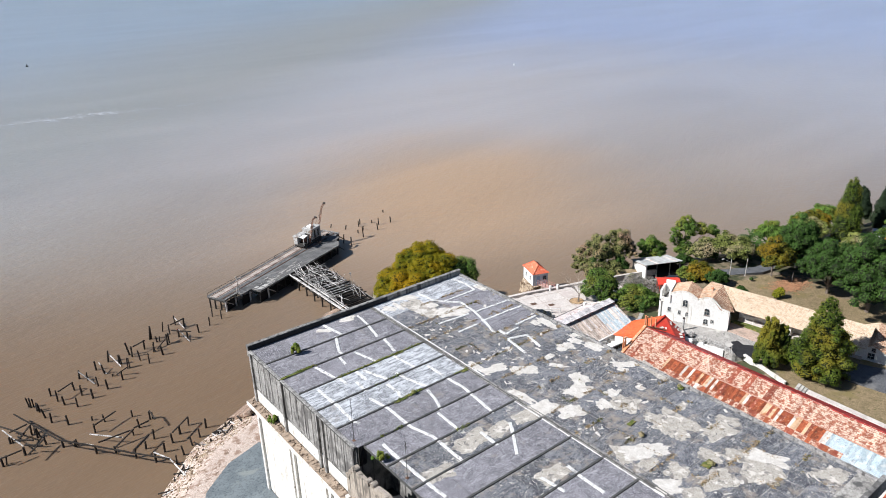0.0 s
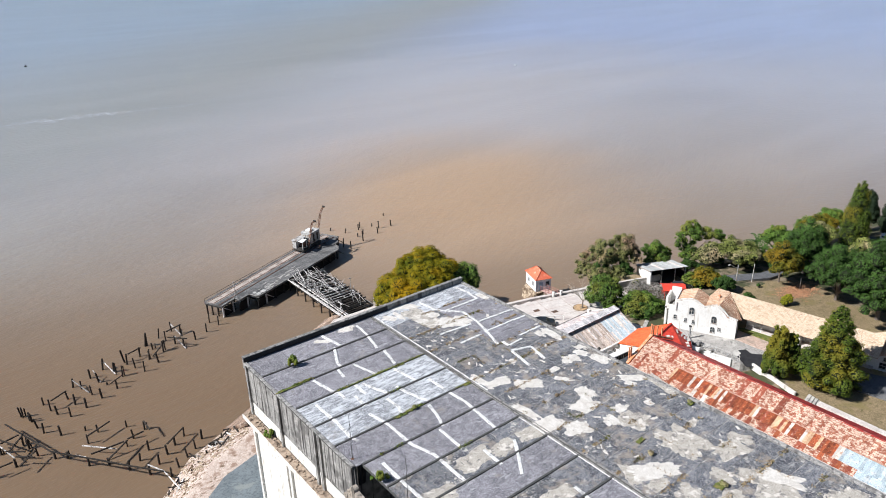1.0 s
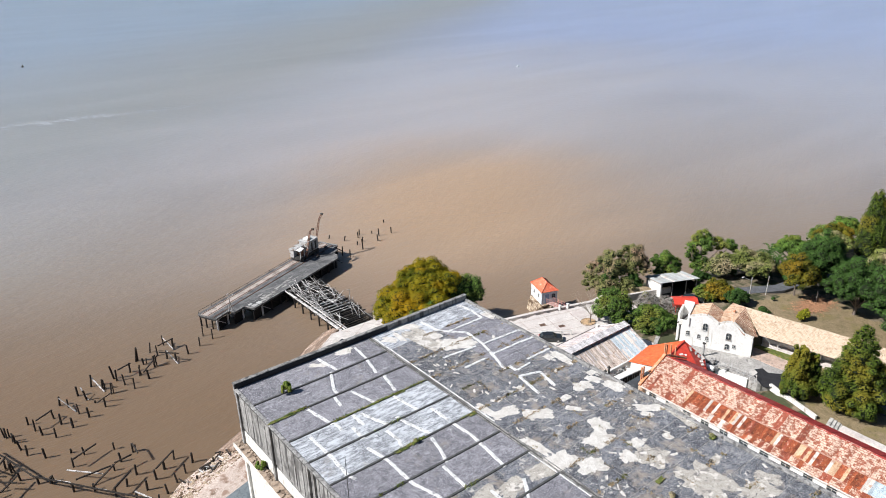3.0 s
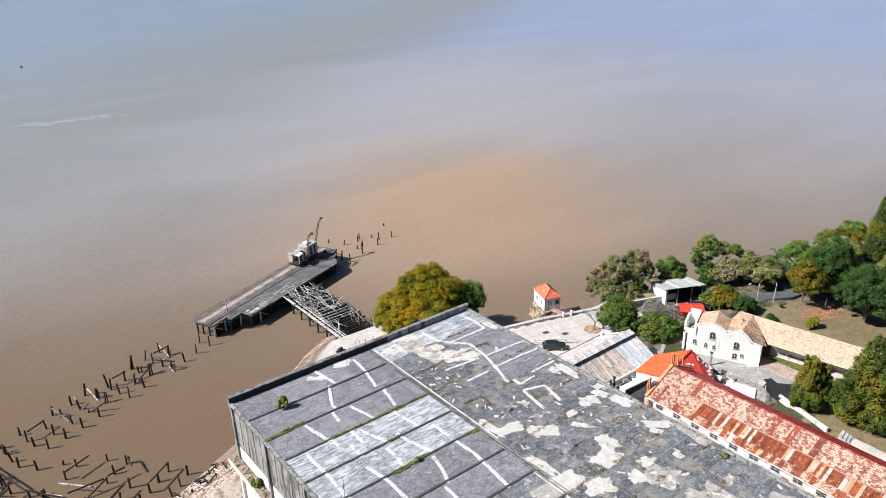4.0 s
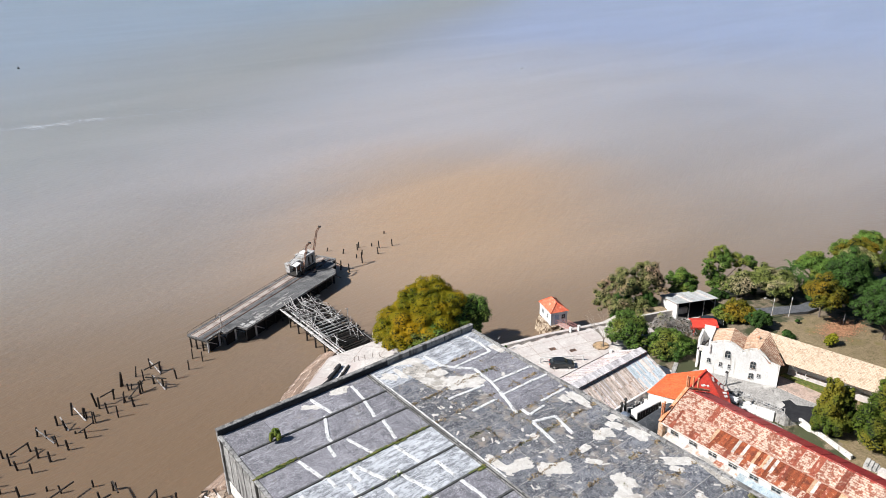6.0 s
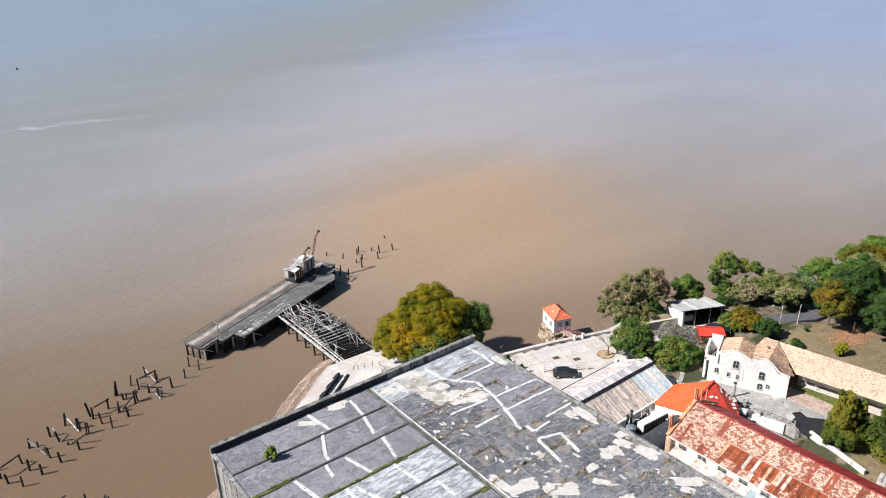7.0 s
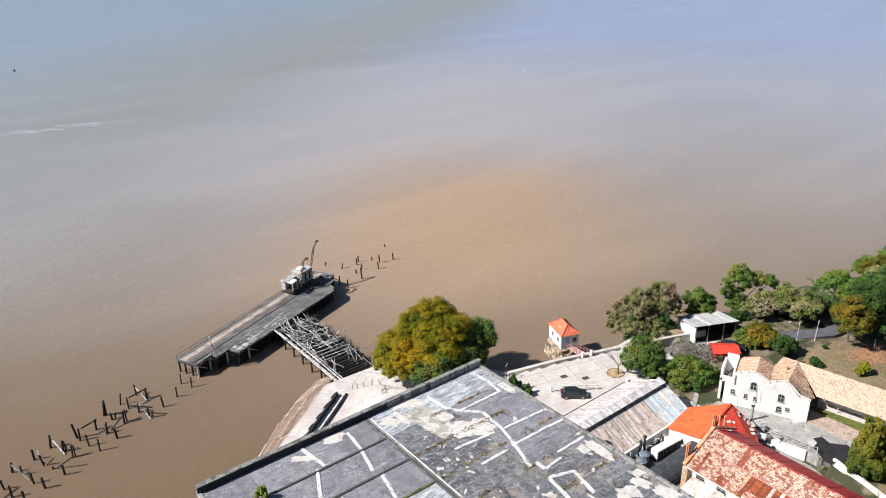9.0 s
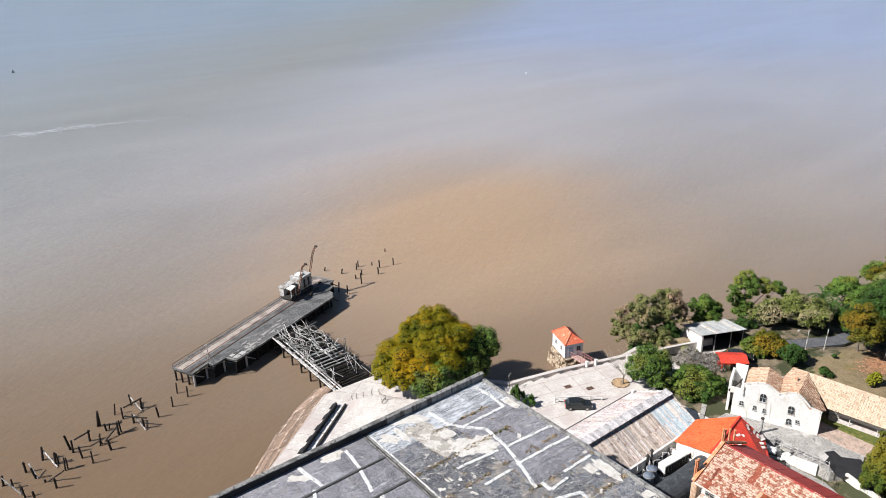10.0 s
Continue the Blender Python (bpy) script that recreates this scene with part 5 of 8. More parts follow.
    wing("wing_rear_wall", 0.2, 20.59, 7.3, 7.6, -0.3, 3.3, WHITEWASH)
    wing("veranda_floor", 0.1, 20.9, 1.35, 2.89, -0.6, 0.9, PALE_CONCRETE)
    wing("cross_wall", 9.2, 9.5, 0.9, 2.89, 0.904, 3.1, WHITEWASH)
    for s in (2.8, 6.4, 12.6, 16.2, 19.4):
        wing("veranda_post", s, s + 0.1, 1.4, 1.5, 0.9, 4.0, OLD_WOOD)
    for s in (2.2, 6.6, 12.0, 17.0):
        window(t, None, W4 @ askew @ pose(s, 2.87, 1.7), 0.9, 1.2).parent = t
    part("chimney", box(B(), 7.6, 8.1, 4.2, 4.7, 5.3, 6.45, 0.05), TERRACOTTA, t)
    # the roofless corner tower
    tw = part("tower", box(B(), -0.9, -0.55, 1.5, 5.0, -0.6, 5.4), WHITEWASH, t, "broken white corner tower open to the sky")
    part("tower_wall", box(B(), -0.55, 1.2, 4.7, 5.0, -0.6, 6.3), WHITEWASH, tw)
    part("tower_wall", box(B(), 0.9, 1.2, 0.5, 4.7, 3.4, 5.9), WHITEWASH, tw)
    part("tower_floor", box(B(), -0.55, 0.9, 1.5, 4.7, 3.0, 3.3), CONCRETE, tw)
    part("tower_arch", box(B(), -0.6, 0.9, 1.2, 1.5, 3.3, 4.2), OLD_WALL, tw)
    part("fallen_beam", beam(B(), (-0.8, 1.3, 3.4), (1.2, 3.0, 5.4), 0.2), DARK_WOOD, tw)
    return t


white_house()


def garden_house():
    t = thing("gabled_cottage", 89.4, -41.0, 6.4, HOUSE_TURN - 8, "white gabled cottage with a tiled roof beside the lawn", "house")
    W4 = t.matrix_basis
    bm = B()
    out = [(-2.3, -0.5), (-2.3, 2.2), (0, 3.2), (2.3, 2.2), (2.3, -0.5)]
    vs = [[bm.verts.new((s, d, z)) for s, z in out] for d in (0, 9)]
    bm.faces.new(vs[0])
    bm.faces.new(vs[1][::-1])
    for i in range(5):
        j = (i + 1) % 5
        bm.faces.new((vs[0][i], vs[1][i], vs[1][j], vs[0][j]))
    bmesh.ops.recalc_face_normals(bm, faces=bm.faces[:])
    w = part("wall", bm, WHITEWASH, t)
    P = lambda s, d, z: W4 @ Vector((s, d, z))
    tile_slope(t, None, [P(0, -0.3, 3.4), P(-2.8, -0.3, 2.15), P(-2.8, 9, 2.15), P(0, 9, 3.4)], P(-3, 0, 3) - P(0, 0, 4.3), TILE)
    tile_slope(t, None, [P(0, -0.3, 3.4), P(2.8, -0.3, 2.15), P(2.8, 9, 2.15), P(0, 9, 3.4)], P(3, 0, 3) - P(0, 0, 4.3), TILE_RED)
    window(t, w, W4 @ pose(0, -0.03, 0.7), 0.9, 1.0)
    window(t, w, W4 @ pose(0.2, -0.03, 2.15), 0.5, 0.55)
    part("doorstep", box(B(), -2.8, 2.8, -1.2, -0.02, -0.5, 0.15), YARD, t)


garden_house()


def roof_weeds():
    """Dry grass rooted in the joints of the patched half of the roof."""
    rg = random.Random(77)
    bm = B()
    lines = [(SEAM + 0.3, 35, 0.1 - ROW * k) for k in range(1, 14)]
    for x0, x1, y in lines:
        for k in range(420):
            x = rg.uniform(x0, x1)
            if noise.noise((x * 0.5, y, 3)) < 0.02:
                continue
            px, py = x, y + rg.gauss(0, 0.16)
            h = rg.uniform(0.05, 0.2)
            a = rg.uniform(0, 6.28)
            w = Vector((math.cos(a), math.sin(a), 0)) * rg.uniform(0.06, 0.2)
            tip = Vector((px + rg.uniform(-0.12, 0.12), py + rg.uniform(-0.12, 0.12), 25.05 + h))
            bm.faces.new([bm.verts.new(v) for v in (Vector((px, py, 25.04)) - w, Vector((px, py, 25.04)) + w, tip)])
    for x in (22.7, 26.9, 31.0):
        for k in range(1200):
            y = rg.uniform(-60, -3)
            if noise.noise((x, y * 0.5, 9)) < 0.08:
                continue
            px, py = x + rg.gauss(0, 0.14), y
            a = rg.uniform(0, 6.28)
            w = Vector((math.cos(a), math.sin(a), 0)) * rg.uniform(0.05, 0.12)
            bm.faces.new([bm.verts.new(v) for v in (Vector((px, py, 25.04)) - w, Vector((px, py, 25.04)) + w, Vector((px + rg.uniform(-0.1, 0.1), py + rg.uniform(-0.1, 0.1), 25.05 + rg.uniform(0.04, 0.16))))])
    green = B()
    for y, x0, x1 in ((-8.5, 0.6, 5), (-12.75, 5.5, 18), (-21.35, 7.5, 11.5), (-21.35, 15.5, 18.4), (-17.0, 8, 12), (-25.6, 3, 6), (-29.9, 9, 12)):
        for k in range(int((x1 - x0) * 34)):
            x = rg.uniform(x0, x1)
            if noise.noise((x * 0.7, y, 5)) < -0.12:
                continue
            px, py = x, y + rg.gauss(0, 0.13)
            a = rg.uniform(0, 6.28)
            w = Vector((math.cos(a), math.sin(a), 0)) * rg.uniform(0.04, 0.1)
            green.faces.new([green.verts.new(v) for v in (Vector((px, py, 25.12)) - w, Vector((px, py, 25.12)) + w, Vector((px + rg.uniform(-0.12, 0.12), py + rg.uniform(-0.12, 0.12), 25.16 + rg.uniform(0.03, 0.18))))])
    tagged(part("green_grass", green, mat("green_grass", (0.06, 0.10, 0.02), (0.17, 0.21, 0.04), 0.4, 1.0, stain=(0.26, 0.22, 0.06), stain_size=1.0, stain_at=0.58)), "green grass growing along the roof joints", "grass", kind="stuff")
    tagged(part("dry_grass", bm, mat("dry_grass", (0.20, 0.145, 0.085), (0.38, 0.29, 0.18), 0.5, 1.0, stain=(0.10, 0.11, 0.03), stain_size=2, stain_at=0.58)), "dry brown grass in the roof joints", "grass", kind="stuff")


roof_weeds()


JOINT_LINE = mat("sandy_joint", (0.34, 0.27, 0.23), (0.46, 0.38, 0.33), 0.8, 0.95)


# ---- quay, yard and paths ----
def quay():
    q = thing("quay_wall", 66, 16, 4, label="pale stone quay wall with a low coping", category="wall", kind="structure")
    pts = [(44, 40.5), (50, 31.6), (58, 19.9), (68, 17.1), (74.6, 14.8), (79, 13.3), (86.5, 13.6)]
    for (x0, y0), (x1, y1) in zip(pts, pts[1:]):
        d = Vector((x1 - x0, y1 - y0, 0))
        n = max(1, round(d.length / 2.4))
        for k in range(n):
            a, b = Vector((x0, y0, 0)) + d * (k / n), Vector((x0, y0, 0)) + d * ((k + 0.985) / n)
            z = ground_z(a.x, a.y - 1.5)
            z = max(z, 3.6)
            bm = beam(B(), a + Vector((0, 0, z / 2 - 0.6)), b + Vector((0, 0, z / 2 - 0.6)), 0.7, 0.7)
            bm.free()
            side = Vector((-d.y, d.x, 0)).normalized()
            bm = slab(B(), [a + side * 0.35 + Vector((0, 0, z + 0.3)), b + side * 0.35 + Vector((0, 0, z + 0.3)), b - side * 0.35 + Vector((0, 0, z + 0.3)), a - side * 0.35 + Vector((0, 0, z + 0.3))], z + 2.2)
            wpart("wall_block", bm, PALE_CONCRETE, q)


quay()


def flat(name, outline, z, m, label, category, h=0.12):
    cx, cy = sum(p[0] for p in outline) / len(outline), sum(p[1] for p in outline) / len(outline)
    o = part(name, prism(B(), [(x - cx, y - cy) for x, y in outline], -h, 0), m)
    o.matrix_basis = pose(cx, cy, z)
    return tagged(o, label, category, kind="structure")


def joints(ground, outline, z, turn, across, along, m):
    """Open joints between the cast bays of a paving, two ways."""
    bm = B()
    for a, step in ((turn, across), (turn + 90, along)):
        d = Vector((math.cos(radians(a)), math.sin(radians(a)), 0))
        s = Vector((-d.y, d.x, 0))
        v = [Vector((*p, 0)) for p in outline]
        lo, hi = min(p.dot(s) for p in v), max(p.dot(s) for p in v)
        c = lo + step * 0.6
        while c < hi:
            hits = []
            for p, q in zip(v, v[1:] + v[:1]):
                dp, dq = p.dot(s) - c, q.dot(s) - c
                if dp * dq < 0:
                    hits.append((p + (q - p) * (dp / (dp - dq))).dot(d))
            hits.sort()
            for h0, h1 in zip(hits[::2], hits[1::2]):
                e0, e1 = d * (h0 + 0.2) + s * c, d * (h1 - 0.2) + s * c
                beam(bm, e0 + Vector((0, 0, z - 0.02)), e1 + Vector((0, 0, z - 0.018)), 0.1, 0.05)
            c += step
    wpart("paving_joint", bm, m, ground, ground)


Q_OUT = [(45, 33), (50, 29), (58, 18.6), (68, 16.2), (74.6, 13.9), (79, 12.4), (86, 12), (84, 5), (72, 3.5), (45, 3.6)]
S_OUT = [(26.0, 33.5), (33.4, 39.1), (43.5, 38.7), (46, 32), (44, 16), (18, 20), (15.6, 26.0)]
def low_wall(x0, y0, x1, y1, z, h, w, m, label):
    a = math.degrees(math.atan2(y1 - y0, x1 - x0))
    L = math.hypot(x1 - x0, y1 - y0)
    t = thing("garden_wall", x0, y0, z - 0.6, a, label, "wall", kind="structure")
    n = max(1, round(L / 3))
    for k in range(n):
        part("wall_section", box(B(), L * k / n + 0.01, L * (k + 1) / n - 0.01, -w / 2, w / 2, 0, h + 0.6, 0.03), m, t)
        part("coping_stone", box(B(), L * k / n + 0.02, L * (k + 1) / n - 0.02, -w / 2 - 0.06, w / 2 + 0.06, h + 0.604, h + 0.7, 0.02), m, t)


flat("yard_paving", [(72.5, -8.5), (75.8, -8.8), (80.8, -20.2), (83.0, -26.0), (77, -27.5), (74.5, -25), (74.6, -18), (71.6, -16.5)], 6.62, YARD, "patched concrete yard before the white house", "paving", 2.0)
flat("back_yard_paving", [(65.4, -20.5), (71.2, -17.4), (73.1, -18.5), (73.4, -25.0), (71.6, -29.5), (66, -44), (65.4, -44)], 5.5, YARD, "sunken concrete yard behind the workshop", "paving", 0.9)
low_wall(73.2, -18.4, 74.4, -23.4, 5.0, 1.6, 0.35, WHITEWASH, "white retaining wall above the sunken yard")
flat("wet_slab", [(-14, -6), (-7.3, 5.0), (-2.5, 8.8), (3.2, 10.6), (4.5, 0.6), (-0.1, 0.4), (-0.1, -26), (-14, -26)], 3.06, POOL, "smooth wet blue-grey slab beside the warehouse", "paving", 0.5)
o = flat("quay_paving", Q_OUT, 4.86, PALE_CONCRETE, "pale worn concrete paving of the quay", "paving", 0.5)
joints(o, Q_OUT, 4.86, -16.5, 3.1, 5.2, JOINT_LINE)
o = flat("slipway_paving", S_OUT, 3.42, PALE_CONCRETE, "bright pale slipway paving by the jetty", "paving", 0.5)
joints(o, S_OUT, 3.42, 36, 4.4, 4.0, JOINT_LINE)
flat("road", [(99, -2.8), (104, -2.4), (112, -7.4), (128, -10.2), (150, -13.4), (150, -16.6), (128, -13), (111, -10), (103.4, -5.6)], 5.75, ASPHALT, "dark asphalt lane between the trees", "road", 0.5)
flat("road", [(82.2, -38.4), (86.2, -38.4), (88.4, -43.4), (92.4, -52), (95, -60), (84.6, -60), (81.9, -47.4), (80.8, -41)], 6.75, ASPHALT, "grey lane beside the cottage", "road", 0.3)
for k, (x, y, a) in enumerate(((64.8, 13.1, -15), (67.2, 10.4, -15))):
    o = thing("drain_cover", x, y, 4.862, a, "dark iron drain cover in the paving", "drain", "drain covers")
    part("frame", box(B(), -0.6, 0.6, -0.42, 0.42, 0, 0.03), RUSTY_STEEL, o)
    for i in range(6):
        part("bar", box(B(), -0.5 + i * 0.18, -0.42 + i * 0.18, -0.34, 0.34, 0.031, 0.05), DARK, o)
bed = thing("flower_bed", 72.2, 8.2, 4.86, label="round bed of dry orange earth with a stone rim", category="flower bed")
bm = B()
for k in range(24):
    a0, a1 = 2 * math.pi * k / 24, 2 * math.pi * (k + 0.94) / 24
    beam(bm, (1.5 * math.cos(a0), 1.35 * math.sin(a0), 0.06), (1.5 * math.cos(a1), 1.35 * math.sin(a1), 0.06), 0.12)
part("rim", bm, STONE, bed)
bm = B()
bmesh.ops.create_circle(bm, cap_ends=True, segments=24, radius=1.42)
bmesh.ops.translate(bm, verts=bm.verts[:], vec=(0, 0, 0.06))
part("earth", bm, mat("orange_earth", (0.40, 0.26, 0.14), (0.54, 0.37, 0.22), 0.5, 0.95, stain=(0.28, 0.2, 0.12), stain_size=0.8, stain_at=0.55), bed)


def barrier(x0, y0, x1, y1, z, n, label, m=None, h=0.95, w=0.09):
    a = math.degrees(math.atan2(y1 - y0, x1 - x0))
    L = math.hypot(x1 - x0, y1 - y0)
    t = thing("railing", x0, y0, z, a, label, "railing")
    for k in range(n + 1):
        part("post", box(B(), L * k / n - w, L * k / n + w, -w, w, 0, h + 0.08, w * 0.15), m or WHITEWASH, t)
    for zz in (h * 0.45, h * 0.9):
        part("rail", box(B(), 0, L, -w * 0.55, w * 0.55, zz, zz + w * 1.3), m or WHITEWASH, t)


barrier(59.9, 11.3, 66.1, 7.0, 4.86, 4, "low white railing on the quay")
barrier(74.2, -17.2, 74.9, -24.5, 6.62, 7, "thin grey railing along the yard edge", STEEL, 1.1, 0.035)
barrier(74.6, -24.7, 71.4, -25.4, 6.62, 3, "thin grey railing beside the pit", STEEL, 1.1, 0.035)


low_wall(75.4, -26.6, 72.6, -35.4, 6.5, 0.4, 0.35, OLD_WALL, "long white garden wall behind the workshop")
low_wall(72.4, -39.0, 71.8, -62, 6.6, 0.5, 0.9, PALE_CONCRETE, "broad stone edging of the lawn")
low_wall(85.4, 9.9, 95.4, 6.2, 4.7, 0.9, 0.4, PALE_CONCRETE, "grey bank wall beside the open shed")
low_wall(79, 12.5, 86, 9.8, 4.7, 0.7, 0.4, PALE_CONCRETE, "pale wall at the end of the quay")
low_wall(70.8, -7.6, 76, -5.0, 5.4, 0.6, 0.6, YARD, "rough rubble wall under the trees")
tar = flat("tarpaulin", [(76.0, -23.5), (77.4, -23.4), (77.9, -22.5), (79.2, -23.2), (78.6, -24.5), (80.1, -26.4), (78.6, -28.2), (76.2, -28.2), (74.2, -26.2)], 6.66, TAR, "black tarpaulin spread on the yard", "tarpaulin", 0.03)
tar["kind"] = "thing"
flat("grass_strip", [(84.2, -18.7), (85.1, -19.0), (86.7, -28.7), (84.5, -29.8)], 7.0, MOSS, "narrow green grass strip by the veranda", "grass", 0.5)
flat("brick_apron", [(84.2, -18.7), (81.0, -20.1), (81.0, -24.2), (81.6, -28.4), (82.5, -30.6), (84.5, -29.8)], 6.72, mat("pinkish_brick_paving", (0.42, 0.30, 0.24), (0.54, 0.41, 0.335), 0.5, 0.9, stain=(0.34, 0.27, 0.22), stain_size=1.6, stain_at=0.56, speck=(0.26, 0.2, 0.17), speck_size=0.3, speck_at=0.64), "pinkish brick apron before the veranda", "paving", 0.5)
st = thing("garden_steps", 73.3, -38.2, 6.0, 10, "small grey stone steps through the wall", "steps")
for k in range(5):
    part("tread", box(B(), -1.0, 1.0, -1.2 + k * 0.5, -0.7 + k * 0.5, 0, 0.2 + 0.15 * k, 0.02), YARD, st)
ch = thing("brick_chimney", 75.2, -14.6, 6.62, label="slim grey free-standing chimney pipe in the yard", category="chimney")
part("shaft", beam(B(), (0, 0, 0), (0, 0, 2.4), 0.4, sides=10), STEEL, ch)
part("collar", beam(B(), (0, 0, 2.404), (0, 0, 2.55), 0.5, sides=10), DARK, ch)
wr = random.Random(71)
for k in range(13):
    f = (k + 0.5) / 13
    x, y = 74.0 - 4.2 * f + wr.uniform(-0.5, 0.5), -15.4 - 4.6 * f + wr.uniform(-0.5, 0.5)
    o = thing("collapsed_timber", x, y, 6.7 - 1.0 * f, -40 + wr.uniform(-28, 28), "dark grey fallen roof timber in the yard", "timber", "fallen roof timbers")
    l = wr.uniform(1.0, 2.2)
    part("board", box(B(), -l, l, -0.1 - 0.3 * wr.random(), 0.1 + 0.3 * wr.random(), 0, 0.14, 0.02), (DARK, OLD_WOOD, CONCRETE, WHITEWASH)[k % 4], o)
rub = random.Random(12)
for k in range(16):
    o = thing("rubble_piece", 73.2 + rub.uniform(-1.6, 1.4), -16.5 + rub.uniform(-3.5, 2.4), 6.62, rub.uniform(0, 180), "broken white wall fragment lying in the yard", "rubble", "fallen rubble")
    s = rub.uniform(0.25, 0.8)
    part("fragment", box(B(), -s, s, -s * 0.5, s * 0.5, 0, s * 0.9, s * 0.15), WHITEWASH if rub.random() < 0.6 else CONCRETE, o)


RUT = mat("dark_tyre_rut", (0.20, 0.17, 0.15), (0.30, 0.26, 0.235), 0.5, 0.95)
ruts = thing("tyre_marks", 36, 31, 3.42, label="dark curved tyre marks on the slipway paving", category="tyre marks", kind="structure")
for k, (r, a0, a1) in enumerate(((2.6, 50, 140), (3.9, 48, 138), (5.4, 56, 128), (6.6, 58, 124), (7.4, 60, 120))):
    bm = B()
    for i in range(18):
        p, q = (radians(a0 + (a1 - a0) * (i + d) / 18) for d in (0, 1))
        beam(bm, (43.5 - r * math.sin(p), 32 + r * 0.8 * math.cos(p) + 1.2, 3.421), (43.5 - r * math.sin(q), 32 + r * 0.8 * math.cos(q) + 1.2, 3.421), 0.17, 0.03)
    wpart("mark", bm, RUT, ruts)


# ---- the hut on its stone base ----
def hut():
    t = thing("river_hut", 75.2, 22.9, 0, 69, "small white-blue hut with a red hipped roof on masonry", "hut")
    L, Wd = 2.6, 1.75
    z0, z1 = 3.6, 6.2
    bm = B()
    rnd = random.Random(3)
    rows = []
    for k in range(7):
        z = -1 + k * 0.74
        ring = []
        for i in range(20):
            a = 2 * math.pi * i / 20
            g = 1.55 - 0.07 * k + rnd.uniform(-0.12, 0.12)
            sx, sy = max(-1, min(1, 1.35 * math.cos(a))), max(-1, min(1, 1.35 * math.sin(a)))
            ring.append(bm.verts.new((sx * L * g, sy * Wd * g, z)))
        rows.append(ring)
    for a, b in zip(rows, rows[1:]):
        for i in range(20):
            bm.faces.new((a[i], a[(i + 1) % 20], b[(i + 1) % 20], b[i]))
    bm.faces.new(rows[-1])
    part("stone_base", bm, STONE, t)
    wl = part("wall", box(B(), -L, L, -Wd, Wd, z0 - 0.2, z1), mat("pale_blue_plaster", (0.62, 0.68, 0.72), (0.74, 0.78, 0.80), 0.7, 0.85, stain=(0.45, 0.50, 0.54), stain_size=1.0, stain_at=0.6), t)
    e, zr = 0.2, 7.65
    c = [(-L - e, -Wd - e, z1), (L + e, -Wd - e, z1), (L + e, Wd + e, z1), (-L - e, Wd + e, z1)]
    r0, r1 = (-L + 1.4, 0, zr), (L - 1.4, 0, zr)
    for f in ((c[0], c[1], r1, r0), (c[2], c[3], r0, r1), (c[1], c[2], r1), (c[3], c[0], r0)):
        part("roof_slope", slab(B(), [Vector(p) for p in f], 0.1), HUT_ROOF, t)
    bm = B()
    beam(bm, r0, r1, 0.22)
    for p, q in ((c[0], r0), (c[3], r0), (c[1], r1), (c[2], r1)):
        beam(bm, p, q, 0.18)
    part("ridge_tile", bm, HUT_ROOF, t)
    M4 = t.matrix_basis
    window(t, wl, M4 @ pose(-L - 0.03, -0.9, z0 + 1.1, 0, 0, -90), 0.7, 0.8)
    dr = part("door", box(B(), -L - 0.05, -L - 0.01, 0.1, 1.0, z0, z0 + 2.0, 0.01), mat("blue_door", (0.25, 0.36, 0.48), (0.33, 0.44, 0.55), 0.5, 0.6), t)
    part("door_handle", box(B(), -L - 0.09, -L - 0.054, 0.2, 0.26, z0 + 0.95, z0 + 1.08), DARK, dr)
    for x in (-1.2, 1.0):
        window(t, wl, M4 @ pose(x, Wd + 0.03, z0 + 1.1, 0, 0, 180), 0.45, 0.6)


hut()


def gangway():
    a, b = Vector((74.2, 20.3, 3.75)), Vector((72.6, 14.9, 4.9))
    t = thing("gangway", b.x, b.y, b.z, label="sloping red-railed footbridge to the river hut", category="footbridge")
    d = (b - a)
    s = Vector((-d.y, d.x, 0)).normalized()
    n = 14
    for k in range(n):
        p, q = a + d * (k / n), a + d * ((k + 0.85) / n)
        wpart("plank", slab(B(), [p + s * 0.75, q + s * 0.75, q - s * 0.75, p - s * 0.75], 0.08), mat("pale_pink_planks", (0.52, 0.33, 0.28), (0.64, 0.46, 0.40), 0.4) if k == 0 else bpy.data.materials["pale_pink_planks"], t)
    for sg in (-1, 1):
        o = s * 0.78 * sg
        for h in (0.5, 1.0):
            wpart("handrail", beam(B(), a + o + Vector((0, 0, h)), b + o + Vector((0, 0, h)), 0.07, sides=6), FADED_RED, t)
        for k in range(6):
            p = a + d * (k / 5) + o
            wpart("rail_post", beam(B(), p - Vector((0, 0, 0.15)), p + Vector((0, 0, 1.02)), 0.07, sides=6), FADED_RED, t)
        g = thing("gate_post", b.x + o.x * 1.15, b.y + o.y * 1.15, 4.86, label="white square gate post with a cap", category="post", group="gangway gate posts")
        part("shaft", box(B(), -0.2, 0.2, -0.2, 0.2, 0, 1.0, 0.02), WHITEWASH, g)
        part("cap", box(B(), -0.25, 0.25, -0.25, 0.25, 1.004, 1.1, 0.04), WHITEWASH, g)


gangway()


# ---- the concrete pier, its crane and the ruined jetty ----
PIER_TURN = 24.6


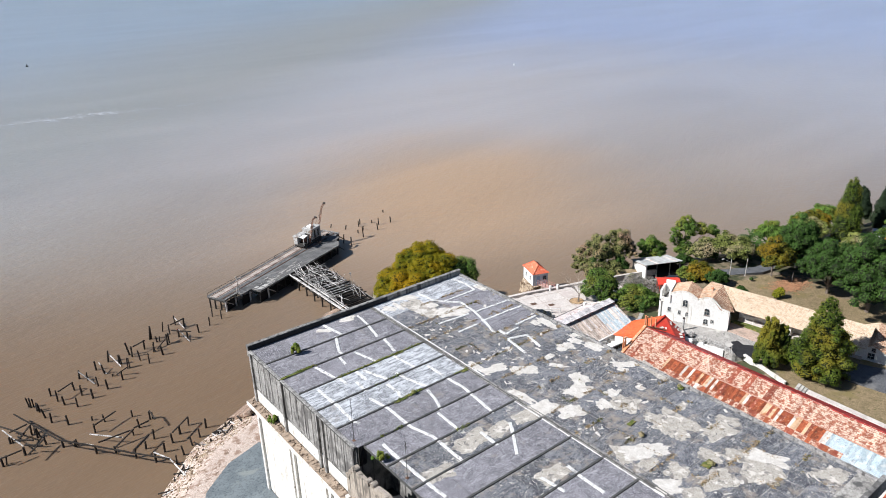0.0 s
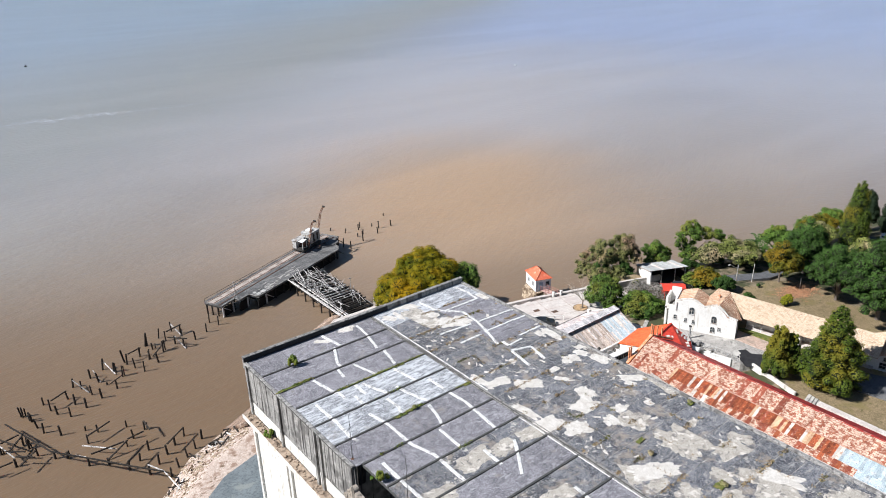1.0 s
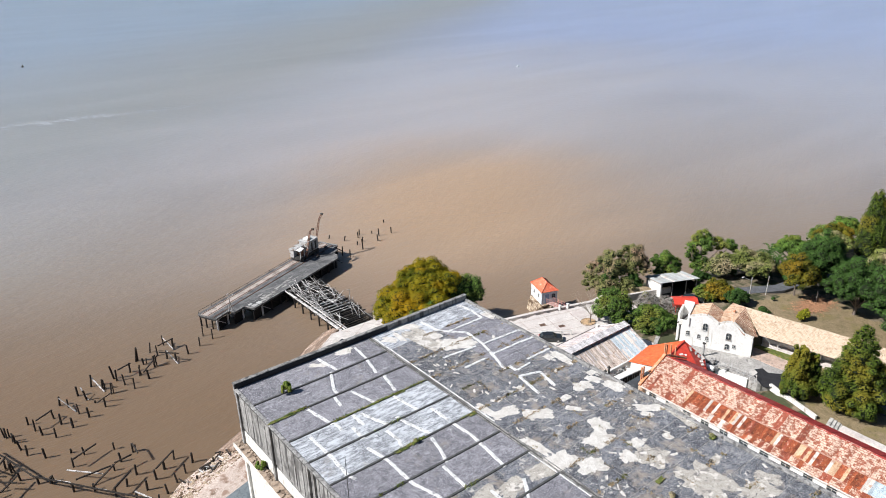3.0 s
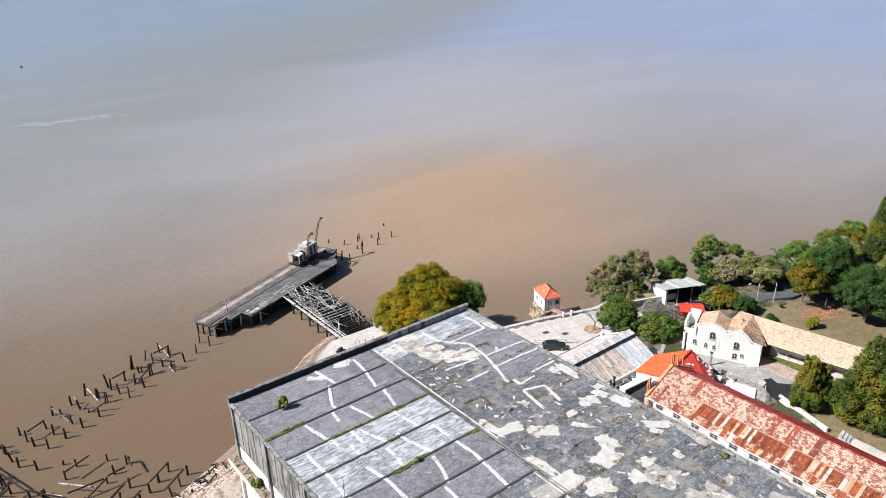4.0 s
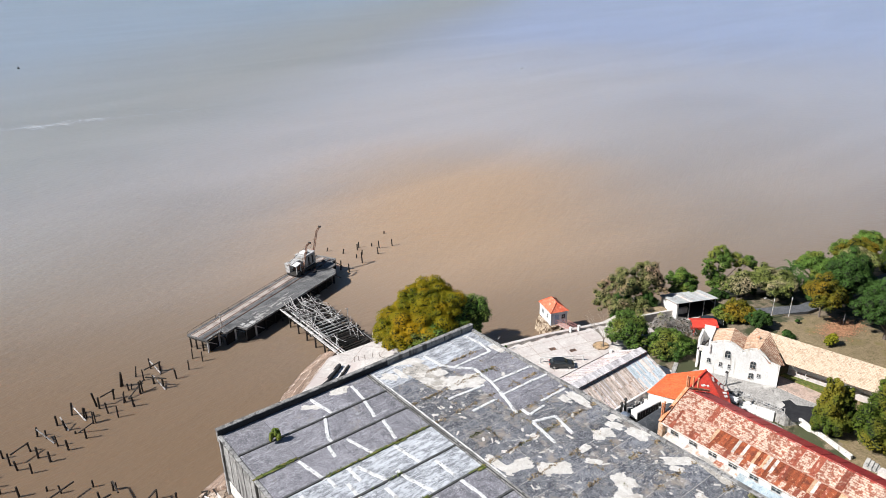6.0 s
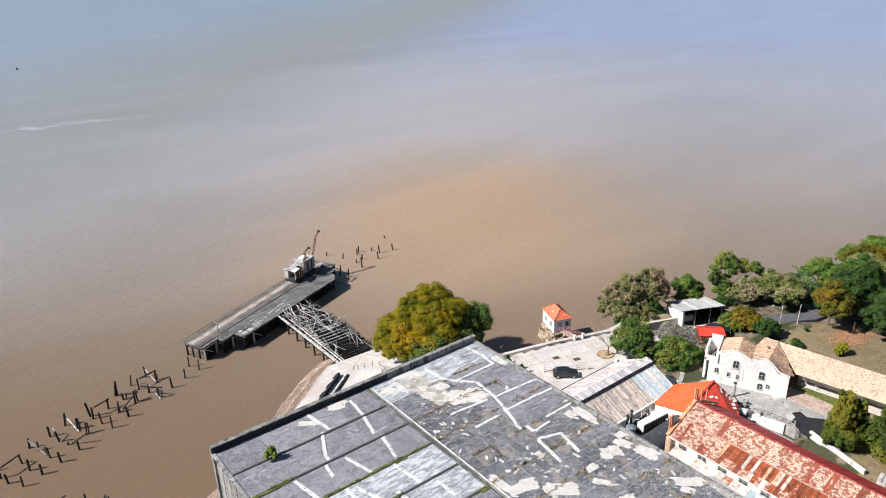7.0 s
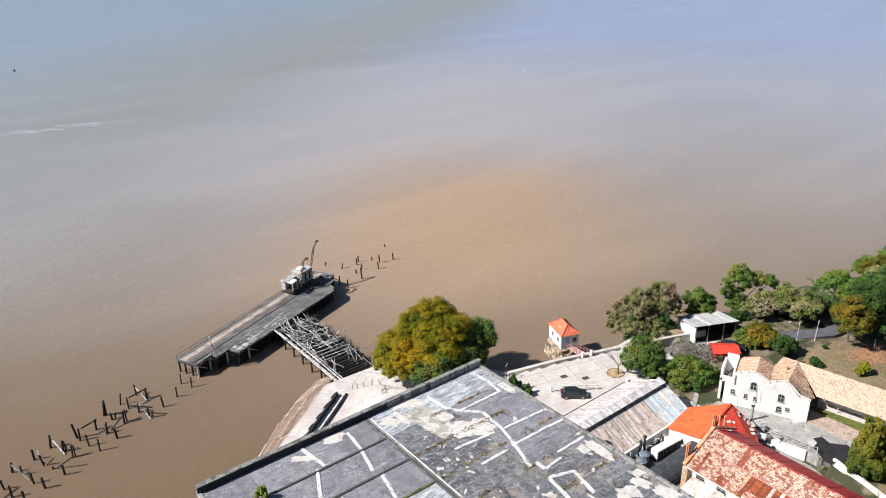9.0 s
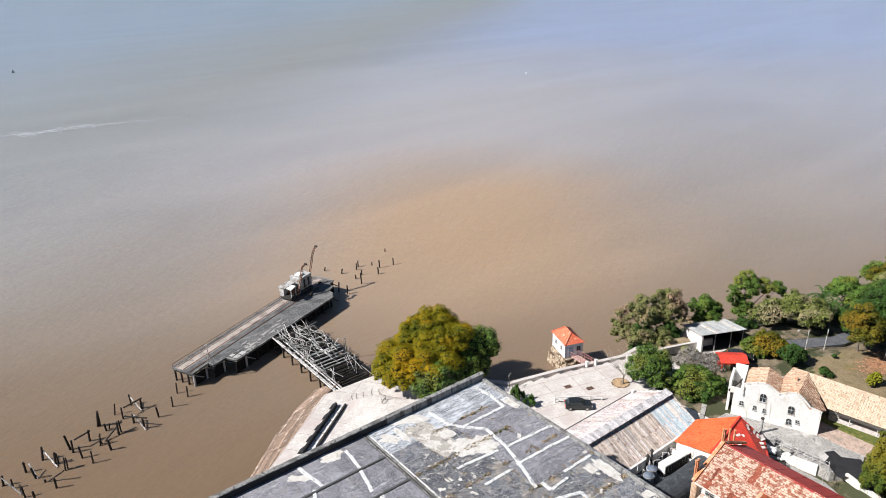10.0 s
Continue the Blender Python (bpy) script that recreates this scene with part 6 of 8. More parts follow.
def pier():
    t = thing("pier", 16.7, 65.7, 0, PIER_TURN, "long concrete pier head on dark piles in the river", "pier")
    out = [(0, 0), (0, -5.2), (3.9, -5.1), (3.9, -6.6), (6.8, -6.7), (6.9, -9.3), (36.0, -10.2), (37.6, -9.0), (38.2, -7.4), (40.4, -7.2), (40.8, -5.6), (43.0, -5.4), (43.0, 0)]
    dk = part("deck", prism(B(), out, 2.55, 2.95), DECK, t)
    bm = B()
    for p, q in zip(out[1:], out[2:]):
        beam(bm, (*p, 2.98), (*q, 2.98), 0.22, 0.16)
    part("edge_kerb", bm, CONCRETE, dk)
    for y in (-1.1, -2.7, -4.3):
        part("crane_rail", beam(B(), (0.2, y, 3.0), (42.4, y, 3.0), 0.12, 0.12), RUSTY_STEEL, t)
    part("rail_bed", box(B(), 0.1, 42.5, -3.0, -0.8, 2.954, 2.985), mat("rusty_pale_bed", (0.36, 0.30, 0.265), (0.46, 0.395, 0.35), 1.0, 0.9, stain=(0.20, 0.17, 0.15), stain_size=2, stain_at=0.55), t)
    part("edge_pipe", beam(B(), (0.1, -0.1, 3.5), (42.6, -0.1, 3.15), 0.09, sides=6), DARK, t)
    for k in range(12):
        part("pipe_post", beam(B(), (0.2 + k * 3.8, -0.1, 2.9), (0.2 + k * 3.8, -0.1, 3.4), 0.1, sides=6), DARK, t)
    for x0, x1, y0, y1 in ((7.4, 8.6, -8.9, -7.9), (8.9, 10.0, -9.0, -7.9), (7.5, 8.4, -7.6, -6.9)):
        part("deck_panel", box(B(), x0, x1, y0, y1, 2.954, 3.0, 0.02), mat("pale_panel", (0.36, 0.35, 0.33), (0.46, 0.45, 0.43), 0.6, vary=0.2) if x0 == 7.4 else bpy.data.materials["pale_panel"], t)
    for k in range(15):
        x = 0.35 + k * 3.02
        near = -5.0 if x < 4 else -6.5 if x < 6.8 else -9.2 if x < 37 else -5.3
        pale = x < 10
        for j, y in enumerate((-0.3, near * 0.36, near * 0.7, near)):
            part("support_post", beam(B(), (x, y, -2), (x, y, 2.55), 0.36 if j < 3 else 0.42, sides=8), STEEL if (pale and j == 3) else DARK_WOOD, t)
        part("cross_beam", box(B(), x - 0.16, x + 0.16, near + 0.05, -0.1, 2.1, 2.545), DARK, t)
        if x < 10:
            part("brace", beam(B(), (x, near, 2.3), (x + 2.6, near + 0.2, 0.4), 0.16), STEEL, t)
        else:
            part("brace", beam(B(), (x, near + 0.1, 2.3), (x + 2.8, near + 0.1, 0.2), 0.16), DARK_WOOD, t)
    # black walls added behind the posts to stand in for shade under the deck
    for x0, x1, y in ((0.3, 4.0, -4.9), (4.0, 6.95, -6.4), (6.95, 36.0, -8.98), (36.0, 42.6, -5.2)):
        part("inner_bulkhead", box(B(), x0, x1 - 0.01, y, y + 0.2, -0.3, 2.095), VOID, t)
    PALE_WEAR = mat("pale_worn_concrete", (0.27, 0.26, 0.245), (0.42, 0.40, 0.375), 0.5, 0.9, stain=(0.13, 0.125, 0.12), stain_size=1.1, stain_at=0.53, soft=0.06, fleck=(0.10, 0.098, 0.095), fleck_size=0.6, fleck_at=0.6)
    pr = random.Random(12)
    for k in range(34):
        cx, cy, r = pr.uniform(7.4, 24), -8.9 + abs(pr.gauss(0, 1.3)), pr.uniform(0.15, 0.75)
        ph = pr.uniform(0, 30)
        pts = []
        for i in range(26):
            an = 2 * math.pi * i / 26
            q = r * (0.9 + 0.7 * noise.noise((math.cos(an) * 1.4 + ph, math.sin(an) * 1.4, ph)) + 0.12 * pr.uniform(-1, 1))
            pts.append((max(7.1, cx + 2.3 * q * math.cos(an)), min(-3.2, max(-9.2, cy + 0.42 * q * math.sin(an)))))
        part("worn_patch", prism(B(), pts, 2.954, 2.962 + k * 0.001), PALE_WEAR, dk)
    # tripod lamp at the corner
    l = thing("pier_lamp", 22.6, 61.5, 2.95, PIER_TURN, "pale tripod lamp standard at the pier's corner", "lamp")
    part("pole", beam(B(), (0, 0, 0), (-0.3, 0.2, 4.2), 0.14, sides=8), STEEL, l)
    for sx, sy in ((0.9, 0.2), (-0.2, 0.9)):
        part("leg", beam(B(), (sx, sy, 0), (-0.2, 0.15, 2.8), 0.1, sides=6), STEEL, l)
    part("lamp_head", box(B(), -0.55, -0.1, 0.1, 0.35, 4.2, 4.4, 0.03), STEEL, l)
    part("cross_arm", beam(B(), (-0.5, 0.2, 3.9), (0.7, -0.3, 3.9), 0.07), STEEL, l)


pier()


def crane():
    t = thing("harbour_crane", 47.6, 77.6, 3.0, PIER_TURN, "abandoned grey-white harbour crane with two bent booms", "crane")
    u = part("undercarriage", box(B(), -2.9, 4.6, -1.7, 1.2, 0.45, 0.95, 0.06), DARK, t)
    for x in (-2.2, -0.6, 2.4, 3.8):
        for y in (-1.75, 1.15):
            w = part("wheel", beam(B(), (x, y - 0.12, 0.5), (x, y + 0.12, 0.5), 0.95, sides=16), DARK, u)
    cabp = part("cab", box(B(), -3.0, 0.2, 0.1, 1.4, 0.96, 3.0, 0.08), STEEL, t, "pale cab panel")
    part("cab_roof", box(B(), -3.2, 0.4, -0.5, 1.5, 3.004, 3.2, 0.06), STEEL, t)
    part("broken_roof_sheet", slab(B(), [(-3.1, -1.9, 2.9), (-1.2, -1.8, 3.15), (-1.2, -0.6, 3.22), (-3.1, -0.6, 3.1)], 0.05), WHITEWASH, t)
    for x in (-2.9, -1.4, 0.0):
        part("cab_pillar", box(B(), x, x + 0.14, -1.8, -1.66, 0.96, 3.0), STEEL, cabp)
    part("cab_floor", box(B(), -2.9, 0.1, -1.7, 0.1, 0.96, 1.25), DARK, cabp)
    part("engine", box(B(), -1.9, -0.3, -1.2, -0.1, 1.25, 2.3, 0.1), RUSTY_STEEL, cabp)
    hs = part("machine_house", box(B(), 0.9, 4.7, -1.5, 1.5, 1.0, 3.7, 0.12), STEEL, t)
    part("roof", box(B(), 0.8, 4.8, -1.6, 1.6, 3.704, 3.9, 0.1), STEEL, hs)
    part("roof_hatch", box(B(), 1.5, 3.2, -0.8, 0.7, 3.904, 4.35, 0.12), WHITEWASH, hs)
    for k in range(5):
        part("side_panel", box(B(), 1.05 + k * 0.72, 1.6 + k * 0.72, -1.56, -1.504, 1.4, 3.3, 0.01), DARK if k % 2 else STEEL, hs)
    part("slewing_ring", beam(B(), (2.6, 0, 0.95), (2.6, 0, 1.1), 2.6, sides=24), RUSTY_STEEL, t)

    def boom(name, pts, w):
        bm = B()
        for a, b in zip(pts, pts[1:]):
            a, b = Vector(a), Vector(b)
            for sy in (-w, w):
                beam(bm, a + Vector((0, sy, 0)), b + Vector((0, sy * 0.7, 0)), 0.2, sides=5)
            n = max(2, int((b - a).length / 0.6))
            for k in range(n):
                p, q = a.lerp(b, k / n), a.lerp(b, (k + 1) / n)
                beam(bm, p + Vector((0, w * (1 if k % 2 else -1), 0)), q + Vector((0, w * (-1 if k % 2 else 1), 0)), 0.07)
        return part(name, bm, RUSTY_STEEL, t)

    b1 = boom("boom", [(-0.9, -1.9, 0.9), (0.7, -1.7, 4.0), (2.0, -1.4, 6.2), (3.3, -1.2, 6.3)], 0.2)
    part("sheave", beam(B(), (3.4, -1.5, 6.3), (3.4, -0.9, 6.3), 0.5, sides=12), DARK, b1)
    b2 = boom("boom", [(5.3, 0.0, 0.6), (6.5, 0.0, 4.0), (7.8, 0.0, 7.2), (9.0, 0.0, 8.1)], 0.22)
    part("sheave", beam(B(), (9.1, -0.28, 8.15), (9.1, 0.28, 8.15), 0.5, sides=12), DARK, b2)
    part("cable", beam(B(), (2.0, -1.4, 6.2), (-2.6, 0.6, 3.2), 0.03), DARK, t)
    part("cable", beam(B(), (7.8, 0.0, 7.2), (4.6, 0.0, 3.9), 0.03), DARK, t)
    for x, y, s in ((1.6, -3.4, 0.5), (4.8, -2.6, 0.4), (7.5, -1.4, 0.45)):
        o = thing("scrap_heap", *(t.matrix_basis @ Vector((x, y, -0.05))), 20, "dark heap of scrap iron on the pier deck", "scrap", "scrap on the pier")
        part("lump", box(B(), -s, s, -s * 0.6, s * 0.6, 0, s * 0.7, s * 0.2), DARK, o)
        part("bar", beam(B(), (-s * 1.4, 0, 0.1), (s * 1.4, s, s * 0.8), 0.08), RUSTY_STEEL, o)


crane()


def jetty():
    t = thing("ruined_jetty", 40, 51, 0, label="collapsed wooden jetty strewn with silvery loose planks", category="jetty")
    rnd = random.Random(21)
    y = -13.3
    while y < 13.4:
        z = 2.75 + 0.3 * noise.noise((0, y * 0.3, 5)) - (0.5 if -2 < y < 6 else 0) * rnd.random()
        x0, x1 = -4.2 + rnd.uniform(-0.4, 0.3), 4.4 + rnd.uniform(-0.6, 0.4) + (0.0 if y > -8 else -1.2)
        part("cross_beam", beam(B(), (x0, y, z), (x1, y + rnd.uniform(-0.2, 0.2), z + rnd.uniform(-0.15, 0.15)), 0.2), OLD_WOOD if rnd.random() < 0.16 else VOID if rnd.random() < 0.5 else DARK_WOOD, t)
        y += rnd.uniform(0.5, 0.68)
    # added black layer below the deck paints the shaded gaps between planks
    for k in range(44):
        yy = -13.2 + k * 0.61
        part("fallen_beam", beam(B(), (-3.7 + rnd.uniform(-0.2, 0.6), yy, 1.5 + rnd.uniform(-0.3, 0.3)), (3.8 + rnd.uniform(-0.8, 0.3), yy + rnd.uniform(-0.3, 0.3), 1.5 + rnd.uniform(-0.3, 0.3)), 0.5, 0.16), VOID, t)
    for x in (-3.9, -1.4, 1.4, 3.9):
        part("stringer", beam(B(), (x, -13.4, 2.45), (x, 13.5, 2.35), 0.3, 0.36), DARK_WOOD, t)
    for x in (-3.95, -1.3, 1.3, 3.9):
        for k in range(8):
            yy = -12.6 + k * 3.6
            part("support_post", beam(B(), (x + rnd.uniform(-0.15, 0.15), yy, -2), (x, yy, 2.5), 0.34, sides=8), DARK_WOOD, t)
    for k, x in enumerate((-4.35, -4.0, -3.4, -2.9)):
        part("long_rail", beam(B(), (x, -13.6 + k * 0.3, 3.05), (x + rnd.uniform(-0.2, 0.3), 12.5 - k * 1.5, 2.95), 0.2, 0.14), OLD_WOOD, t)
    for k in range(300):
        y = rnd.uniform(-12.5, 13.0)
        if rnd.random() > (0.85 if y > 1 else 0.3):
            continue
        x = rnd.uniform(-3.4, 3.9) if y > -2 else rnd.choice((rnd.uniform(-3.8, -1.6), rnd.uniform(1.0, 3.6)))
        l, a = rnd.uniform(1.4, 6.4), rnd.gauss(78, 14) if rnd.random() < 0.86 else rnd.uniform(0, 180)
        z = 3.05 + rnd.uniform(0, 0.6)
        d = Vector((math.cos(radians(a)), math.sin(radians(a)), rnd.uniform(-0.2, 0.2))) * l / 2
        part("plank", beam(B(), Vector((x, y, z)) - d, Vector((x, y, z)) + d, rnd.uniform(0.05, 0.105), 0.05), OLD_WOOD if rnd.random() < 0.72 else DARK_WOOD, t)
    l = thing("jetty_lamp", 45.0, 51.5, 0, label="thin leaning lamp post beside the jetty", category="lamp")
    part("pole", beam(B(), (0, 0, -1), (0, 0, 4.6), 0.12, sides=6), STEEL, l)
    part("lamp_head", box(B(), -0.5, 0.1, -0.1, 0.1, 4.6, 4.75, 0.03), STEEL, l)


jetty()


# ---- the black-walled dock and shore embankment ----
def dock():
    t = thing("boat_slip", 29.2, 31.8, 3.2, math.degrees(math.atan2(7.1, 9.6)), "pale boat slip between two black timber walls", "slipway")
    part("side_wall", box(B(), -5.4, 5.8, -1.55, -1.25, 0.1, 0.62, 0.03), DARK, t)
    part("side_wall", box(B(), -7.6, 5.2, -0.2, 0.15, 0.1, 0.95, 0.03), TAR, t)
    for k in range(5):
        x = -7.0 + k * 2.9
        part("buttress", slab(B(), [(x - 0.2, 0.15, 0.95), (x + 0.7, 0.15, 0.95), (x + 0.9, 1.0, 0.15), (x - 0.4, 1.0, 0.15)], 0.4), TAR, t)
    part("floor", box(B(), -6.2, 5.8, -1.24, -0.21, 0.2, 0.3), OLD_WOOD, t)
    for k in range(7):
        part("sleeper", box(B(), -5.8 + k * 1.8, -5.5 + k * 1.8, -1.2, -0.25, 0.304, 0.38), OLD_WOOD, t)


dock()
EMBANK = mat("red_brown_embankment", (0.13, 0.085, 0.062), (0.31, 0.22, 0.165), 0.4, 0.95, stain=(0.48, 0.40, 0.335), stain_size=1.3, stain_at=0.60, bump=0.5, grime=0.5, vary=0.35)
e = thing("embankment", 24, 36, 0, label="weathered stepped courses of the sloping embankment", category="embankment", kind="structure")
for k in range(12):
    f = k / 12
    pts = [(3, 23.6), (9, 26.6), (16.2, 31.7), (20.2, 35.3), (23.9, 38.7), (28.6, 42.4), (35.2, 46.2)]
    for (x0, y0), (x1, y1) in zip(pts, pts[1:]):
        d = Vector((x1 - x0, y1 - y0, 0))
        s = Vector((d.y, -d.x, 0)).normalized()
        n = max(1, round(d.length / 5.0))
        for i in range(n):
            a, b = Vector((x0, y0, 0)) + d * (i / n), Vector((x0, y0, 0)) + d * ((i + 0.985) / n)
            w0, w1 = 0.1 + f * 5.3, 0.1 + (f + 0.08) * 5.3
            z0, z1 = 0.12 + f * 3.1, 0.12 + (f + 0.064) * 3.1
            wpart("stone_course", slab(B(), [a + s * w0 + Vector((0, 0, z0)), b + s * w0 + Vector((0, 0, z0)), b + s * w1 + Vector((0, 0, z1)), a + s * w1 + Vector((0, 0, z1))], 0.6), EMBANK, e)


# ---- piles in the river ----
pile_rnd = random.Random(31)


def pile_at(x, y, h, lean=4, d=0.34, m=None, group="old piles in the river"):
    p = thing("river_pile", x, y, 0, label="dark rotten timber pile standing in the river", category="pile", group=group)
    dx, dy = (math.tan(radians(pile_rnd.gauss(0, lean))) * h for _ in range(2))
    part("shaft", beam(B(), (-dx * 0.8, -dy * 0.8, -2), (dx, dy, h), d, sides=7, taper=0.85), m or DARK_WOOD, p)
    return Vector((x + dx, y + dy, h))


def lying(a, b, w, m, label="broken timber beam lying across old piles"):
    o = thing("broken_beam", *a, label=label, category="beam", group="broken beams")
    part("beam", beam(B(), (0, 0, 0), Vector(b) - Vector(a), w, w * 0.8), m, o)


ax = Vector((math.cos(radians(PIER_TURN)), math.sin(radians(PIER_TURN)), 0))
sd = Vector((ax.y, -ax.x, 0))
org = Vector((16.7, 65.7, 0))
# the outer ranks of the vanished pier
RANKS = [(15.7, 61.2, 2.1), (16.8, 58.9, 2.1), (13.7, 57.7, 2.1), (10.8, 56.1, 2.0), (5.1, 61.7, 2.1), (8.2, 62.8, 2.2), (5.9, 59.5, 2.2), (9.3, 60.7, 2.1), (7.0, 57.2, 1.8), (7.9, 54.5, 2.1), (4.1, 55.6, 2.3), (4.6, 55.9, 2.3), (2.0, 60.1, 2.9), (2.3, 60.1, 3.0), (2.8, 58.0, 1.4), (-0.1, 56.8, 2.0), (-2.9, 55.4, 2.3), (-3.1, 56.5, 2.8), (0.9, 54.4, 2.1), (2.0, 52.2, 2.0), (-2.1, 53.0, 2.2)]
RANKS_FAR = [(-1.1, 50.6, 2.2), (-7.1, 56.5, 2.4), (-5.7, 54.1, 2.1), (-4.9, 51.5, 2.2), (-9.7, 54.9, 1.9), (-8.8, 52.5, 2.1), (-6.8, 48.1, 2.0), (-7.9, 50.6, 0.4), (-13.0, 53.8, 1.8), (-11.9, 52.2, 1.7), (-10.9, 48.9, 2.0), (-9.8, 46.7, 2.0), (-14.0, 47.7, 2.1), (-12.7, 45.4, 1.9), (-14.6, 50.3, 1.7), (-17.8, 48.5, 2.2), (-18.4, 51.2, 1.6), (-17.1, 46.5, 1.8), (-15.5, 44.3, 1.9), (-21.9, 49.5, 2.0), (-21.0, 47.1, 1.7)]
# the lower rows running out from the beach
SHORE_PILES = [(-22.1, 49.9, 2.1), (-21.3, 47.7, 1.6), (-20.6, 44.5, 2.0), (-20.1, 42.3, 2.0), (-18.0, 39.8, 1.9), (-26.6, 40.5, 1.2), (-25.3, 35.7, 1.5), (-23.4, 40.9, 1.6), (-22.8, 39.3, 1.8), (-22.1, 36.5, 1.8), (-28.5, 34.8, 1.6), (-20.1, 33.8, 1.2), (-18.5, 32.8, 1.2), (-16.4, 28.6, 1.7), (-13.9, 26.9, 1.2), (-11.9, 23.3, 1.7), (-9.8, 20.3, 1.6), (-14.6, 38.5, 0.8), (-13.0, 36.6, 1.5), (-15.1, 34.5, 1.7)]
SHORE_PILES_NEAR = [(-9.0, 35.0, 1.3), (-6.9, 32.3, 1.7), (-9.0, 31.0, 1.7), (-10.4, 29.6, 1.2), (-8.1, 26.4, 1.9), (-10.0, 24.7, 1.4), (-7.9, 21.9, 1.8), (-6.1, 23.4, 1.9), (-4.4, 24.9, 1.5), (-2.5, 26.3, 1.7), (-0.5, 23.7, 1.8), (-2.2, 21.9, 1.8), (-3.9, 20.6, 1.8), (-5.8, 19.2, 1.8), (-7.4, 17.9, 1.6), (-3.5, 16.5, 1.6), (-5.2, 15.3, 1.5), (-1.7, 18.2, 1.6), (-0.0, 19.3, 1.6), (1.8, 20.9, 1.5)]
SPARS = [(6.4, 60.0, 1.8, 9.7, 61.0, 1.8, 0), (5.8, 57.4, 1.8, 8.6, 54.4, 1.8, 0), (5.1, 56.5, 1.8, 1.8, 55.0, 0.1, 0), (-2.3, 56.0, 1.8, 0.3, 56.9, 1.8, 0), (-5.3, 49.0, 1.8, -7.4, 50.4, 0.1, 0), (-17.4, 48.6, 1.8, -14.6, 50.2, 1.8, 0), (8.2, 63.1, 1.8, 9.1, 59.7, 0.1, 1), (7.1, 57.1, 1.8, 7.9, 53.7, 0.1, 1), (-6.8, 56.8, 1.8, -5.7, 53.1, 0.1, 1), (-9.1, 54.3, 1.8, -8.6, 52.1, 0.1, 1), (-12.9, 53.2, 1.8, -11.2, 49.9, 0.1, 1)]
SHORE_SPARS = [(-24.8, 46.2, 1.8, -21.8, 37.5, 1.8, 0), (-21.8, 37.5, 1.8, -20.5, 33.5, 1.8, 0), (-20.5, 33.5, 1.8, -16.4, 28.0, 1.8, 0), (-16.4, 28.0, 1.8, -11.9, 21.8, 1.8, 0), (-11.9, 21.8, 1.8, -8.5, 17.4, 1.8, 0), (-8.4, 17.5, 1.7, -7.6, 10.7, 1.3, 1), (-15.1, 33.9, 1.8, -11.2, 35.7, 1.8, 0), (-15.8, 28.7, 1.8, -10.9, 28.6, 1.8, 0), (-14.1, 25.6, 1.8, -10.4, 28.6, 1.8, 0), (-10.3, 28.9, 1.8, -7.7, 29.3, 1.8, 0), (-6.8, 32.1, 1.8, -6.8, 29.0, 1.8, 0), (-12.0, 23.1, 1.8, -8.9, 25.6, 1.8, 0), (-5.9, 23.5, 1.8, -2.4, 26.1, 1.8, 0)]
SHORE_SPARS_NEAR = [(-16.3, 32.0, 1.7, -12.3, 28.2, 1.3, 1), (-27.2, 43.8, 1.8, -24.5, 38.9, 1.8, 0), (-26.3, 40.9, 1.8, -23.6, 41.6, 1.8, 0), (-27.1, 42.6, 1.7, -25.2, 36.3, 1.3, 1), (-28.5, 34.4, 1.8, -25.6, 34.6, 1.8, 0), (-25.0, 35.7, 1.8, -22.8, 33.7, 1.8, 0), (-24.9, 32.8, 1.8, -22.3, 35.4, 1.8, 0), (-26.0, 38.2, 1.8, -23.6, 36.1, 1.8, 0), (-25.5, 37.8, 1.8, -22.9, 41.4, 1.8, 0), (-9.8, 20.6, 1.7, -8.3, 18.1, 1.3, 1), (-18.8, 31.4, 1.7, -16.5, 29.2, 1.3, 1), (-15.3, 26.6, 1.7, -12.8, 24.0, 1.3, 1)]
for x, y, h in RANKS + RANKS_FAR + SHORE_PILES + SHORE_PILES_NEAR:
    pile_at(x, y, max(0.5, h), 4, pile_rnd.uniform(0.28, 0.42))
    if pile_rnd.random() < 0.12:
        pile_at(x + 0.4, y + 0.15, max(0.5, h) * pile_rnd.uniform(0.7, 1.05), 9, 0.26)
for x0, y0, z0, x1, y1, z1, old in SPARS + SHORE_SPARS + SHORE_SPARS_NEAR:
    lying((x0, y0, z0), (x1, y1, z1), 0.16 if old else 0.21, OLD_WOOD if old else DARK_WOOD)
for x, y, h, ln in ((65.1, 78.2, 2.9, 4), (65.6, 81.7, 1.0, 6), (59.8, 75.8, 2.1, 2), (58.8, 78.0, 2.6, 3), (67.9, 82.8, 1.2, 5), (71.2, 80.3, 1.8, 4), (73.6, 83.5, 2.1, 3), (77.1, 82.6, 1.8, 3), (80.2, 91.1, 0.8, 3),
                    (72.8, 85.8, 0.9, 3), (62.0, 90.7, 0.9, 22), (64.4, 86.5, 1.3, 12), (69.6, 87.1, 1.6, 8), (68.5, 86.0, 1.7, 3)):
    pile_at(x, y, h, ln, 0.36, group="piles beyond the pier")


# ---- cars ----
PAINT_BLACK = mat("dark_car_paint", (0.015, 0.018, 0.02), (0.025, 0.028, 0.03), 2.0, 0.25, spec=0.6, bump=0)
PAINT_WHITE = mat("white_car_paint", (0.74, 0.74, 0.75), (0.80, 0.80, 0.80), 2.0, 0.25, spec=0.6, bump=0)
PAINT_RED = mat("red_car_paint", (0.45, 0.03, 0.03), (0.55, 0.05, 0.04), 2.0, 0.25, spec=0.6, bump=0)
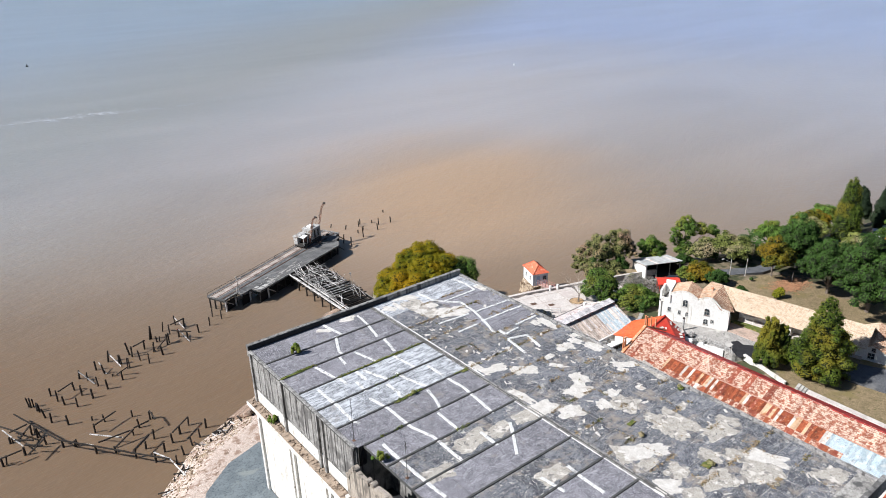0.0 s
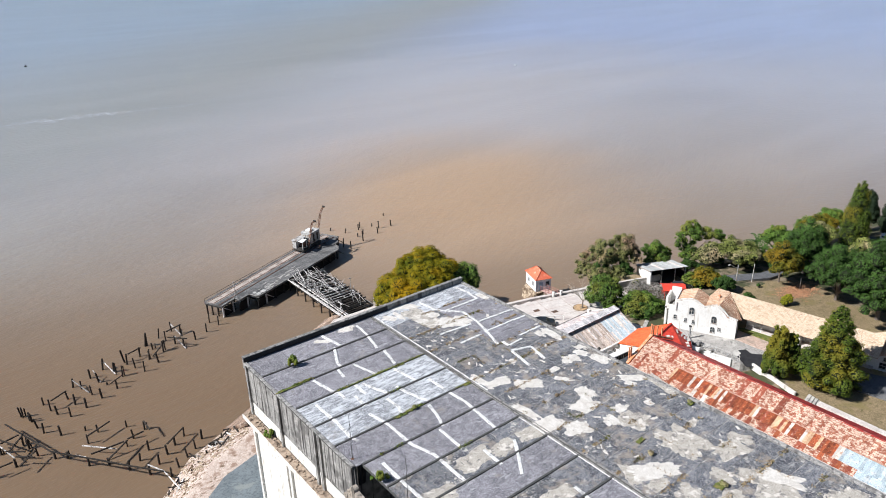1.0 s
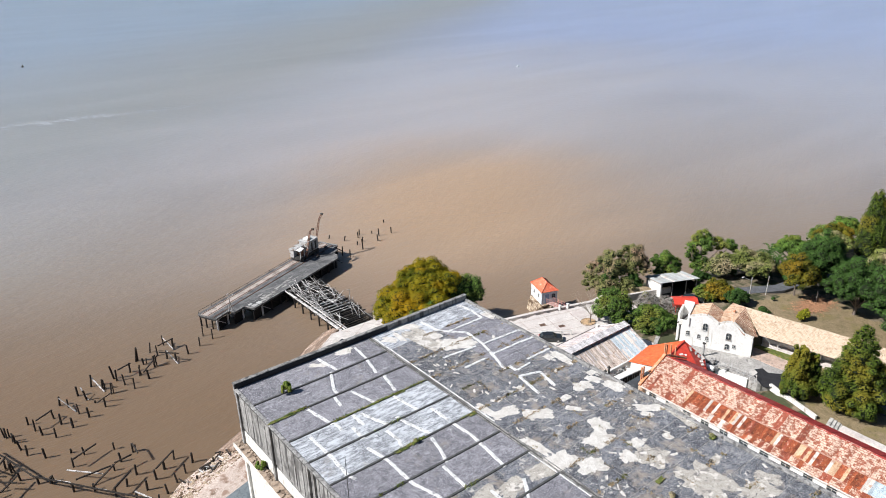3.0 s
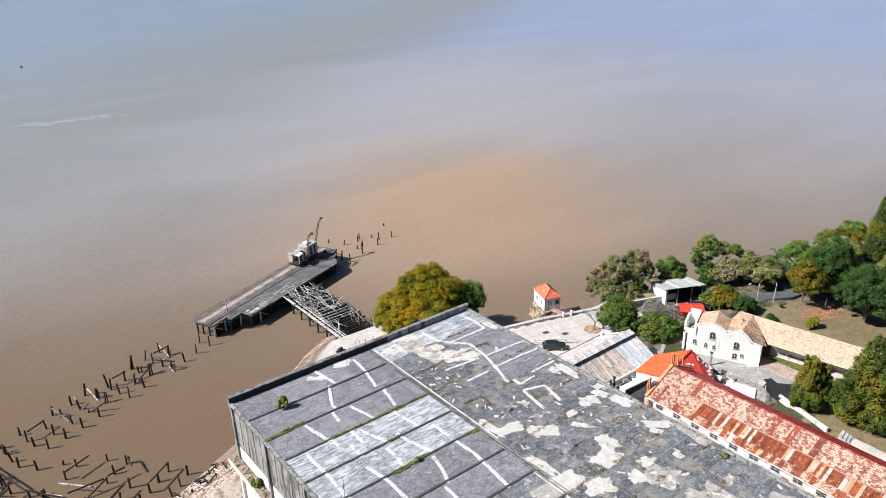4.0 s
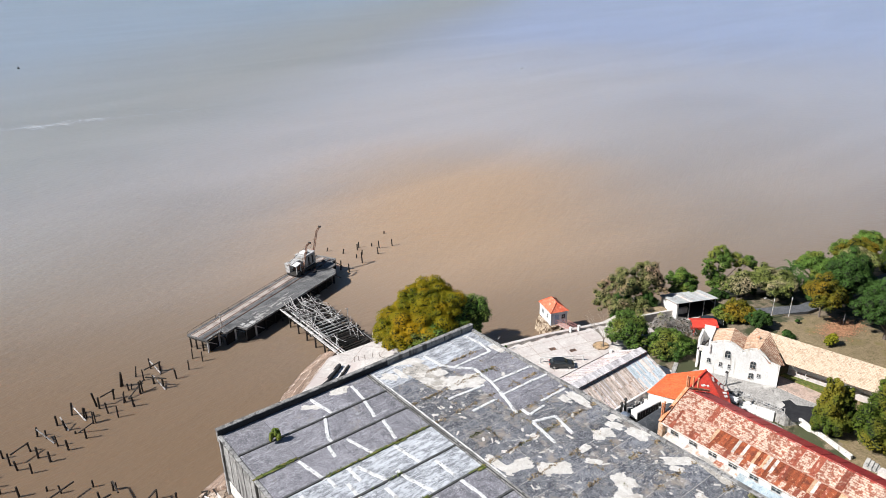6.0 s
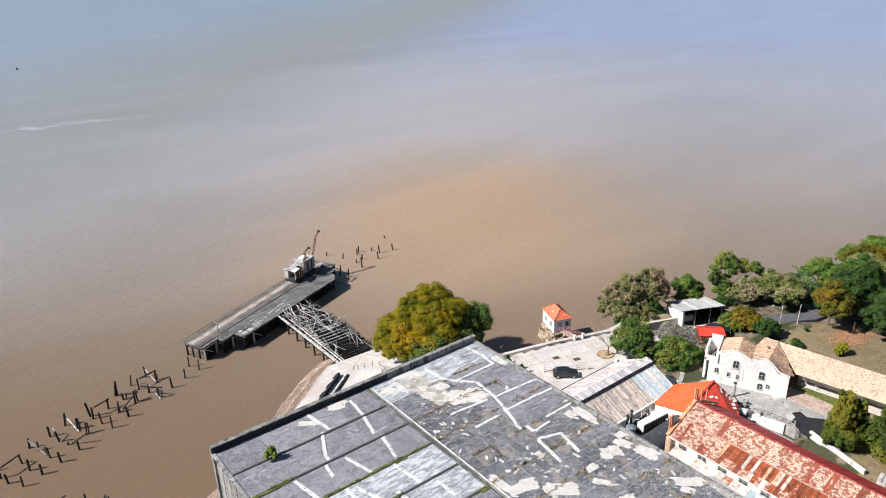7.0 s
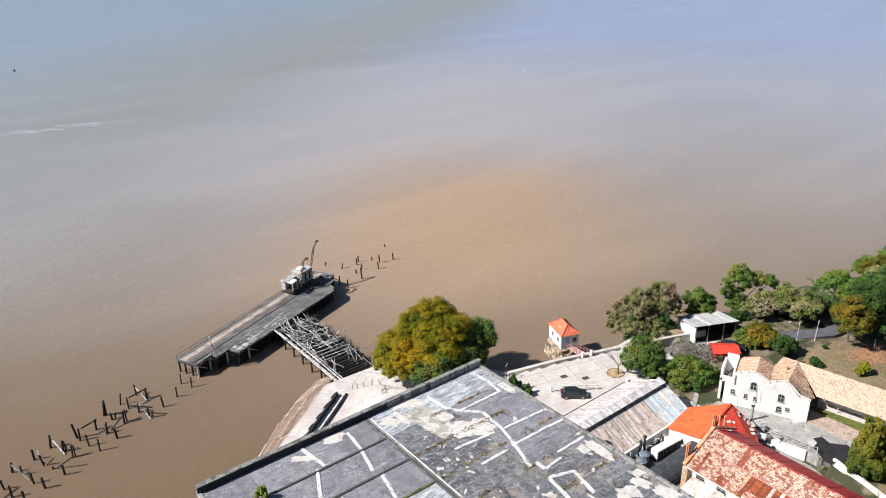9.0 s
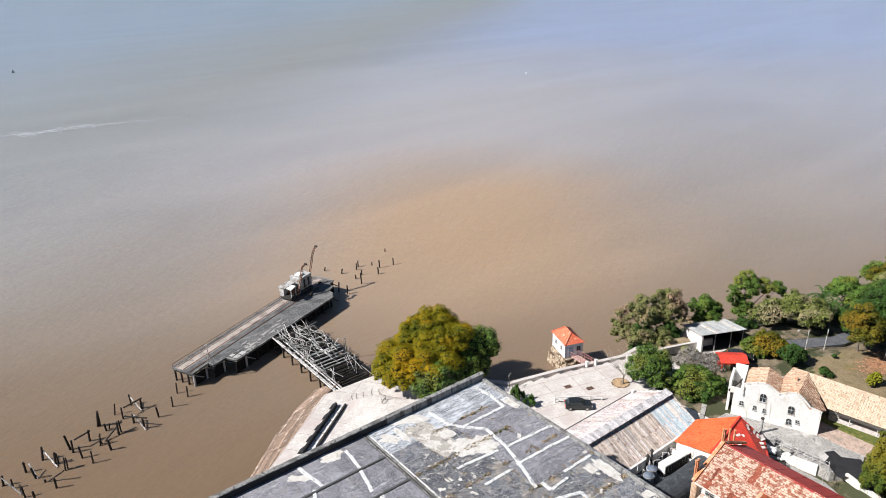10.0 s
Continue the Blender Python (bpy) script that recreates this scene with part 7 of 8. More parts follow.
TYRE = mat("tyre_rubber", (0.015, 0.015, 0.015), (0.03, 0.03, 0.03), 0.3, 0.9)


def car(x, y, z, turn, paint, label):
    t = thing("parked_car", x, y, z, turn, label, "car", "parked cars")
    prof = [(-2.08, 0.32), (-2.12, 0.75), (-1.98, 1.0), (-1.75, 1.05), (-1.45, 1.42), (-0.6, 1.52), (0.35, 1.48), (1.05, 1.02), (1.75, 0.92), (2.08, 0.75), (2.12, 0.35)]
    bm = B()
    rows = []
    for yy, k in ((-0.86, 0.0), (-0.8, 1.0), (0.8, 1.0), (0.86, 0.0)):
        rows.append([bm.verts.new((px, yy * (0.84 if (pz > 1.1 and k) else 1.0), pz if k else min(pz, 0.95))) for px, pz in prof])
    for a, b in zip(rows, rows[1:]):
        for i in range(len(prof) - 1):
            bm.faces.new((a[i], a[i + 1], b[i + 1], b[i]))
        bm.faces.new((a[-1], a[0], b[0], b[-1]))
    bm.faces.new(rows[0][::-1])
    bm.faces.new(rows[-1])
    bmesh.ops.recalc_face_normals(bm, faces=bm.faces[:])
    part("body", bm, paint, t)
    for sy in (-1, 1):
        for nm, pts in (("side_window", [(-1.4, 1.06), (-1.2, 1.4), (-0.45, 1.43), (-0.45, 1.06)]), ("side_window", [(-0.37, 1.06), (-0.37, 1.43), (0.3, 1.40), (0.85, 1.06)])):
            part(nm, slab(B(), [Vector((px, sy * (0.83 - (pz - 1.0) * 0.3) * 1.0, pz)) + Vector((0, sy * 0.02, 0)) for px, pz in pts], 0.03), GLASS, t)
        for wx in (-1.3, 1.3):
            w = part("wheel", beam(B(), (wx, sy * 0.70, 0.32), (wx, sy * 0.90, 0.32), 0.64, sides=18), TYRE, t)
            part("rim", beam(B(), (wx, sy * 0.902, 0.32), (wx, sy * 0.915, 0.32), 0.4, sides=12), STEEL, w)
        part("headlight", box(B(), 1.98, 2.13, sy * 0.62 - 0.16, sy * 0.62 + 0.16, 0.62, 0.76, 0.02), WHITEWASH, t)
        part("tail_light", box(B(), -2.14, -2.03, sy * 0.66 - 0.12, sy * 0.66 + 0.12, 0.72, 0.95, 0.02), RED_PAINT, t)
    part("windscreen", slab(B(), [(0.42, -0.62, 1.475), (0.42, 0.62, 1.475), (1.02, 0.72, 1.07), (1.02, -0.72, 1.07)], 0.02), GLASS, t)
    part("rear_window", slab(B(), [(-1.49, -0.6, 1.42), (-1.49, 0.6, 1.42), (-1.76, 0.66, 1.09), (-1.76, -0.66, 1.09)], 0.02), GLASS, t)


car(61.7, 8.0, 4.86, -40, PAINT_BLACK, "black hatchback car parked on the quay")
car(149.6, -16.6, 5.9, 20, PAINT_WHITE, "white car parked in the shade of trees")
car(149.0, -19.4, 5.9, 20, PAINT_RED, "red car parked beside a white one")
car(153.6, -17.0, 5.9, 20, PAINT_WHITE, "white car parked in the shade of trees")
car(92.6, -0.9, 5.7, -60, PAINT_BLACK, "dark car parked beside the red kiosk")


# ---- open shed, kiosk, poles ----
def mound(x, y, z, a, b, h, turn):
    bm = B()
    rows = []
    for i in range(9):
        f = i / 8
        rows.append([bm.verts.new((a * (1 - f ** 1.7) * math.cos(q) * (1 + 0.1 * math.sin(3 * q)), b * (1 - f ** 1.7) * math.sin(q) * (1 + 0.12 * math.cos(2 * q)), h * (1 - (1 - f) ** 1.8))) for q in (2 * math.pi * k / 28 for k in range(28))] if i < 8 else None)
    top = bm.verts.new((0, 0, h))
    for p, q in zip(rows[:-1], rows[1:-1]):
        for k in range(28):
            bm.faces.new((p[k], p[(k + 1) % 28], q[(k + 1) % 28], q[k]))
    for k in range(28):
        bm.faces.new((rows[-2][k], rows[-2][(k + 1) % 28], top))
    o = part("earth_mound", bm, mat("dry_tan_grass", (0.30, 0.225, 0.13), (0.42, 0.32, 0.20), 0.6, 0.95, stain=(0.22, 0.18, 0.085), stain_size=1.4, stain_at=0.57, bump=0.7, grime=0.5), smooth=True)
    o.matrix_basis = pose(x, y, z, 0, 0, turn)
    tagged(o, "low mound of dry tan grass beside the shed", "mound", kind="structure")


mound(89.4, 10.4, 4.0, 4.2, 2.2, 1.9, -24)


def open_shed():
    t = thing("open_shed", 96.4, 6.8, 4.3, -25.5, "open-fronted white shed with a grey sheet roof", "shed")
    L, D = 4.1, 3.0
    bm = B()
    vs = [[bm.verts.new((x, y, z)) for y, z in ((-D, -0.6), (D, -0.6), (D, 2.2), (-D, 3.35))] for x in (-L, -L + 0.3)]
    bm.faces.new(vs[0])
    bm.faces.new(vs[1][::-1])
    for i in range(4):
        j = (i + 1) % 4
        bm.faces.new((vs[0][i], vs[1][i], vs[1][j], vs[0][j]))
    bmesh.ops.recalc_face_normals(bm, faces=bm.faces[:])
    part("wall", bm, WHITEWASH, t)
    # back and end walls, and the floor, blackened to paint the shade inside
    part("wall", box(B(), -L + 0.304, L, D - 0.25, D, -0.6, 2.2), VOID, t)
    part("wall", box(B(), L - 0.2, L, -D + 0.4, D - 0.254, -0.6, 2.2), VOID, t)
    part("apron", box(B(), -L + 0.304, L + 0.5, -D - 2.4, -D - 0.2, -0.6, 0.14), PALE_CONCRETE, t)
    part("floor", box(B(), -L + 0.304, L - 0.204, -D - 0.196, D - 0.254, -0.6, 0.13), DARK, t)
    for x in (-1.5, 1.6, L - 0.15):
        part("post", beam(B(), (x, -D, 0.14), (x, -D, 3.4), 0.14), OLD_WOOD, t)
    rf = part("roof", slab(B(), [(-L - 0.3, -D - 0.1, 3.6), (L + 0.4, -D - 0.1, 3.6), (L + 0.4, D + 0.2, 2.35), (-L - 0.3, D + 0.2, 2.35)], 0.1), GRAY_SHEET, t)
    M4 = t.matrix_basis
    ZINC = mat("dull_zinc_sheet", (0.30, 0.31, 0.31), (0.42, 0.43, 0.42), 0.8, 0.7, stain=(0.34, 0.30, 0.27), stain_size=1.2, stain_at=0.6, vary=0.15)
    sheet_slope(t, rf, M4 @ Vector((-L - 0.3, -D - 0.1, 3.6)), M4 @ Vector((L + 0.4, -D - 0.1, 3.6)), M4 @ Vector((-L - 0.3, D + 0.2, 2.35)), 16, 1, lambda i, j, r: PALE_SHEET if r.random() < 0.12 else ZINC, 4)


open_shed()


def kiosk():
    t = thing("red_kiosk", 89.2, -1.3, 5.3, -42, "small open kiosk with a bright red canopy", "kiosk")
    for x in (-1.9, 1.9):
        for y in (-1.3, 1.3):
            part("post", beam(B(), (x, y, -0.5), (x, y, 2.2), 0.12), RED_PAINT, t)
    part("canopy", slab(B(), [(-2.3, 0, 2.75), (2.3, 0, 2.75), (2.3, -1.8, 2.15), (-2.3, -1.8, 2.15)], 0.08), RED_PAINT, t)
    part("canopy", slab(B(), [(-2.3, 0, 2.75), (2.3, 0, 2.75), (2.3, 1.8, 2.15), (-2.3, 1.8, 2.15)], 0.08), RED_PAINT, t)
    part("counter", box(B(), -1.8, 1.8, 0.9, 1.25, -0.5, 1.0, 0.03), RED_PAINT, t)


kiosk()


def pole(x, y, z, h, label, lean=(0, 0), lamp=False, m=None, d=0.2):
    t = thing("utility_pole", x, y, z, label=label, category="pole", group="utility poles")
    top = Vector((lean[0] * h, lean[1] * h, h))
    part("shaft", beam(B(), (0, 0, -0.5), top, d, sides=8, taper=0.7), m or STEEL, t)
    part("cross_arm", beam(B(), top - Vector((0.5, 0.25, 0.3)), top + Vector((0.5, 0.25, -0.3)), 0.07), OLD_WOOD, t)
    if lamp:
        part("lamp_arm", beam(B(), top - Vector((0, 0, 0.8)), top + Vector((-1.7, 0.9, 0.2)), 0.09, sides=6), STEEL, t)
        part("lamp_head", box(B(), top.x - 2.1, top.x - 1.5, top.y + 0.75, top.y + 1.05, top.z + 0.1, top.z + 0.3, 0.04), STEEL, t)


pole(102.8, -7.0, 6.0, 4.2, "pale concrete pole with a street lamp", (0.02, 0.0), True)
pole(106.0, -8.7, 6.0, 4.0, "pale slightly leaning concrete pole", (0.03, -0.02))
pole(108.9, -17.3, 6.6, 2.3, "short weathered pole at the lawn's edge", (0, 0), False, STEEL)
pole(86.2, 12.2, 4.6, 4.2, "slim quay lamp post with one head", (0, 0), False, DARK, 0.11)
pole(57.0, 18.9, 4.8, 3.0, "slim dark lamp post on the quay", (0, 0), False, DARK, 0.1)
fr = thing("goal_frame", 39.6, 30.2, 3.42, 30, "thin dark metal frame on the slipway", "frame")
for x in (-0.6, 0.6):
    part("upright", beam(B(), (x, 0, 0), (x, 0, 1.6), 0.08), DARK, fr)
part("crossbar", beam(B(), (-0.6, 0, 1.0), (0.6, 0, 1.0), 0.08), DARK, fr)

# ---- small things on the far water ----
bt = thing("small_boat", 300, 266, 0, 35, "tiny white motor boat on the river", "boat")
part("hull", prism(B(), [(-1.7, -0.5), (1.1, -0.5), (2.0, 0), (1.1, 0.5), (-1.7, 0.5)], -0.2, 0.4), PAINT_WHITE, bt)
part("cabin", box(B(), -0.9, 0.3, -0.35, 0.35, 0.404, 0.8, 0.05), PAINT_WHITE, bt)
by = thing("river_buoy", 63.5, 523, 0, 0, "dark channel buoy floating far out", "buoy")
part("float", beam(B(), (0, 0, -0.5), (0, 0, 0.5), 2.2, sides=16, taper=0.8), DARK, by)
part("cage", beam(B(), (0, 0, 0.504), (0, 0, 1.8), 0.8, sides=8, taper=0.4), DARK, by)
bm = B()
fo = random.Random(2)
for k in range(360):
    s = fo.random()
    x = 2 + 150 * s
    y = 303 + 6 * math.sin(s * 7) + fo.gauss(0, 2.6) + (5 if s < 0.2 else 0)
    w = fo.uniform(0.2, 1.7) * (1.2 - s * 0.6) * (1.4 if 0.1 < s < 0.42 else 0.9)
    bmesh.ops.create_circle(bm, cap_ends=True, segments=7, radius=1, matrix=Matrix.Translation((x, y, 0.03 + k * 0.0003)) @ pose(0, 0, 0, 0, 0, fo.uniform(-25, 25)) @ Matrix.Diagonal((w, w * 0.28, 1, 1)))
tagged(part("foam_streak", bm, FOAM), "thin broken line of white foam on the river", "foam", kind="stuff")

# ---- stones and driftwood on the beach ----
st_rnd = random.Random(55)
bm = B()
for k in range(900):
    x = st_rnd.uniform(-13, 12)
    y = shore_y(x) - st_rnd.uniform(0.2, 7.5)
    z = ground_z(x, y)
    if z < 0.1 or (x > -8 and y < 9):
        continue
    s = abs(st_rnd.gauss(0.1, 0.12)) + 0.06
    m4 = Matrix.Translation((x, y, z)) @ pose(0, 0, 0, st_rnd.uniform(-20, 20), st_rnd.uniform(-20, 20), st_rnd.uniform(0, 180)) @ Matrix.Diagonal((s, s * 0.7, s * 0.5, 1))
    bmesh.ops.create_icosphere(bm, subdivisions=1, radius=1, matrix=m4)
tagged(part("beach_stones", bm, STONE), "scattered pale stones and brick on the beach", "stones", kind="stuff")
for k in range(22):
    x = st_rnd.uniform(-11, 6)
    y = shore_y(x) - st_rnd.uniform(0.3, 4.5)
    z = ground_z(x, y)
    a, l = st_rnd.uniform(0, 3.14), st_rnd.uniform(0.8, 3.0)
    o = thing("driftwood", x, y, z + 0.05, math.degrees(a), "dark broken driftwood plank on the beach", "driftwood", "driftwood")
    part("plank", beam(B(), (-l / 2, 0, 0), (l / 2, 0, st_rnd.uniform(0, 0.3)), st_rnd.uniform(0.14, 0.3), 0.12), DARK_WOOD if st_rnd.random() < 0.7 else OLD_WOOD, o)


# ---- trees ----
def leaf_mat(name, dark, light, odd=None):
    m = bpy.data.materials.new(name)
    m.use_nodes = True
    n, l = m.node_tree.nodes, m.node_tree.links
    b = n["Principled BSDF"]
    geo = n.new("ShaderNodeNewGeometry")
    r = n.new("ShaderNodeValToRGB")
    r.color_ramp.elements[0].color, r.color_ramp.elements[1].color = (*dark, 1), (*light, 1)
    tx = n.new("ShaderNodeTexNoise")
    tx.inputs["Scale"].default_value, tx.inputs["Detail"].default_value = 0.3, 4
    l.new(geo.outputs["Position"], tx.inputs["Vector"])
    a = n.new("ShaderNodeMath")
    a.operation = "MULTIPLY_ADD"
    a.inputs[1].default_value, a.inputs[2].default_value = 0.42, 0.0
    l.new(geo.outputs["Random Per Island"], a.inputs[0])
    c = n.new("ShaderNodeMapRange")
    c.inputs["From Min"].default_value, c.inputs["From Max"].default_value, c.inputs["To Max"].default_value = 0.3, 0.7, 0.55
    l.new(tx.outputs["Fac"], c.inputs["Value"])
    s = n.new("ShaderNodeMath")
    l.new(a.outputs[0], s.inputs[0])
    l.new(c.outputs[0], s.inputs[1])
    l.new(s.outputs[0], r.inputs[0])
    col = r.outputs[0]
    if odd:
        t2 = n.new("ShaderNodeTexNoise")
        t2.inputs["Scale"].default_value, t2.inputs["Detail"].default_value = 0.22, 2
        l.new(geo.outputs["Position"], t2.inputs["Vector"])
        k = n.new("ShaderNodeMapRange")
        k.inputs["From Min"].default_value, k.inputs["From Max"].default_value = 0.48, 0.66
        l.new(t2.outputs["Fac"], k.inputs["Value"])
        x = n.new("ShaderNodeMix")
        x.data_type = "RGBA"
        l.new(k.outputs[0], x.inputs["Factor"])
        l.new(col, x.inputs["A"])
        x.inputs["B"].default_value = (*odd, 1)
        col = x.outputs["Result"]
    l.new(col, b.inputs["Base Color"])
    b.inputs["Roughness"].default_value = 0.75
    b.inputs["Specular IOR Level"].default_value = 0.2
    tr = n.new("ShaderNodeBsdfTranslucent")
    l.new(col, tr.inputs["Color"])
    ms = n.new("ShaderNodeMixShader")
    ms.inputs[0].default_value = 0.1
    l.new(b.outputs[0], ms.inputs[1])
    l.new(tr.outputs[0], ms.inputs[2])
    l.new(ms.outputs[0], n["Material Output"].inputs["Surface"])
    return m


L_GOLD = leaf_mat("golden_olive_leaves", (0.045, 0.085, 0.003), (0.33, 0.24, 0.002), (0.36, 0.225, 0.002))
L_DEEP = leaf_mat("deep_green_leaves", (0.007, 0.022, 0.004), (0.085, 0.168, 0.030))
L_MID = leaf_mat("mid_green_leaves", (0.010, 0.030, 0.004), (0.185, 0.31, 0.050), (0.20, 0.215, 0.035))
L_OLIVE = leaf_mat("olive_leaves", (0.026, 0.042, 0.010), (0.32, 0.355, 0.085), (0.40, 0.325, 0.19))
L_BROWN = leaf_mat("brownish_leaves", (0.018, 0.032, 0.010), (0.32, 0.325, 0.105), (0.38, 0.255, 0.165))
L_ORANGE = leaf_mat("rusty_gold_leaves", (0.028, 0.042, 0.005), (0.205, 0.18, 0.012), (0.235, 0.155, 0.012))
L_DARK = leaf_mat("dark_conifer_needles", (0.008, 0.018, 0.009), (0.032, 0.052, 0.022))
L_CYP = leaf_mat("cypress_needles", (0.008, 0.026, 0.004), (0.131, 0.181, 0.018), (0.19, 0.165, 0.016))
L_GREY = leaf_mat("grey_dry_leaves", (0.17, 0.155, 0.14), (0.42, 0.385, 0.35))
L_YEL = leaf_mat("yellow_green_leaves", (0.1, 0.12, 0.01), (0.42, 0.38, 0.02))
# near-black fill inside the crowns: shade between tufts put into the colour
CORE = mat("crown_shade_core", (0.010, 0.016, 0.006), (0.022, 0.032, 0.012), 0.8, 1.0)
BARK = mat("tree_bark", (0.10, 0.08, 0.065), (0.20, 0.165, 0.14), 0.4, 0.95, bump=0.5)


def foliage(lobes, leaf, count, seed, up=0.3, core=0.8):
    """Small leaf blades lying over the skin of each lobe (centre, radii), over a near-black core that paints the shade
    inside.
    """
    rg = np.random.default_rng(seed)
    area = np.array([r[0] * r[1] + r[1] * r[2] + r[0] * r[2] for c, r in lobes])
    share = np.maximum(16, (count * area / area.sum()).astype(int))
    vs, fs, mi = [], [], []
    base = 0
    C = np.array([c for c, r in lobes])
    R = np.array([r for c, r in lobes])
    for (c, r), n in zip(lobes, share):
        d = rg.normal(size=(n, 3))
        d /= np.linalg.norm(d, axis=1)[:, None]
        d[:, 2] = np.where(d[:, 2] < -0.35, -d[:, 2], d[:, 2])
        ph = rg.uniform(0, 9, 3)
        bump = 1 + 0.12 * np.sin(d[:, 0] * 6 + ph[0]) * np.sin(d[:, 1] * 6 + ph[1]) + 0.08 * np.sin(d[:, 2] * 9 + ph[2])
        rad = (1.05 - 0.26 * rg.beta(1.0, 2.2, n)) * bump
        stray = rg.random(n) < 0.05
        rad = np.where(stray, rad * rg.uniform(1.02, 1.2, n), rad)
        p = np.array(c) + d * np.array(r) * rad[:, None]
        inside = (((p[:, None, :] - C[None]) / R[None]) ** 2).sum(2) < 0.60
        keep = inside.sum(1) == 0
        p, d = p[keep], d[keep]
        n = len(p)
        nn = d + rg.normal(size=(n, 3)) * 0.24 + np.array([0, 0, up])
        nn /= np.linalg.norm(nn, axis=1)[:, None]
        t = np.cross(nn, rg.normal(size=(n, 3)))
        t /= np.linalg.norm(t, axis=1)[:, None]
        b = np.cross(nn, t)
        s = leaf * rg.uniform(0.55, 1.35, n)[:, None]
        quad = np.stack([p - t * s * 0.5, p + b * s * 0.42 + nn * s * 0.08, p + t * s * 0.5, p - b * s * 0.42 + nn * s * 0.08], 1).reshape(-1, 3)
        vs.append(quad)
        fs += [(base + 4 * i, base + 4 * i + 1, base + 4 * i + 2, base + 4 * i + 3) for i in range(n)]
        mi += [0] * n
        base += 4 * n
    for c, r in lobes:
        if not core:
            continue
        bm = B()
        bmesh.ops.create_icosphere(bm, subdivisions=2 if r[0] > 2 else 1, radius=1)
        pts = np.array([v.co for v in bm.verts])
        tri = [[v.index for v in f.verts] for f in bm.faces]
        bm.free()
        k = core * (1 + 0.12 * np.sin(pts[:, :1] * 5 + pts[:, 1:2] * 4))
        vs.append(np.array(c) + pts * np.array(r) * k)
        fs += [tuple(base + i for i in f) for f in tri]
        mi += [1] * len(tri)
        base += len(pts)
    return np.concatenate(vs), fs, mi


def clump(lobes, seed, n=20, f=0.35, inner=0.64, near=0.70, far=1.10):
    """Breaks each lobe into a dark inner mass and evenly spread outer tufts with deep gaps between them."""
    rnd = random.Random(seed * 7 + 1)
    out = []
    for c, r in lobes:
        out.append((c, tuple(q * inner for q in r)))
        turn = rnd.uniform(0, 6.28)
        for k in range(n):
            z = 1 - 1.42 * (k + rnd.uniform(0.2, 0.8)) / n
            a = turn + k * 2.39996 + rnd.uniform(-0.25, 0.25)
            w = math.sqrt(max(0, 1 - z * z))
            if rnd.random() < 0.1:
                continue
            g = f * rnd.uniform(0.5, 1.25)
            d = rnd.uniform(near, far)
            p = (c[0] + r[0] * d * w * math.cos(a), c[1] + r[1] * d * w * math.sin(a), c[2] + r[2] * d * z)
            if any(o is not c and sum(((p[i] - o[i]) / q[i]) ** 2 for i in range(3)) < 0.55 for o, q in lobes):
                continue
            m = (r[0] + r[2]) / 2 * g
            out.append((p, (r[0] * g, r[1] * g, (r[2] * g + m) / 2)))
    return out


def tree(x, y, z, lobes, leafm, label, seed, leaf=0.34, count=5200, trunk=0.35, name="tree", group="", core=0.8, limbs=True, green=(), airy=False):
    t = thing(name, x, y, z, 0, label, "tree" if name != "bush" else "bush", group)
    full = dict(n=34, f=0.27, inner=0.80, near=0.78, far=0.92) if green else dict(n=17, f=0.33, inner=0.42, near=0.66, far=1.04) if airy else {}
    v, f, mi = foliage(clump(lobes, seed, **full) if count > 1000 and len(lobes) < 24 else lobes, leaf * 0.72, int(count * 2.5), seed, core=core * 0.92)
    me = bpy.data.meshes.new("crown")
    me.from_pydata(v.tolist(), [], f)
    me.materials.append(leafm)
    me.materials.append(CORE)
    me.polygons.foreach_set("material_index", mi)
    o = new("crown", me)
    o.parent = t
    if green:
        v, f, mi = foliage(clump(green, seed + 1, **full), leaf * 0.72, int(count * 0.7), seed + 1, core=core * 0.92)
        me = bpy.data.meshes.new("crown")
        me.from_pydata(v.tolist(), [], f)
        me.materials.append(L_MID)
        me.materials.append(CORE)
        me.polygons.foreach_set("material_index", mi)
        o = new("crown", me)
        o.parent = t
        o["label"] = "green side of the crown"
    if limbs:
        rnd = random.Random(seed)
        low = min(c[2] - r[2] for c, r in lobes)
        fork = Vector((rnd.uniform(-0.2, 0.2), rnd.uniform(-0.2, 0.2), max(0.8, low + 0.6)))
        bm = beam(B(), (0, 0, -0.6), (fork.x * 0.5, fork.y * 0.5, fork.z * 0.5), trunk * 1.25, sides=9, taper=0.82)
        beam(bm, (fork.x * 0.5, fork.y * 0.5, fork.z * 0.5), fork, trunk * 1.02, sides=9, taper=0.8)
        part("trunk", bm, BARK, t)
        for c, r in lobes[:7]:
            e = Vector(c) - Vector((0, 0, r[2] * 0.2))
            mid = fork.lerp(e, 0.5) + Vector((rnd.uniform(-0.4, 0.4), rnd.uniform(-0.4, 0.4), -0.2))
            bm = beam(B(), fork - Vector((0, 0, 0.15)), mid, trunk * 0.6, sides=6, taper=0.75)
            beam(bm, mid, e, trunk * 0.45, sides=6, taper=0.5)
            part("limb", bm, BARK, t)
    return t


def round_lobes(R, H, base, n, seed, flat=0.8, spread=0.62, size=0.5):
    """Lobes of a broad crown of radius R, from base up to H."""
    rnd = random.Random(seed)
    out = [((0, 0, (H + base) / 2 + 0.1 * (H - base)), (R * 0.62, R * 0.62, (H - base) * 0.42))]
    for k in range(n):
        a = 2 * math.pi * (k + rnd.uniform(-0.3, 0.3)) / n * 2.4
        q = rnd.uniform(0.35, 1.0)
        rr = R * size * rnd.uniform(0.7, 1.1)
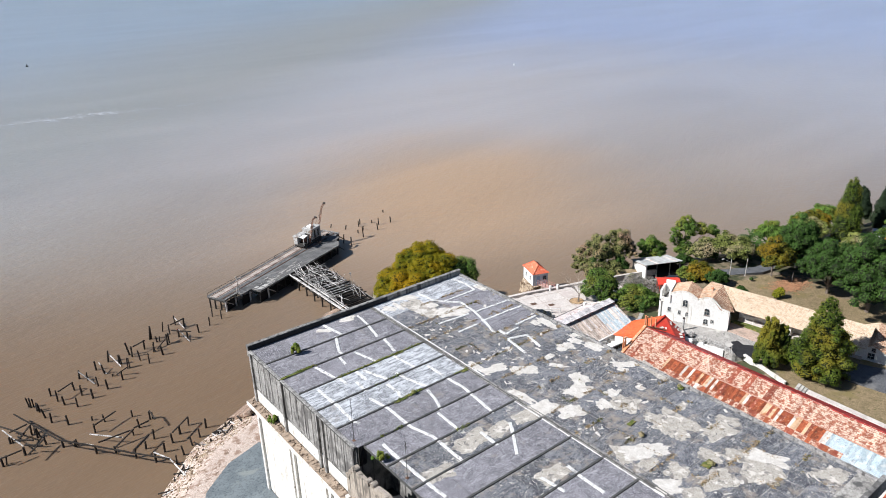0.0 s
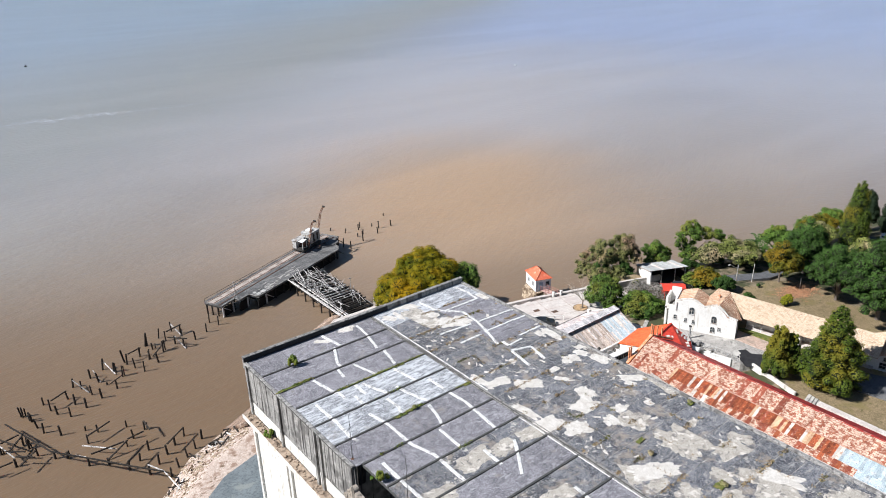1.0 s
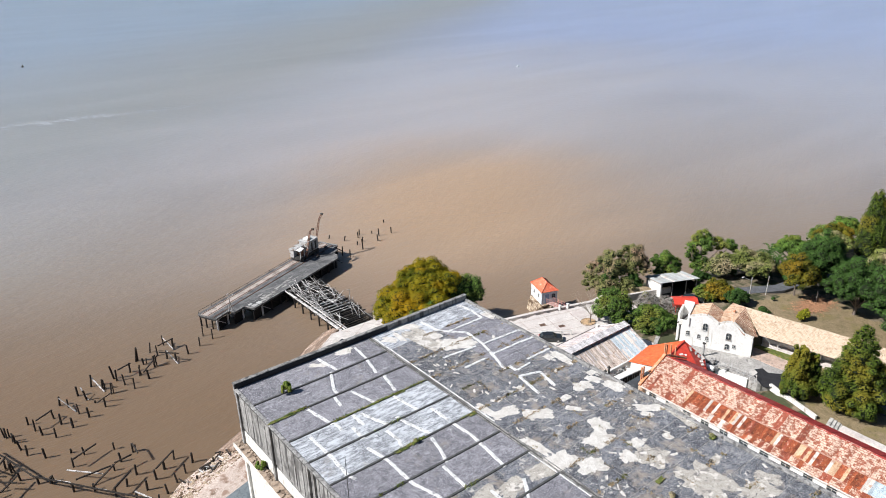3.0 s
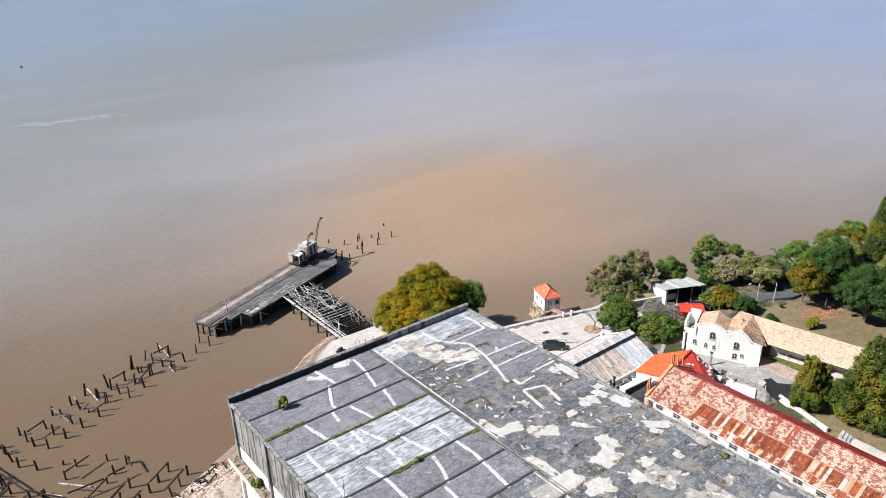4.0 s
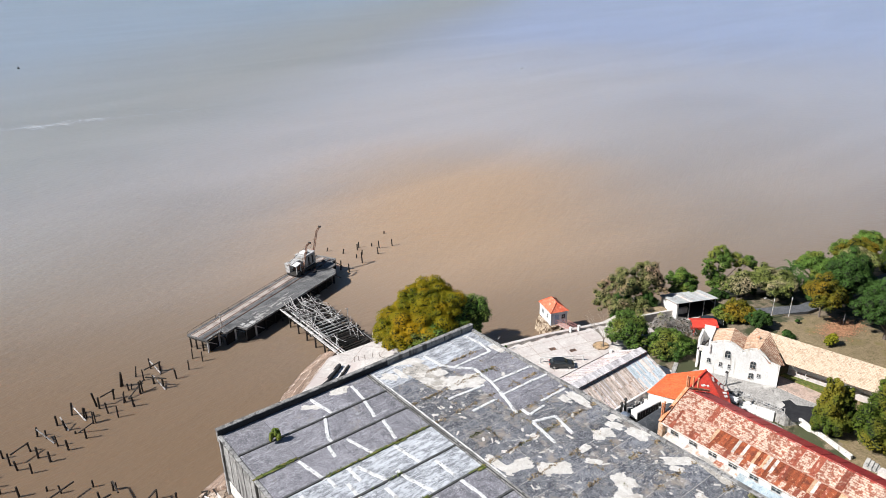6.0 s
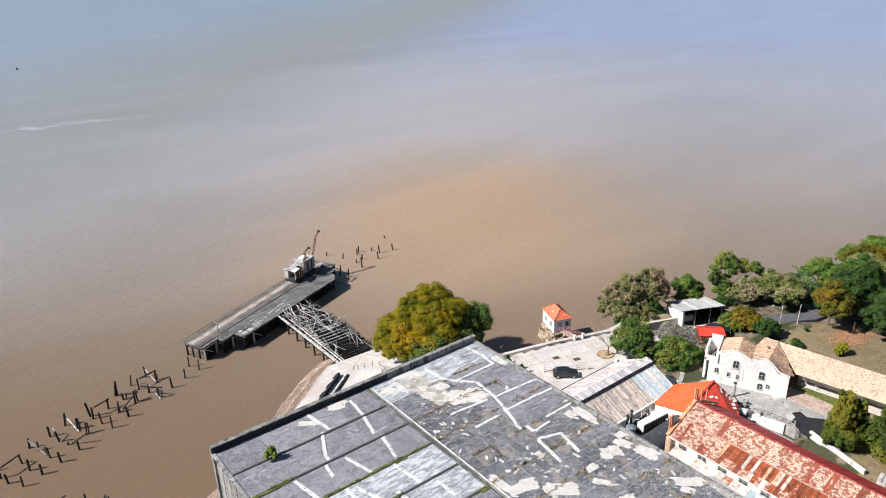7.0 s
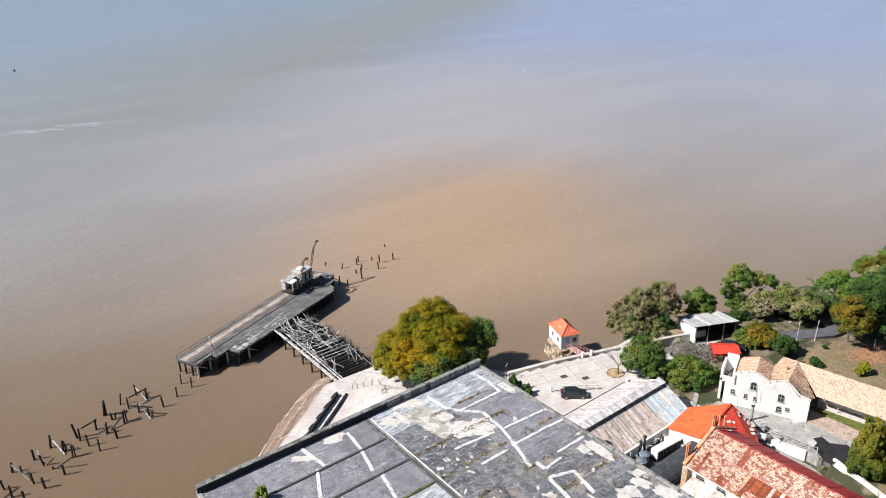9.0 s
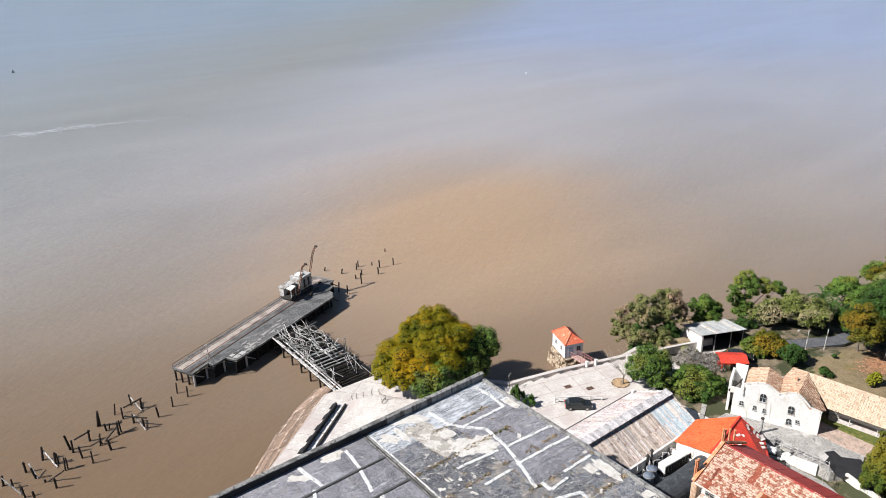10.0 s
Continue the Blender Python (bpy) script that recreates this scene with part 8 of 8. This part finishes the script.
        zz = base + (H - base) * (0.30 + 0.5 * (1 - q) + rnd.uniform(-0.1, 0.1))
        out.append(((math.cos(a) * R * spread * q * 1.1, math.sin(a) * R * spread * q * 1.1, zz), (rr, rr, rr * flat)))
    return out


def spire_lobes(R, H, n, seed, tip=0.22, tuft=0.42, tall=1.7):
    """Many small tufts over a tall narrow cone with a rounded top."""
    rnd = random.Random(seed)
    g = 0.62 if tuft > 0.35 else 0.44
    out = [((0, 0, H * 0.3), (R * g, R * g, H * 0.3)), ((0, 0, H * 0.62), (R * g * 0.72, R * g * 0.72, H * 0.26))]
    for k in range(n):
        f = (k + 0.5) / n
        w = R * (1 - (1 - tip) * f ** 1.35) * min(1, 0.72 + f * 1.6)
        a = k * 2.4 + rnd.uniform(-0.3, 0.3)
        s = max(0.5 if tuft > 0.35 else 0.32, w * tuft) * rnd.uniform(0.7, 1.3)
        w *= rnd.uniform(0.62, 1.28) if tuft < 0.35 else 1.0
        out.append(((math.cos(a) * w * 0.68, math.sin(a) * w * 0.68, 0.6 + (H - 1.2) * f), (s, s, s * tall)))
    return out


def shrub_lobes(R, H, seed):
    """Loose upright sprays of a small wild shrub."""
    rnd = random.Random(seed)
    out = []
    for k in range(11):
        a, q = k * 2.4, R * rnd.uniform(0.1, 0.9)
        h = H * rnd.uniform(0.35, 1.0) * (1.15 - 0.5 * q / R)
        out.append(((math.cos(a) * q, math.sin(a) * q, h * 0.55), (R * 0.22, R * 0.22, h * 0.45)))
    return out


def gz(x, y):
    return max(0.2, ground_z(x, y)) - 0.1


# the great golden tree on the slipway
big = [((0, 0, 7.6), (7.6, 7.6, 4.2)), ((-4.6, 4.6, 4.6), (4.3, 4.3, 3.4)), ((-6.0, 0.6, 4.2), (3.7, 3.7, 3.2)), ((-3.4, -4.8, 5.0), (4.2, 4.2, 3.4)), ((1.8, -5.6, 4.6), (3.8, 3.8, 3.0)), ((3.2, 3.4, 8.9), (4.6, 4.6, 3.2)),
       ((-1.2, 1.8, 10.2), (4.2, 4.2, 2.3)), ((8.0, -3.0, 6.2), (3.7, 3.7, 3.4)), ((10.0, -2.0, 4.4), (2.7, 2.7, 2.8)), ((5.4, -5.0, 4.2), (3.0, 3.0, 2.6)), ((-7.6, 4.4, 3.6), (2.6, 2.6, 2.2)), ((-5.4, -6.4, 3.0), (2.4, 2.4, 2.2)),
       ((0.6, -2.6, 9.6), (3.4, 3.4, 2.2)), ((-8.0, 1.6, 3.2), (2.0, 2.0, 1.8))]
side = [big[7], big[8], big[9], big[4], big[3], big[11], ((4.6, -3.4, 7.0), (3.4, 3.4, 2.8))]
side = [(tuple(0.95 * q for q in c), tuple(0.93 * q for q in r)) for c, r in side]
big = [(tuple(0.95 * q for q in c), tuple(0.93 * q for q in r)) for k, (c, r) in enumerate(big) if k not in (3, 4, 7, 8, 9, 11)]
tree(49.6, 29.4, 3.8, big, L_GOLD, "great spreading tree with golden olive foliage", 1, 0.27, 38000, 0.9, green=side)

# trees beside the quay
tree(75.3, 4.8, 4.8, round_lobes(3.8, 7.0, 0.4, 11, 2), L_MID, "dense mid-green tree beside the tin shed", 2, 0.28, 6500, 0.3)
tree(78.4, -1.6, 5.0, round_lobes(3.9, 4.6, 0.3, 11, 3), L_MID, "bushy green tree with yellowing leaves", 3, 0.28, 6000, 0.3)
tree(81.6, -3.4, 5.2, round_lobes(2.0, 2.4, 0.2, 7, 4), L_DEEP, "small green tree near the white house", 4, 0.28, 2400, 0.2)
tree(77.2, -3.2, 5.2, round_lobes(2.2, 3.2, 0.2, 6, 44), L_DEEP, "dark low tree under the shed's gable", 44, 0.28, 2600, 0.2)
tree(84.6, 4.2, 4.9, round_lobes(2.8, 3.0, 0.1, 8, 5, 0.6), L_GREY, "grey leafless thicket on the bank", 5, 0.16, 2600, 0.14, "bush", core=0.35, airy=True)
tree(86.8, 1.6, 4.9, round_lobes(2.8, 2.8, 0.1, 8, 6, 0.6), L_GREY, "grey leafless thicket on the bank", 6, 0.16, 2400, 0.12, "bush", core=0.35, airy=True)
tree(87.2, 6.3, 4.8, round_lobes(1.2, 2.2, 0.3, 4, 7, 0.7), L_OLIVE, "small olive bush by the bank wall", 7, 0.24, 900, 0.1, "bush")


def bare_tree(x, y, z, h, seed, label):
    t = thing("bare_tree", x, y, z, 0, label, "tree")
    rnd = random.Random(seed)
    part("trunk", beam(B(), (0, 0, -0.4), (0.1, 0, h * 0.35), 0.3, sides=8, taper=0.8), BARK, t)
    for k in range(8):
        a = k * 0.8 + rnd.uniform(-0.2, 0.2)
        bm = B()
        p = Vector((0.1, 0, h * 0.33))
        for lvl, (l, w) in enumerate(((0.32, 0.16), (0.26, 0.09), (0.2, 0.05))):
            q = p + Vector((math.cos(a) * l * h * 0.75, math.sin(a) * l * h * 0.75, l * h * rnd.uniform(0.6, 1.0)))
            beam(bm, p, q, w, sides=5, taper=0.7)
            for s in (-0.7, 0.6):
                e = q + Vector((math.cos(a + s) * 0.22 * h, math.sin(a + s) * 0.22 * h, 0.16 * h))
                beam(bm, q, e, w * 0.5, sides=4, taper=0.5)
                for s2 in (-0.5, 0.5):
                    beam(bm, e, e + Vector((math.cos(a + s + s2) * 0.12 * h, math.sin(a + s + s2) * 0.12 * h, 0.1 * h)), w * 0.3, sides=3, taper=0.5)
            p = q
            a += rnd.uniform(-0.4, 0.4)
        part("limb", bm, mat("pale_bark", (0.36, 0.31, 0.26), (0.48, 0.43, 0.37), 0.4) if k == 0 and "pale_bark" not in bpy.data.materials else bpy.data.materials["pale_bark"], t)


bare_tree(72.3, 7.8, 4.9, 4.6, 3, "leafless pale tree in the round flower bed")

tree(55.4, 15.5, 4.8, shrub_lobes(1.5, 2.9, 64), L_DEEP, "dark ragged shrub against the warehouse wall", 64, 0.2, 1500, 0.1, "bush")
tree(56.2, 13.2, 4.8, shrub_lobes(1.2, 2.2, 65), L_DEEP, "dark ragged shrub against the warehouse wall", 65, 0.2, 1100, 0.1, "bush")
# grove by the open shed
tree(88.2, 16.6, 2.0, round_lobes(5.6, 10.2, 1.0, 14, 11, 0.75, 0.72, 0.40), L_BROWN, "shore tree with brownish thinning crown", 11, 0.30, 7500, 0.4, airy=True)
tree(92.8, 14.2, 3.0, round_lobes(4.6, 10.2, 2.0, 12, 12, 0.75, 0.7, 0.40), L_BROWN, "shore tree with brownish thinning crown", 12, 0.30, 6000, 0.38, airy=True)
tree(86.2, 15.2, 1.6, round_lobes(3.2, 5.8, 0.4, 8, 13, 0.8), L_DEEP, "dark green shore tree leaning to the water", 13, 0.3, 3800, 0.3)
tree(90.6, 12.4, 3.4, round_lobes(2.4, 4.4, 0.3, 6, 14, 0.8), L_DEEP, "dark green undergrowth tree by the shed", 14, 0.3, 2600, 0.25)
tree(101.6, 12.0, 3.4, round_lobes(3.7, 6.2, 1.2, 10, 15, 0.8), L_MID, "green shore tree behind the open shed", 15, 0.3, 5200, 0.35, airy=True)
tree(109.8, 8.8, 3.2, [((0, 0, 7.4), (2.6, 2.6, 2.3)), ((0.8, 0.6, 8.3), (1.8, 1.8, 1.6)), ((4.0, -2.0, 6.2), (2.6, 2.6, 1.9)), ((5.8, -2.8, 5.8), (1.7, 1.7, 1.4)), ((-1.0, 0.4, 4.4), (2.4, 2.4, 1.8)), ((-0.8, -0.6, 2.4), (2.2, 2.2, 1.7)), ((-2.2, 1.0, 6.6), (1.6, 1.6, 1.4))],
     L_MID, "tall irregular tree with layered green boughs", 16, 0.30, 5600, 0.4, airy=True)
tree(108.6, 2.6, 4.8, round_lobes(3.9, 5.2, 0.6, 8, 17, 0.8), L_OLIVE, "grey-olive rounded tree along the lane", 17, 0.3, 4000, 0.3)
tree(112.6, -0.8, 5.0, round_lobes(5.0, 5.9, 0.8, 10, 18, 0.75), L_OLIVE, "broad olive tree with pinkish tint", 18, 0.32, 6500, 0.38)
tree(98.4, -2.6, 5.4, round_lobes(3.4, 3.3, 0.2, 8, 19, 0.75), L_ORANGE, "yellowing shrubby tree behind the kiosk", 19, 0.3, 4500, 0.25)
tree(96.0, -0.8, 5.4, round_lobes(2.2, 2.6, 0.1, 6, 119, 0.75), L_MID, "green shrub behind the red kiosk", 119, 0.28, 2400, 0.2, "bush")
tree(97.2, -7.8, 6.4, round_lobes(2.4, 2.6, 0.1, 6, 20, 0.85), L_DEEP, "dark rounded bush behind the tiled roof", 20, 0.28, 3200, 0.2, "bush")
tree(99.2, -19.8, 7.0, round_lobes(1.4, 2.1, 0.1, 5, 22, 0.9), L_YEL, "bright yellow-green round bush on the lawn", 22, 0.22, 1500, 0.12, "bush")
tree(103.4, -11.6, 6.7, round_lobes(0.45, 0.7, 0.0, 3, 23, 0.9), L_DEEP, "small dark shrub on the lawn", 23, 0.2, 260, 0.06, "bush")
tree(96.6, -13.2, 7.0, round_lobes(1.3, 1.0, 0.0, 4, 24, 0.6), L_DEEP, "low flat shrub at the lawn's edge", 24, 0.24, 700, 0.1, "bush")
tree(108.8, -13.0, 6.5, round_lobes(4.1, 8.0, 1.7, 11, 25, 0.75), L_ORANGE, "rounded tree with rusty gold leaves", 25, 0.30, 6500, 0.32)
tree(126.5, -2.4, 5.0, round_lobes(3.2, 5.8, 1.4, 8, 26, 0.7), L_MID, "yellow-green tree near the shore", 26, 0.32, 4200, 0.35)
tree(119.2, -13.0, 5.8, round_lobes(5.2, 10.4, 0.6, 13, 27, 0.85), L_DEEP, "large dense dark green tree", 27, 0.36, 11000, 0.6)
tree(124.4, -7.6, 5.4, round_lobes(3.8, 6.4, 0.6, 9, 28, 0.85), L_MID, "full green tree in the shore wood", 28, 0.34, 6000, 0.45)
tree(109.4, -24.2, 6.3, round_lobes(5.6, 11.2, 0.6, 15, 29, 0.9), L_DEEP, "large green tree shading the lawn", 29, 0.34, 11000, 0.55)
tree(107.2, -32.8, 7.0, round_lobes(6.8, 14.0, 0.5, 17, 30, 0.95), L_DEEP, "huge dense green tree beyond the lawn", 30, 0.36, 14000, 0.65)
tree(119.6, -31.6, 6.6, round_lobes(5.0, 8.6, 0.8, 11, 31, 0.9), L_DEEP, "large dark green tree in the wood", 31, 0.36, 7500, 0.55)
tree(134.0, -8.2, 5.6, round_lobes(4.4, 6.2, 0.6, 8, 32, 0.8), L_OLIVE, "olive tree in the shore wood", 32, 0.36, 5200, 0.45)
tree(143.0, -4.8, 5.0, round_lobes(4.0, 5.2, 0.6, 8, 33, 0.75), L_ORANGE, "yellowish tree on the far shore", 33, 0.36, 4600, 0.4)
tree(149.6, -3.6, 5.0, round_lobes(3.2, 4.6, 0.6, 7, 34, 0.75), L_MID, "green tree on the far shore", 34, 0.36, 3600, 0.4)
tree(142.6, -12.4, 5.6, spire_lobes(3.5, 15.0, 64, 35, 0.3), L_CYP, "tall slender green cypress by the river", 35, 0.32, 10000, 0.5)
tree(150.6, -10.0, 5.6, spire_lobes(2.4, 8.0, 26, 36), L_DARK, "very dark conifer beside the cypress", 36, 0.36, 6000, 0.5)
tree(158.8, -8.6, 5.6, spire_lobes(3.0, 8.6, 30, 37), L_DARK, "very dark tall conifer by the river", 37, 0.38, 7000, 0.5)
tree(165.0, -14.0, 5.6, spire_lobes(3.6, 12.6, 34, 38), L_DARK, "very dark tall conifer by the river", 38, 0.4, 7000, 0.5)
tree(155.0, -15.4, 5.6, spire_lobes(2.8, 11.8, 34, 138), L_DARK, "very dark conifer beside the parking place", 138, 0.36, 6500, 0.5)
tree(158.5, -18.6, 5.6, spire_lobes(3.2, 13.0, 34, 139), L_DARK, "very dark conifer beside the parking place", 139, 0.36, 6500, 0.5)
tree(128.0, -20.4, 6.2, round_lobes(3.4, 6.2, 0.8, 8, 40, 0.85), L_OLIVE, "grey-green tree in the wood", 40, 0.34, 4500, 0.4)
tree(141.0, -26.0, 6.4, round_lobes(6.0, 9.6, 0.8, 10, 41, 0.85), L_MID, "green tree beside the parking place", 41, 0.4, 7000, 0.5)
tree(130.0, -36.0, 6.6, round_lobes(7.0, 11.0, 0.8, 12, 42, 0.9), L_DEEP, "large dark green tree in the wood", 42, 0.4, 8000, 0.6)
tree(154.0, -32.0, 6.4, round_lobes(6.4, 10.0, 0.8, 10, 43, 0.9), L_DEEP, "large dark green tree in the wood", 43, 0.42, 6500, 0.6)
tree(147.0, 0.0, 3.0, round_lobes(4.0, 4.0, 0.2, 7, 45, 0.6), L_MID, "low shrubby willow on the river bank", 45, 0.36, 3200, 0.2, "bush")
tree(156.0, -2.6, 3.0, round_lobes(4.2, 4.6, 0.2, 7, 46, 0.6), L_MID, "low shrubby willow on the river bank", 46, 0.36, 3200, 0.2, "bush")
tree(136.0, 1.6, 2.6, round_lobes(3.6, 3.6, 0.2, 7, 47, 0.6), L_MID, "low shrubby willow on the river bank", 47, 0.34, 2800, 0.2, "bush")
tree(119.0, 3.4, 3.6, round_lobes(3.0, 3.6, 0.2, 6, 48, 0.6), L_DEEP, "low dark thicket on the river bank", 48, 0.32, 2600, 0.2, "bush")
# conifers in front of the white house
tree(75.4, -30.5, 6.5, spire_lobes(2.5, 9.2, 90, 50, 0.45, 0.27, 1.5), L_CYP, "dense columnar cypress behind the workshop", 50, 0.3, 8000, 0.35)
tree(77.0, -31.6, 6.5, spire_lobes(2.0, 7.9, 76, 51, 0.4, 0.27, 1.5), L_CYP, "dense columnar cypress behind the workshop", 51, 0.3, 6000, 0.3)
tree(79.2, -37.2, 6.5, spire_lobes(6.3, 14.4, 190, 52, 0.10, 0.19, 0.75), L_CYP, "broad shaggy cypress with golden tips", 52, 0.32, 13000, 0.45)
# shrubs on the warehouse
tree(4.4, -4.4, 25.05, shrub_lobes(0.85, 1.7, 60), L_MID, "small wild shrub rooted in the roof", 60, 0.17, 950, 0.06, "bush")
tree(-0.5, -5.8, 17.6, shrub_lobes(0.8, 1.3, 61), L_MID, "small wild shrub rooted on the ledge", 61, 0.16, 850, 0.05, "bush")
tree(1.0, -28.6, 25.05, shrub_lobes(0.9, 1.2, 62), L_MID, "bright weed shrub at the roof edge", 62, 0.14, 700, 0.05, "bush")
for k, (x, y) in enumerate(((10.4, -21.4), (34.2, -40.4), (25.3, -50.2), (23.8, -43.0))):
    tree(x, y, 25.05, round_lobes(0.4, 0.5, 0.02, 4, 70 + k, 0.7), L_OLIVE, "dry weed tuft growing from a roof joint", 70 + k, 0.13, 260, 0.03, "bush", "roof weeds")


def palm(x, y, z, h, seed):
    t = thing("palm_tree", x, y, z, 0, "small palm with drooping feathery fronds", "tree")
    part("trunk", beam(B(), (0, 0, -0.4), (0, 0, h), 0.4, sides=8, taper=0.8), BARK, t)
    rnd = random.Random(seed)
    for k in range(18):
        a, el = k * 2.4, rnd.uniform(-0.1, 1.0)
        bm = B()
        p = Vector((0, 0, h))
        d = Vector((math.cos(a) * math.cos(el), math.sin(a) * math.cos(el), math.sin(el)))
        w = Vector((-math.sin(a), math.cos(a), 0))
        for s in range(8):
            q = p + d * 0.55
            for sg in (-1, 1):
                bm.faces.new([bm.verts.new(v) for v in (p, q, q + w * sg * 0.42 - Vector((0, 0, 0.18)) + d * 0.2)])
            p = q
            d = (d - Vector((0, 0, 0.26))).normalized()
        part("frond", bm, L_DEEP, t)


palm(121.6, -0.6, 5.0, 3.2, 5)
palm(119.6, -3.2, 5.2, 2.6, 6)

# low dark bushes added to stand in for shade under the trees
for k, (x, y, r) in enumerate(((104.6, 5.6, 2.0), (116.6, -8.4, 2.6), (121.4, -5.6, 2.8), (128.4, -6.6, 3.0), (110.6, 3.4, 2.6), (115.4, 1.2, 2.8))):
    tree(x, y, gz(x, y), round_lobes(r, r * 1.1, 0.1, 6, 80 + k, 0.7), L_DEEP, "dark thicket added for shade beneath the trees", 80 + k, 0.3, 1700, 0.15, "bush", "undergrowth")


def fallen_leaves():
    """Dry leaves lying on the lawn under the rusty tree."""
    rg = random.Random(404)
    bm = B()
    for k in range(1500):
        x, y = 107.6 + rg.gauss(0, 2.6), -17.6 + rg.gauss(0, 1.3)
        a, s = rg.uniform(0, 6.28), rg.uniform(0.1, 0.24)
        p = Vector((x, y, ground_z(x, y) + rg.uniform(0.03, 0.12)))
        u, w = Vector((math.cos(a), math.sin(a), rg.uniform(-0.3, 0.3))) * s, Vector((-math.sin(a), math.cos(a), rg.uniform(-0.3, 0.3))) * s * 0.6
        bm.faces.new([bm.verts.new(v) for v in (p - u, p - w, p + u, p + w)])
    tagged(part("fallen_leaves", bm, mat("dry_fallen_leaves", (0.30, 0.14, 0.075), (0.46, 0.25, 0.14), 0.4, 0.95)), "reddish dry leaves lying on the lawn", "leaves", kind="stuff")


fallen_leaves()
